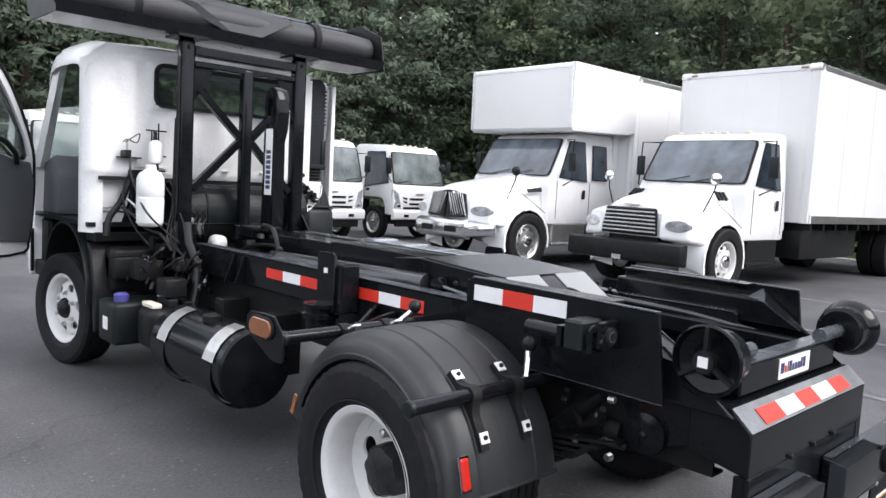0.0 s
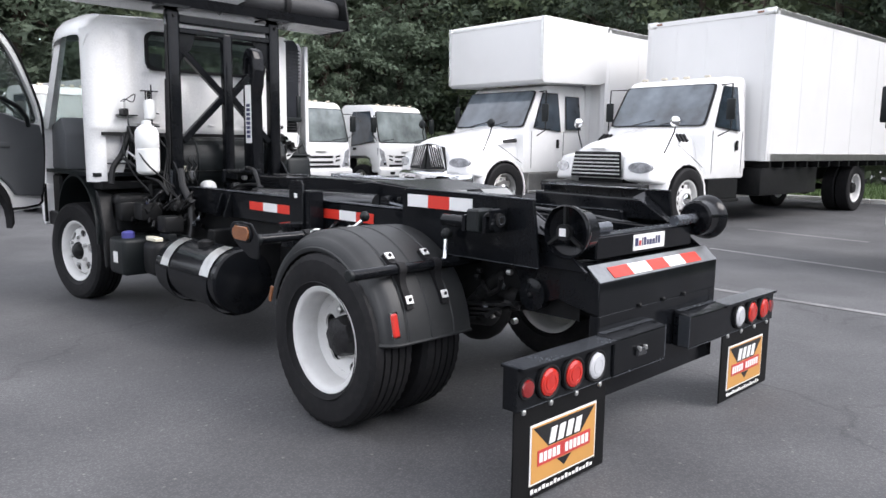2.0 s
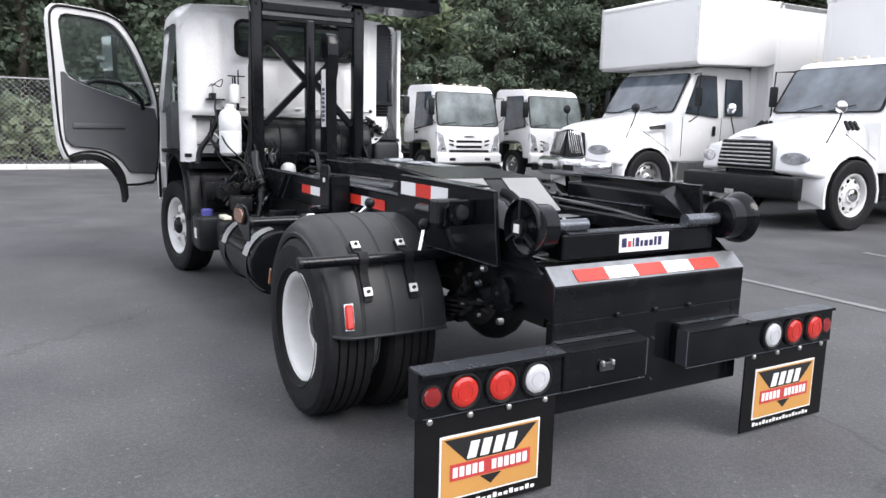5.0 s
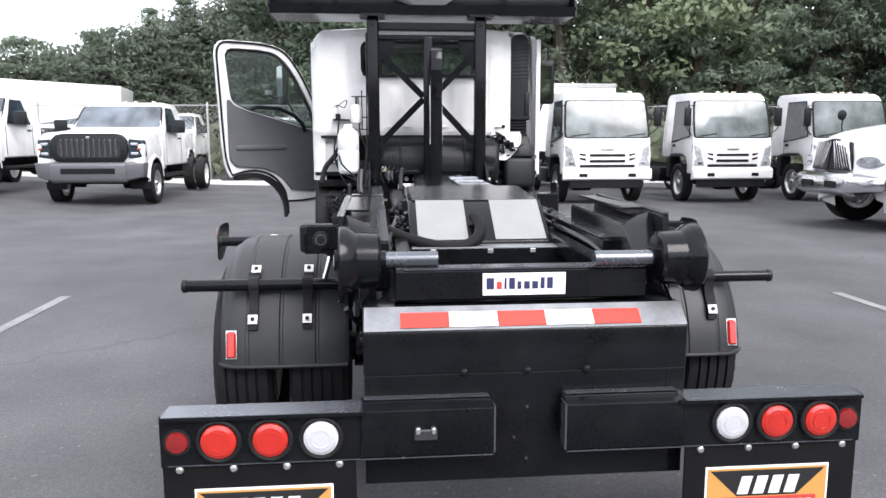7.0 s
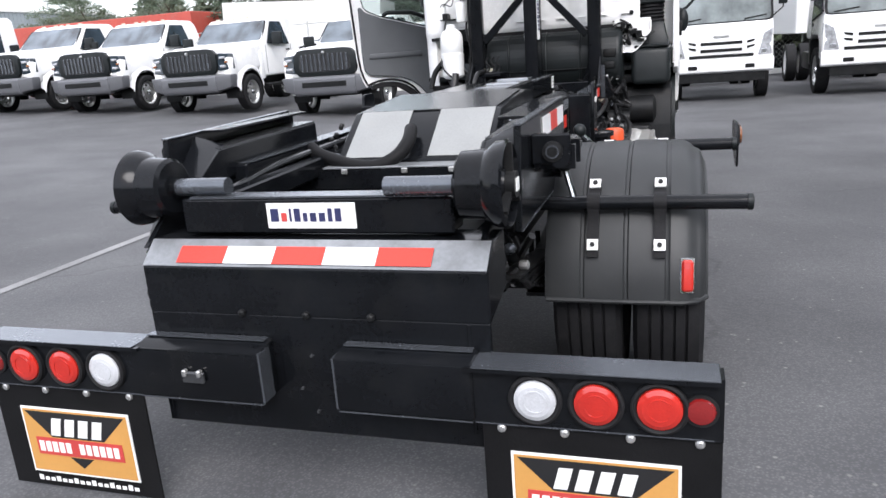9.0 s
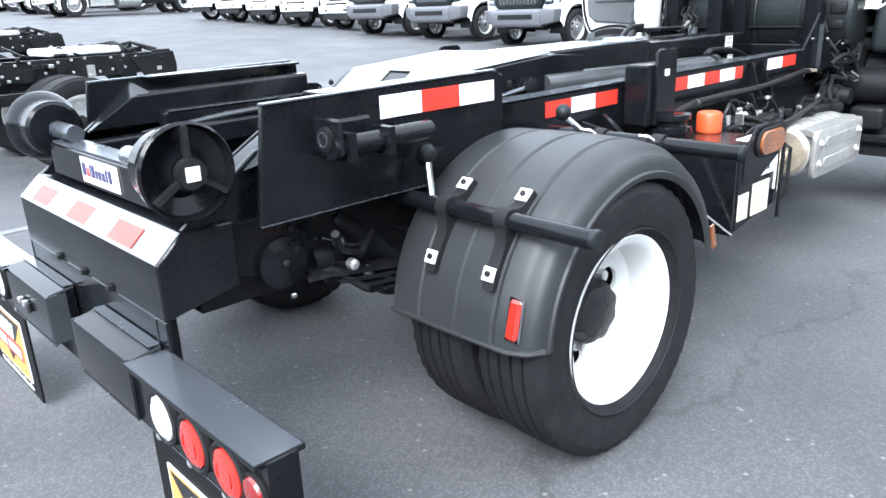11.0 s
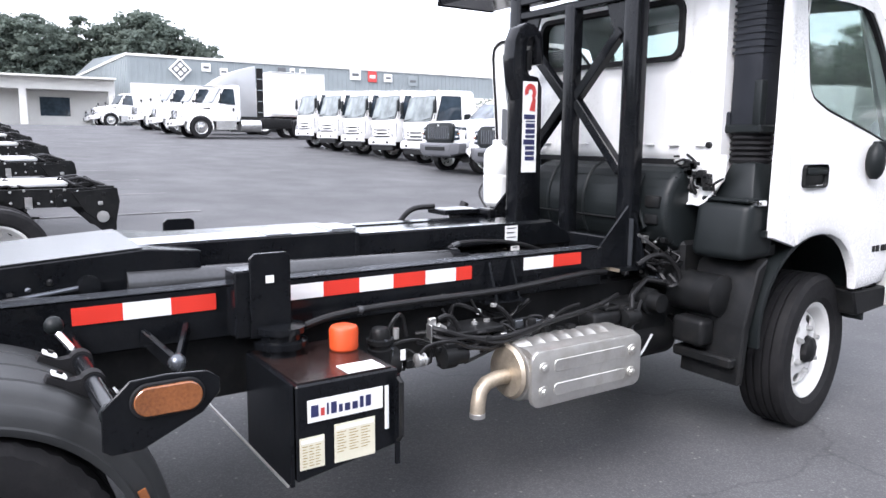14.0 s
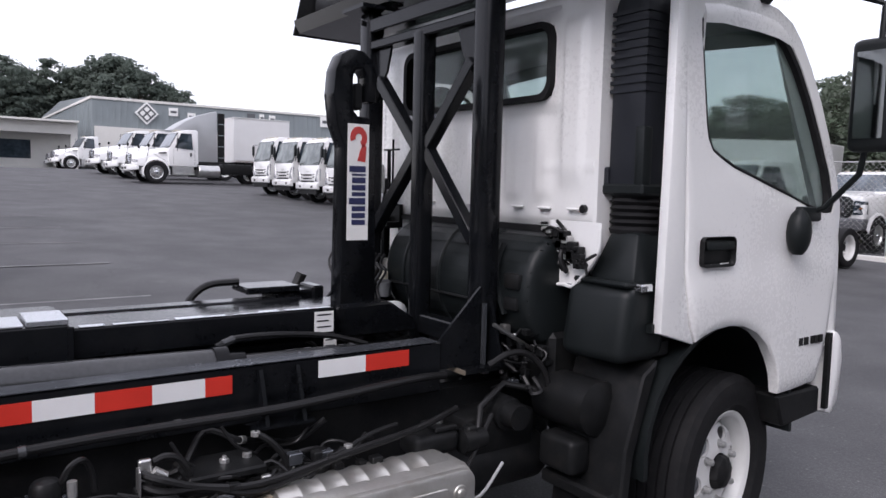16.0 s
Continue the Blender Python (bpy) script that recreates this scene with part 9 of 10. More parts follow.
def build_bare_chassis():
    """The black tail of a cab chassis with its rear wheels."""
    v = thing("bare_chassis", pose(0, 0, 0), "black bare truck chassis tail with pale tank", "truck chassis", "row of bare chassis")
    frame_rails(v, -4.8, 1.35, 0.93, 0.17)
    rear_duals(v, "rear195", 0.35, 0.405, 0.88)
    rng = random.Random(3)
    for s in (-1, 1):
        wheel(v, "front195", s * 0.88, -4.6, 0.405, s)
        B().box(s * 0.43 - 0.02, s * 0.43 + 0.02, 1.20, 1.36, 0.62, 0.95, 0.005).prism([(1.05, 0.70), (1.36, 0.70), (1.36, 0.52), (1.25, 0.50)], "x", *sorted((s * 0.44, s * 0.46))).done("tail_bracket", CHASSIS, v)
        for k in range(9):
            y = -0.9 + k * 0.25
            B().box(s * 0.44, s * 0.44 + s * 0.03, y, y + 0.06, 0.76, 0.86).done("rail_bolt_plate", STUD if k % 3 == 0 else CHASSIS, v, "", 0) if s > 0 else B().box(s * 0.44 - 0.03, s * 0.44, y, y + 0.06, 0.76, 0.86).done("rail_bolt_plate", CHASSIS, v, "", 0)
        for k in range(6):
            half = 0.7 - k * 0.09
            B().bar((s * 0.5, -half, 0.60 - 0.016 * k + 0.08), (s * 0.5, half, 0.60 - 0.016 * k + 0.08), 0.08, 0.012).done("spring_leaf", CHASSIS, v)
        B().tube([(s * 0.3, 1.3, 0.95), (s * 0.2, 1.1, 1.02), (s * 0.25, 0.8, 0.98), (s * 0.3, 0.4, 0.95)], 0.015, 6).done("air_line", HOSE, v)
    for k in range(7):
        B().box(-0.3 + 0.09 * k, -0.24 + 0.09 * k, 1.0 + 0.05 * (k % 3), 1.1 + 0.05 * (k % 3), 0.93, 0.97 + 0.05 * rng.random(), 0.006).done("valve_block", CHASSIS, v)
    bolt = B().lathe([(0, 0.013), (0.008, 0.013), (0.010, 0.008)], (0, 0, 0), "x", 6).mesh("rail_bolt", STUD, 30)
    for s in (-1, 1):
        for k in range(26):
            for z in (0.80, 0.90):
                if (k * 7 + int(z * 10)) % 4:
                    place("rail_bolt", bolt, v, Matrix.Translation((s * 0.4345, -1.6 + 0.11 * k, z + 0.01 * (k % 3))) @ (Matrix() if s > 0 else Matrix.Rotation(math.pi, 4, "Z")))
        B().prism([(0.98, 0.90), (1.38, 0.93), (1.40, 0.80), (1.36, 0.60), (1.30, 0.48), (1.24, 0.50), (1.20, 0.62), (1.10, 0.70)], "x", *sorted((s * 0.452, s * 0.468)), bev=0.003).done("tail_hanger", CHASSIS, v)
        B().lathe([(0.46, 0.012), (0.462, 0.05), (0.50, 0.055), (0.505, 0.02)] if s > 0 else [(-0.46, 0.012), (-0.462, 0.05), (-0.50, 0.055), (-0.505, 0.02)], (0, 1.24, 0.66), "x", 14).done("shackle", STUD, v)
    B().box(-0.28, 0.30, 0.35, 0.98, 0.94, 1.0, 0.02, 2).done("cover_sheet", POLY_WHITE, v, "pale plastic cover sheet")
    B().lathe([(1.34, 0.03), (1.37, 0.035), (1.375, 0.015)], (-0.3, 0, 0.86), "y", 14).done("tail_lamp", RED_LENS, v)
    B().box(-0.40, 0.40, 1.30, 1.33, 0.84, 0.92, 0.006).done("end_member", CHASSIS, v)
    for k in range(44):
        s, y, z = rng.choice((-1, 1)), rng.uniform(-1.4, 1.3), rng.choice((0.77, 0.81, 0.86, 0.93))
        w = rng.uniform(0.015, 0.055)
        B().box(s * 0.455 - 0.012, s * 0.455 + 0.02, y, y + w, z, z + w * 0.8, 0.004).done("rail_fitting", STUD if k % 3 == 0 else CHASSIS, v)
    for k in range(8):
        x, y = rng.uniform(-0.3, 0.3), rng.uniform(-0.8, 1.1)
        B().tube([(x, y, 0.93), (x + 0.05, y + 0.08, 0.99 + 0.05 * rng.random()), (x + 0.1, y + 0.2, 0.95), (x + 0.05, y + 0.3, 0.92)], 0.012, 6).done("air_line", HOSE, v)
    return v


def park(v, x, y, turn=0.0, label="", wide=1.0):
    m = pose(x, y, rise(x, y), 0, 0, turn) @ Matrix.Diagonal((wide, 1, 1, 1))
    if "placed" not in PARKED.get(v.name, ""):
        v.matrix_basis = m
        PARKED[v.name] = "placed"
        ob = v
    else:
        ob = copy_thing(v, m)
    if label:
        tagged(ob, label)
    return ob


PARKED = {}
cabover = build_cabover()
for x in (4.28, 6.95, 9.55, 1.75):
    park(cabover, x, 12.35, wide=0.93)
side_cabover = park(cabover, 6.60, -1.34, -92, "white cabover truck with a thin green front stripe", 0.93)
B().box(-0.99, 0.99, -0.872, -0.80, 0.750, 0.772, 0.004).done("front_stripe", STRIPE_GREEN, side_cabover, "thin green stripe")
for x in (-17.0, -19.2, -21.4, -23.6, -25.8):
    park(cabover, x, 13.0, wide=0.93)
pickup = build_pickup_chassis()
for x in (-5.9, -9.15, -11.95, -14.5):
    park(pickup, x, 12.3)
for x in (-4.0, -7.3, -10.4):
    park(pickup, x, 21.0)
van = build_medium("van")
park(van, 8.05, 4.0, -93.3)
attic = build_medium("attic")
park(attic, 7.45, 7.35, -91.5, "white moving truck with chrome bumper and attic box")
daycab = build_medium("daycab")
park(daycab, -34.0, 10.0)
park(daycab, -43.2, 10.0, 4)
park(daycab, -58.5, 10.0, 6)
park(daycab, -66.0, 10.5, 6)
sleeper = build_medium("sleeper")
park(sleeper, -38.2, 10.0)


def build_short_box():
    v = thing("short_box_truck", pose(-42.0, 16.35, rise(-42, 16)), "white short box truck behind the tractors", "box truck")
    box_body(v, 0.0, 3.55, 0.95, 3.62)
    frame_rails(v, -0.2, 3.6, 0.80, 0.2)
    rear_duals(v, "rear22", 2.4, 0.50, 0.98)
    for s in (-1, 1):
        wheel(v, "front22", s * 0.95, 0.35, 0.50, s)


build_short_box()
bare = build_bare_chassis()
for k in range(6):
    park(bare, -5.17 - 3.0 * k, 0.0, 0.0 + 2 * (k % 2))


def build_trailer():
    v = thing("white_trailer", pose(-9.1, 23.43, rise(-9.1, 23) - 0.02, 0, 3.2, 9), "long white box trailer behind the parked trucks", "trailer")
    b = B().box(-5.75, 0, -1.25, 1.25, 1.05, 2.86, 0.015).done("trailer_box", WHITE_BOX, v, "ribbed white trailer side")
    for k in range(9):
        B().box(-5.5 + k * 0.61, -5.46 + k * 0.61, -1.262, -1.25, 1.2, 2.76).done("side_rib", WHITE_BOX, b, "", 0)
    for s in (-1, 1):
        wheel(v, "rear22", -1.6, s * 0.95, 0.5, s)
        wheel(v, "rear22", -4.8, s * 0.95, 0.5, s)
    B().box(-5.65, -0.1, -1.26, -1.2, 1.0, 1.1).done("lower_rail", ALU, b)


build_trailer()


def build_red_trailer():
    v = thing("red_trailer", pose(-17.6, 25.2, rise(-17.6, 25.2)), "faded red box trailer beside the white trailer", "trailer")
    b = B().box(-9.5, 0, -1.25, 1.25, 1.0, 2.82, 0.02).done("trailer_box", RED_PAINT, v, "faded red trailer side")
    for k in range(12):
        B().box(-9.2 + k * 0.78, -9.15 + k * 0.78, -1.263, -1.25, 1.1, 2.62).done("side_rib", RED_PAINT, b, "", 0)
    for s in (-1, 1):
        for x in (-1.4, -7.8):
            wheel(v, "rear22", x, s * 0.95, 0.5, s)
    B().box(-9.4, -0.1, -0.5, 0.5, 0.75, 1.0, 0.01).done("under_frame", CHASSIS, v)


build_red_trailer()


def build_pole():
    x, y = -31.7, 40.0
    z = rise(x, y)
    p = thing("utility_pole", pose(x, y, z), "wooden utility pole with a crossarm beyond the lot", "pole")
    B().cyl((0, 0, 0), (0, 0, 4.7), 0.13, 0.09, 10).done("pole", BARK, p)
    B().box(-0.9, 0.9, -0.06, 0.06, 4.1, 4.22, 0.01).done("crossarm", BARK, p)
    for q in (-0.75, -0.3, 0.3, 0.75):
        B().lathe([(4.22, 0.04), (4.3, 0.05), (4.36, 0.02)], (q, 0, 0), "z", 8).done("insulator", GREY_TRIM, p)


build_pole()


def build_small_box():
    v = thing("small_box_truck", pose(4.85, 18.0, 0, 0, 0, 6), "small white box truck behind the cabover row", "box truck")
    b = B().box(-1.3, 1.3, -1.0, 4.0, 1.0, 2.85, 0.02).done("cargo_box", WHITE_BOX, v, "smooth white cargo box")
    B().box(-1.31, 1.31, -1.01, -0.95, 2.75, 2.86, 0.01).done("upper_rail", ALU, b)
    frame_rails(v, -1.0, 4.0, 0.95, 0.2)
    rear_duals(v, "rear195", 2.6, 0.405, 0.9)
    for s in (-1, 1):
        wheel(v, "front195", s * 0.88, -0.4, 0.405, s)


build_small_box()


def build_building():
    x, y0, y1, zt = -66.0, 13.0, 78.0, 8.45
    z0 = rise(-60, 0)
    h = thing("metal_building", pose(0, 0, 0), "long grey metal-clad dealership building with small signs", "building")
    wall = B().box(x - 34, x, y0, y1, z0 - 0.3, zt).done("wall", METAL_WALL, h, "grey ribbed metal cladding", 0)
    for k in range(130):
        y = y0 + 0.25 + k * 0.5
        B().box(x, x + 0.05, y, y + 0.09, z0, zt - 0.25).done("cladding_rib", METAL_WALL, wall, "", 0)
    for k in range(30):
        xx = x - 0.5 - k * 0.8
        B().box(xx, xx + 0.1, y0 - 0.05, y0, z0, zt - 0.25).done("cladding_rib", METAL_WALL, wall, "", 0)
    B().box(x - 34.2, x + 0.12, y0 - 0.12, y1, zt - 0.22, zt, 0.02).done("eaves_trim", STUCCO, h, "white eaves trim")
    B().prism([(x - 34, zt), (x, zt), (x - 17, zt + 0.9)], "y", y0, y1).done("roof", METAL_WALL, h, "low metal roof", 0)
    B().box(x, x + 0.3, y0 + 0.2, y1, z0, 5.95).done("lower_wall", STUCCO, h, "white lower wall band")
    # signs on the wall
    def sign(y, z, w, hh, mt, word):
        s = B().box(x + 0.06, x + 0.16, y - w / 2, y + w / 2, z - hh / 2, z + hh / 2, 0.02).done("wall_sign", mt, h, word)
        B().box(x + 0.165, x + 0.18, y - w * 0.32, y + w * 0.32, z - hh * 0.14, z + hh * 0.14).done("sign_bar", GREY_TRIM if mt is not INK_RED else LABEL, s, "", 0)
    c = (17.4, 7.3)
    B().prism([(c[0] - 1.0, c[1]), (c[0], c[1] - 1.0), (c[0] + 1.0, c[1]), (c[0], c[1] + 1.0)], "x", x + 0.06, x + 0.25).done("diamond_sign", LABEL, h, "white diamond sign with dark centre")
    B().prism([(c[0] - 0.8, c[1]), (c[0], c[1] - 0.8), (c[0] + 0.8, c[1]), (c[0], c[1] + 0.8)], "x", x + 0.255, x + 0.27).done("sign_field", GREY_TRIM, h, "dark sign field", 0)
    B().prism([(c[0] - 0.6, c[1]), (c[0], c[1] - 0.6), (c[0] + 0.6, c[1]), (c[0], c[1] + 0.6)], "x", x + 0.275, x + 0.29).done("sign_field", LABEL, h, "", 0)
    for y, z, w, hh, mt, word in ((19.7, 7.6, 1.0, 0.9, LABEL, "white wall sign"), (21.3, 7.3, 0.9, 0.8, LABEL, "white wall sign"),
                                  (26.9, 7.6, 0.95, 1.0, GREY_TRIM, "dark wall sign"), (27.95, 7.65, 0.6, 0.9, LABEL, "white wall sign"),
                                  (29.0, 7.6, 0.8, 0.95, LABEL, "white wall sign"), (34.7, 7.75, 1.5, 1.3, LABEL, "white wall sign"),
                                  (36.65, 7.65, 1.25, 1.35, INK_RED, "red wall sign"), (38.5, 7.6, 1.2, 1.0, LABEL, "white wall sign"),
                                  (41.5, 7.4, 1.4, 1.2, METAL_WALL, "grey wall sign")):
        sign(y, z, w * 0.8, hh * 0.8, mt, word)
    for a, c2 in (((c[0] - 0.38, c[1] - 0.38), (c[0] + 0.38, c[1] + 0.38)), ((c[0] - 0.38, c[1] + 0.38), (c[0] + 0.38, c[1] - 0.38))):
        B().bar((x + 0.295, *a), (x + 0.295, *c2), 0.14, 0.01, (1, 0, 0)).done("sign_stroke", GREY_TRIM, h, "", 0)
    # low white building
    lb = thing("workshop_building", pose(0, 0, 0), "low white workshop building with open dark bays", "building")
    b = B()
    xf, ya, yb = -63.0, -16.0, 11.5
    b.box(xf - 12, xf - 0.4, ya, yb, 5.0, 5.9).box(xf - 12, xf - 11.6, ya, yb, z0, 5.0)
    b.done("upper_wall", STUCCO, lb, "white parapet wall", 0)
    for y in (-16.0, -9.0, -2.0, 4.6, 11.0):
        B().box(xf - 0.9, xf - 0.4, y, y + 0.5, z0 - 0.1, 5.0).done("pillar", STUCCO, lb)
    for y in (-8.5, -1.5, 5.2):
        B().box(xf - 3.0, xf - 2.8, y, y + 6.4, z0, 5.0).done("bay_wall", STUCCO, lb, "white bay wall in shade")
        B().box(xf - 2.79, xf - 2.75, y + 1.0, y + 3.2, z0 + 0.9, z0 + 2.4).done("bay_window", DARK_GLASS, lb)
    B().box(xf - 12, xf + 0.5, ya, yb, 5.9, 6.05).done("roof", STUCCO, lb, "white flat roof")


build_building()

# ---- trees and fence ----


def soft_leaves(me, out):
    """Leaves of one clump share the clump's rounding."""
    n = out + 0.0
    n /= np.linalg.norm(n, axis=1)[:, None]
    for p in me.polygons:
        p.use_smooth = True
    me.normals_split_custom_set_from_vertices(np.repeat(n, 4, 0).tolist())


def crown_mesh(name, material, seed, height, width, base, clumps, leaves, size, pine=False):
    rng = np.random.default_rng(seed)
    centres, radii = [], []
    while len(centres) < clumps:
        u = rng.random()
        z = base + (height - base) * u
        if pine:
            env = width * (1.0 - u) ** 0.75 * (0.75 + 0.5 * rng.random())
        else:
            env = width * math.sin(math.pi * min(1, 0.12 + u * 0.86)) ** 0.6
        a, r = rng.random() * 2 * math.pi, env * rng.random() ** 0.45
        centres.append((r * math.cos(a), r * math.sin(a), z))
        radii.append((0.34 + 0.36 * rng.random()) * (0.8 if pine else 1.0) * width / 2.4)
    centres, radii = np.array(centres), np.array(radii)
    pick = rng.integers(0, clumps, leaves)
    d = rng.normal(size=(leaves, 3))
    d /= np.linalg.norm(d, axis=1)[:, None]
    pos = centres[pick] + d * (radii[pick] * rng.random(leaves) ** 0.35)[:, None] * np.array([1, 1, 0.62])
    nrm = d + rng.normal(size=(leaves, 3)) * 0.55 + np.array([0, 0, 0.35])
    nrm /= np.linalg.norm(nrm, axis=1)[:, None]
    t = np.cross(nrm, rng.normal(size=(leaves, 3)))
    t /= np.linalg.norm(t, axis=1)[:, None]
    s = np.cross(nrm, t)
    L = (size * (0.6 + 0.8 * rng.random(leaves)))[:, None]
    wd = L * (0.36 if pine else 0.5)
    v = np.stack([pos - t * L * 0.5, pos + s * wd * 0.5 - nrm * L * 0.08, pos + t * L * 0.5, pos - s * wd * 0.5 - nrm * L * 0.08], 1).reshape(-1, 3)
    f = np.arange(leaves * 4).reshape(-1, 4)[:, ::-1]
    me = bpy.data.meshes.new(name)
    me.from_pydata(v.tolist(), [], f.tolist())
    me.materials.append(material)
    soft_leaves(me, d + np.array([0, 0, 0.5]))
    return me


def trunk_mesh(height, r, seed):
    rng = random.Random(seed)
    b = B()
    pts = [(0.12 * rng.uniform(-1, 1) * k, 0.12 * rng.uniform(-1, 1) * k, height * 0.85 * k / 5) for k in range(6)]
    b.tube(pts, r, 8, r * 0.3)
    for k in range(8):
        z = height * (0.3 + 0.06 * k)
        a = rng.random() * 6.28
        d = Vector((math.cos(a), math.sin(a), 0.45))
        p = Vector((0, 0, z))
        b.tube([p, p + d * height * 0.09, p + d * height * 0.17 + Vector((0, 0, 0.2))], r * 0.32, 6, r * 0.1)
    return b.mesh("trunk", BARK)


KINDS = []
for k, (mt, pine, hgt, wid, base) in enumerate(((LEAF_DARK, False, 12, 3.4, 2.0), (LEAF, False, 11, 3.2, 1.4), (NEEDLE, True, 14, 2.9, 2.5), (LEAF_DARK, False, 13, 3.0, 1.2), (NEEDLE, True, 12, 2.5, 1.5), (LEAF, False, 9, 3.0, 0.8))):
    KINDS.append((crown_mesh("crown", mt, 20 + k, hgt, wid, base, 230, 13000, 0.205, pine), trunk_mesh(hgt, 0.2, 40 + k), hgt, pine))


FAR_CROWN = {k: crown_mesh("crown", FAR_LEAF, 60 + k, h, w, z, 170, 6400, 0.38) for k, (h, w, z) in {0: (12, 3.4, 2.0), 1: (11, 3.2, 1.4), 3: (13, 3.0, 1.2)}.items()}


def tree(x, y, height, kind, turn, group, z=None, far=False, wide=1.15):
    crown, trunk, hgt, pine = KINDS[kind]
    s = height / hgt
    t = thing("pine_tree" if pine else "broadleaf_tree", Matrix.Translation((x, y, rise(x, y) if z is None else z)) @ Matrix.Rotation(turn, 4, "Z") @ Matrix.Diagonal((s * wide, s * wide, s, 1)),
              "tall dark green pine with uneven crown" if pine else "dense dark green broadleaf tree", "tree", group)
    place("trunk", trunk, t)
    place("crown", FAR_CROWN[kind] if far else crown, t)


def tree_height(x):
    return max(3.9, 6.2 + 0.25 * (x + 8)) if x < -8 else min(15.5, 6.2 + 1.0 * (x + 8))


rng = random.Random(21)
x = -26.0
while x < 34:
    h = tree_height(x)
    for row, (dy, k) in enumerate(((0, 0.97), (3.4, 1.04)) if x < -6 else ((0, 1.0),)):
        tree(x + rng.uniform(-0.7, 0.7) + row * 1.3, 26.5 + dy + rng.uniform(-0.8, 0.8), h * k * rng.uniform(0.9, 1.08), rng.choice((0, 1, 2, 3, 4, 2, 4) if x > -6 else (2, 4, 2, 0, 3, 4)), rng.random() * 6.28, "tree line behind the lot", wide=1.15 if h > 9 else 1.7)
    x += 2.1 if h < 9 else 2.5
y = 25.0
while y > -14:
    for dx in (0,):
        far = y < 3
        tree(27.5 + dx + rng.uniform(-0.8, 0.8), y + rng.uniform(-0.6, 0.6), rng.uniform(12.5, 16), rng.choice((0, 1, 3)) if far else rng.choice((0, 1, 2, 3)), rng.random() * 6.28, "tree line behind the lot", far=far)
    y -= 3.0
y = -22.0
while y < 66:
    h = (15.0 if y < 26 else max(8.5, 15.0 - 0.38 * (y - 26))) + 0.6 * math.sin(y * 0.31) + 0.4 * math.sin(y * 0.83)
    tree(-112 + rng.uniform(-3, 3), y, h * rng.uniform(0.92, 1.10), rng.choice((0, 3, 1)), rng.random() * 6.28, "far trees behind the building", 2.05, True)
    y += 1.9


def leaf_wall(name, x0, y0, x1, y1, hfun, n, seed, size=0.55, face=(0, -0.9, 0.5), material=None):
    """Dense undergrowth and far woods that close the gaps between the trunks; two more stand out of view."""
    r = np.random.default_rng(seed)
    u, w = r.random(n), r.random(n)
    px, py = x0 + (x1 - x0) * u, y0 + (y1 - y0) * u
    hh = np.array([hfun(a, b) for a, b in zip(px, py)])
    pos = np.stack([px + r.normal(size=n) * 0.5, py + r.normal(size=n) * 0.5, hh * w ** 0.9], 1)
    nrm = r.normal(size=(n, 3)) * 0.7 + np.array(face)
    nrm /= np.linalg.norm(nrm, axis=1)[:, None]
    t = np.cross(nrm, r.normal(size=(n, 3)))
    t /= np.linalg.norm(t, axis=1)[:, None]
    s = np.cross(nrm, t)
    L = (size * (0.6 + 0.8 * r.random(n)))[:, None]
    v = np.stack([pos - t * L * 0.5, pos + s * L * 0.3, pos + t * L * 0.5, pos - s * L * 0.3], 1).reshape(-1, 3)
    me = bpy.data.meshes.new(name)
    me.from_pydata(v.tolist(), [], np.arange(n * 4).reshape(-1, 4)[:, ::-1].tolist())
    me.materials.append(material or LEAF)
    soft_leaves(me, np.array(face) + r.normal(size=(n, 3)) * 0.3)
    tagged(new(name, me), "dense dark woods and undergrowth behind the lot", "woods", kind="stuff")


leaf_wall("woods", -28, 31.5, 34, 31.5, lambda a, b: tree_height(a) * 0.92, 30000, 5, 0.48)
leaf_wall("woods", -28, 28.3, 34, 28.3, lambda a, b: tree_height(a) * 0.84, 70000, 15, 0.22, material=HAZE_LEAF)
leaf_wall("woods", 33.5, 32, 33.5, -16, lambda a, b: 13.0, 34000, 6, 0.4, (-0.9, -0.2, 0.5))
leaf_wall("woods", 29.3, 30, 29.3, -16, lambda a, b: 11.5, 34000, 16, 0.3, (-0.9, -0.2, 0.5))
leaf_wall("woods", -32, 34.5, 38, 34.5, lambda a, b: tree_height(a) * 0.97, 12000, 31, 1.0)
leaf_wall("woods", 36, 36, 36, -18, lambda a, b: 13.0, 8000, 32, 1.0, (-0.9, -0.2, 0.5))
# two unseen walls added behind the camera to darken the reflected horizon
leaf_wall("woods", -60, -46, 60, -46, lambda a, b: 9.0, 14000, 8, 1.3)
leaf_wall("woods", 52, -46, 40, -16, lambda a, b: 10.0, 8000, 9, 1.1)
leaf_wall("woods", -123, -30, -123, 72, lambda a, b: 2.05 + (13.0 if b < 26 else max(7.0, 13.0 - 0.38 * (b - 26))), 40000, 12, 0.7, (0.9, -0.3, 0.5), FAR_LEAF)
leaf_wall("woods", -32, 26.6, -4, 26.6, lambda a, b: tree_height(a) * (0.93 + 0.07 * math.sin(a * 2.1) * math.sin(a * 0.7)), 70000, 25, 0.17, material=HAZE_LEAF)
leaf_wall("hedge", -28, 24.2, 30, 24.2, lambda a, b: 1.9, 9000, 7, 0.35)


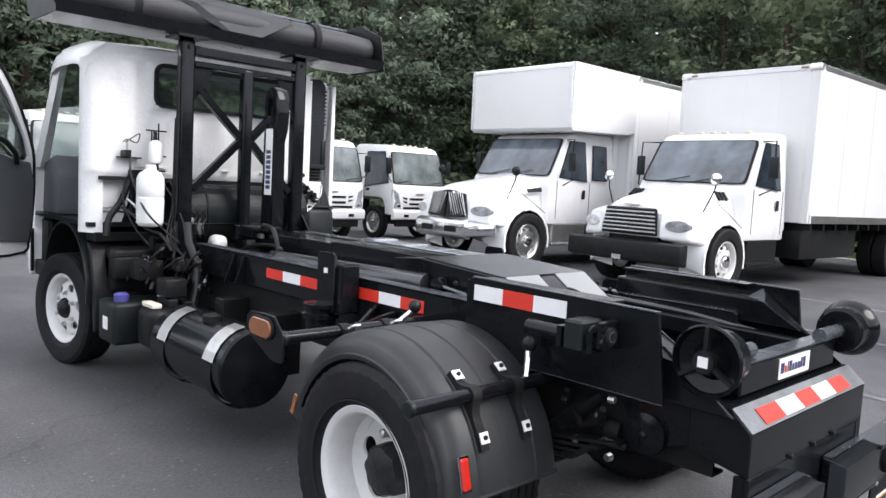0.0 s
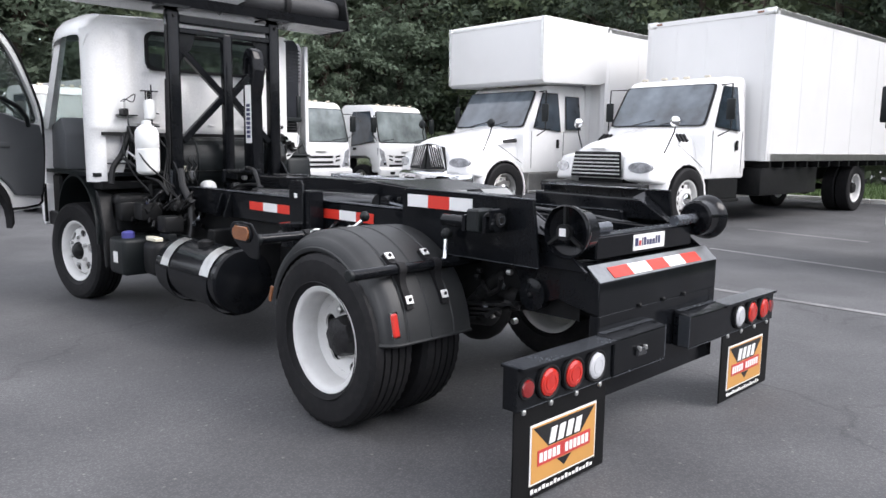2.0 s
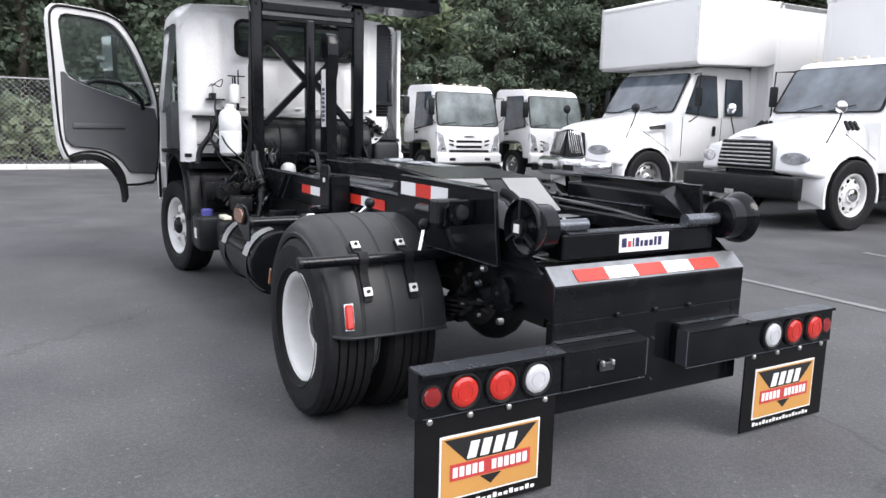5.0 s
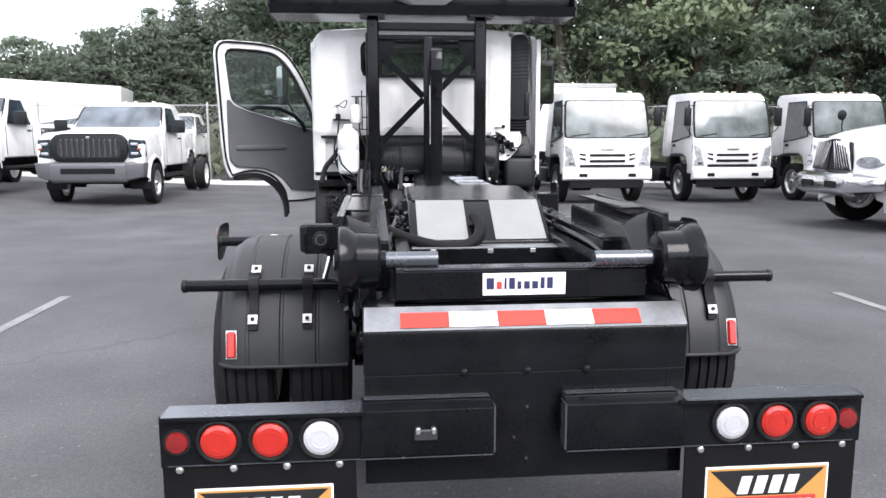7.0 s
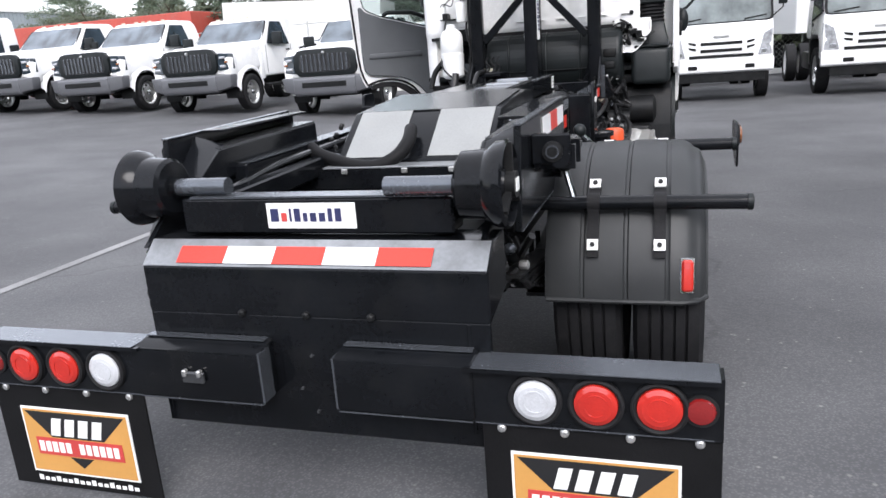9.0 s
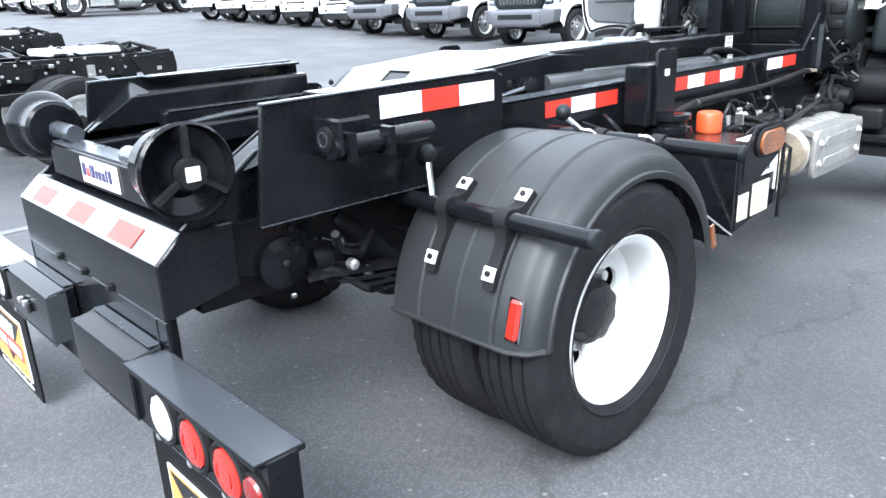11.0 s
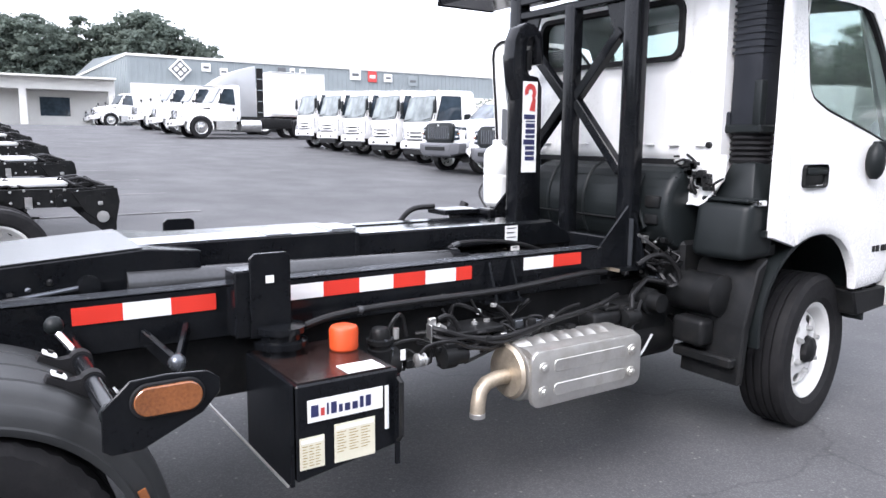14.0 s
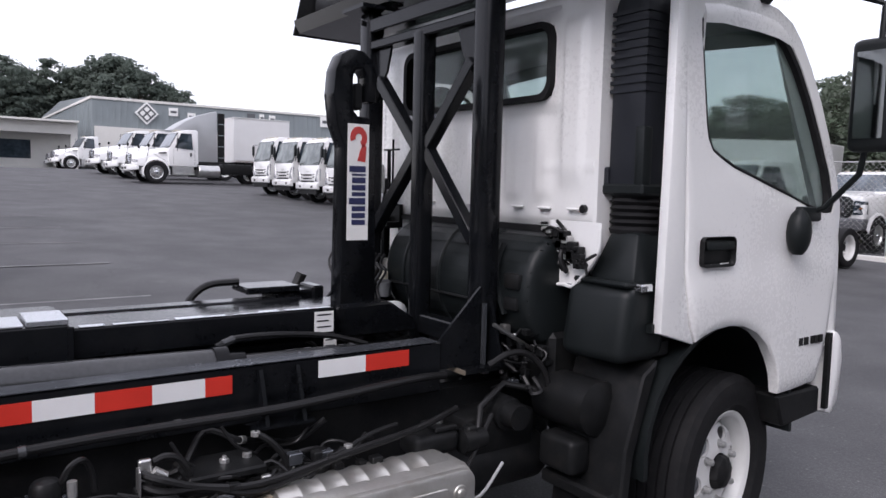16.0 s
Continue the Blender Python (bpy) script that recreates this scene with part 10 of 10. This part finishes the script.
def build_fence():
    f = thing("chain_link_fence", pose(0, 0, 0), "tall grey chain-link fence behind the parked trucks", "fence")
    y, x0, x1, h = 19.4, -15.0, 16.0, 2.35
    x = x0
    while x <= x1:
        B().cyl((x, y, -0.02), (x, y, h + 0.1), 0.03, seg=8).done("fence_post", STUD, f)
        x += 2.4
    for z in (0.1, h):
        B().cyl((x0, y, z), (x1, y, z), 0.018, seg=6).done("fence_rail", STUD, f)
    b = B()
    step, t = 0.14, 0.004
    n = int((x1 - x0 + h) / step)
    for k in range(n):
        for sg in (1, -1):
            a = x0 - (h if sg > 0 else 0) + k * step
            p, q = (a, 0.08), (a + sg * h, h)
            if min(p[0], q[0]) < x0 or max(p[0], q[0]) > x1:
                continue
            b._faces([(p[0] - t, y, p[1]), (p[0] + t, y, p[1]), (q[0] + t, y, q[1]), (q[0] - t, y, q[1])], [(0, 1, 2, 3)])
    m = b.done("wire_mesh", STUD, f, "diagonal wire mesh", 0)
    tagged(m, kind="stuff")


build_fence()

kb = B()
for k in range(31):
    x = -15 + k
    kb.box(x + 0.005, x + 0.995, 18.9, 19.05, rise(x, 19) - 0.1, rise(x + 0.5, 19) + 0.12, 0.015)
tagged(kb.done("kerb", STUCCO), "pale concrete kerb along the fence", "kerb", kind="structure")

# grass verge with its kerb beyond the parked moving trucks
vb = B()
for k in range(40):
    vb.box(17.45, 17.6, -15 + k * 1.0 + 0.005, -14 + k * 1.0 - 0.005, -0.1, 0.11, 0.015)
tagged(vb.done("kerb", STUCCO), "pale concrete kerb along the grass verge", "kerb", kind="structure")
r = np.random.default_rng(77)
n = 26000
px, py = 17.6 + 9.0 * r.random(n) ** 1.4, -15 + 40 * r.random(n)
hb, ang = 0.07 + 0.10 * r.random(n), r.random(n) * 6.283
lean = np.stack([np.cos(ang), np.sin(ang), 0 * ang], 1)
base = np.stack([px, py, 0.09 + 0 * px], 1)
side = np.stack([-lean[:, 1], lean[:, 0], 0 * ang], 1) * 0.018
tip = base + lean * 0.04 + np.stack([0 * hb, 0 * hb, hb], 1)
me = bpy.data.meshes.new("verge_grass")
me.from_pydata(np.stack([base - side, base + side, tip], 1).reshape(-1, 3).tolist(), [], np.arange(n * 3).reshape(-1, 3).tolist())
me.materials.append(GRASS)
tagged(new("verge_grass", me), "short green grass blades on the verge", "grass", kind="stuff")
tagged(B().box(17.6, 27.0, -15, 25, -0.1, 0.095).done("verge", GRASS, None, "", 0), "green grass verge along the tree line", "verge", kind="structure")
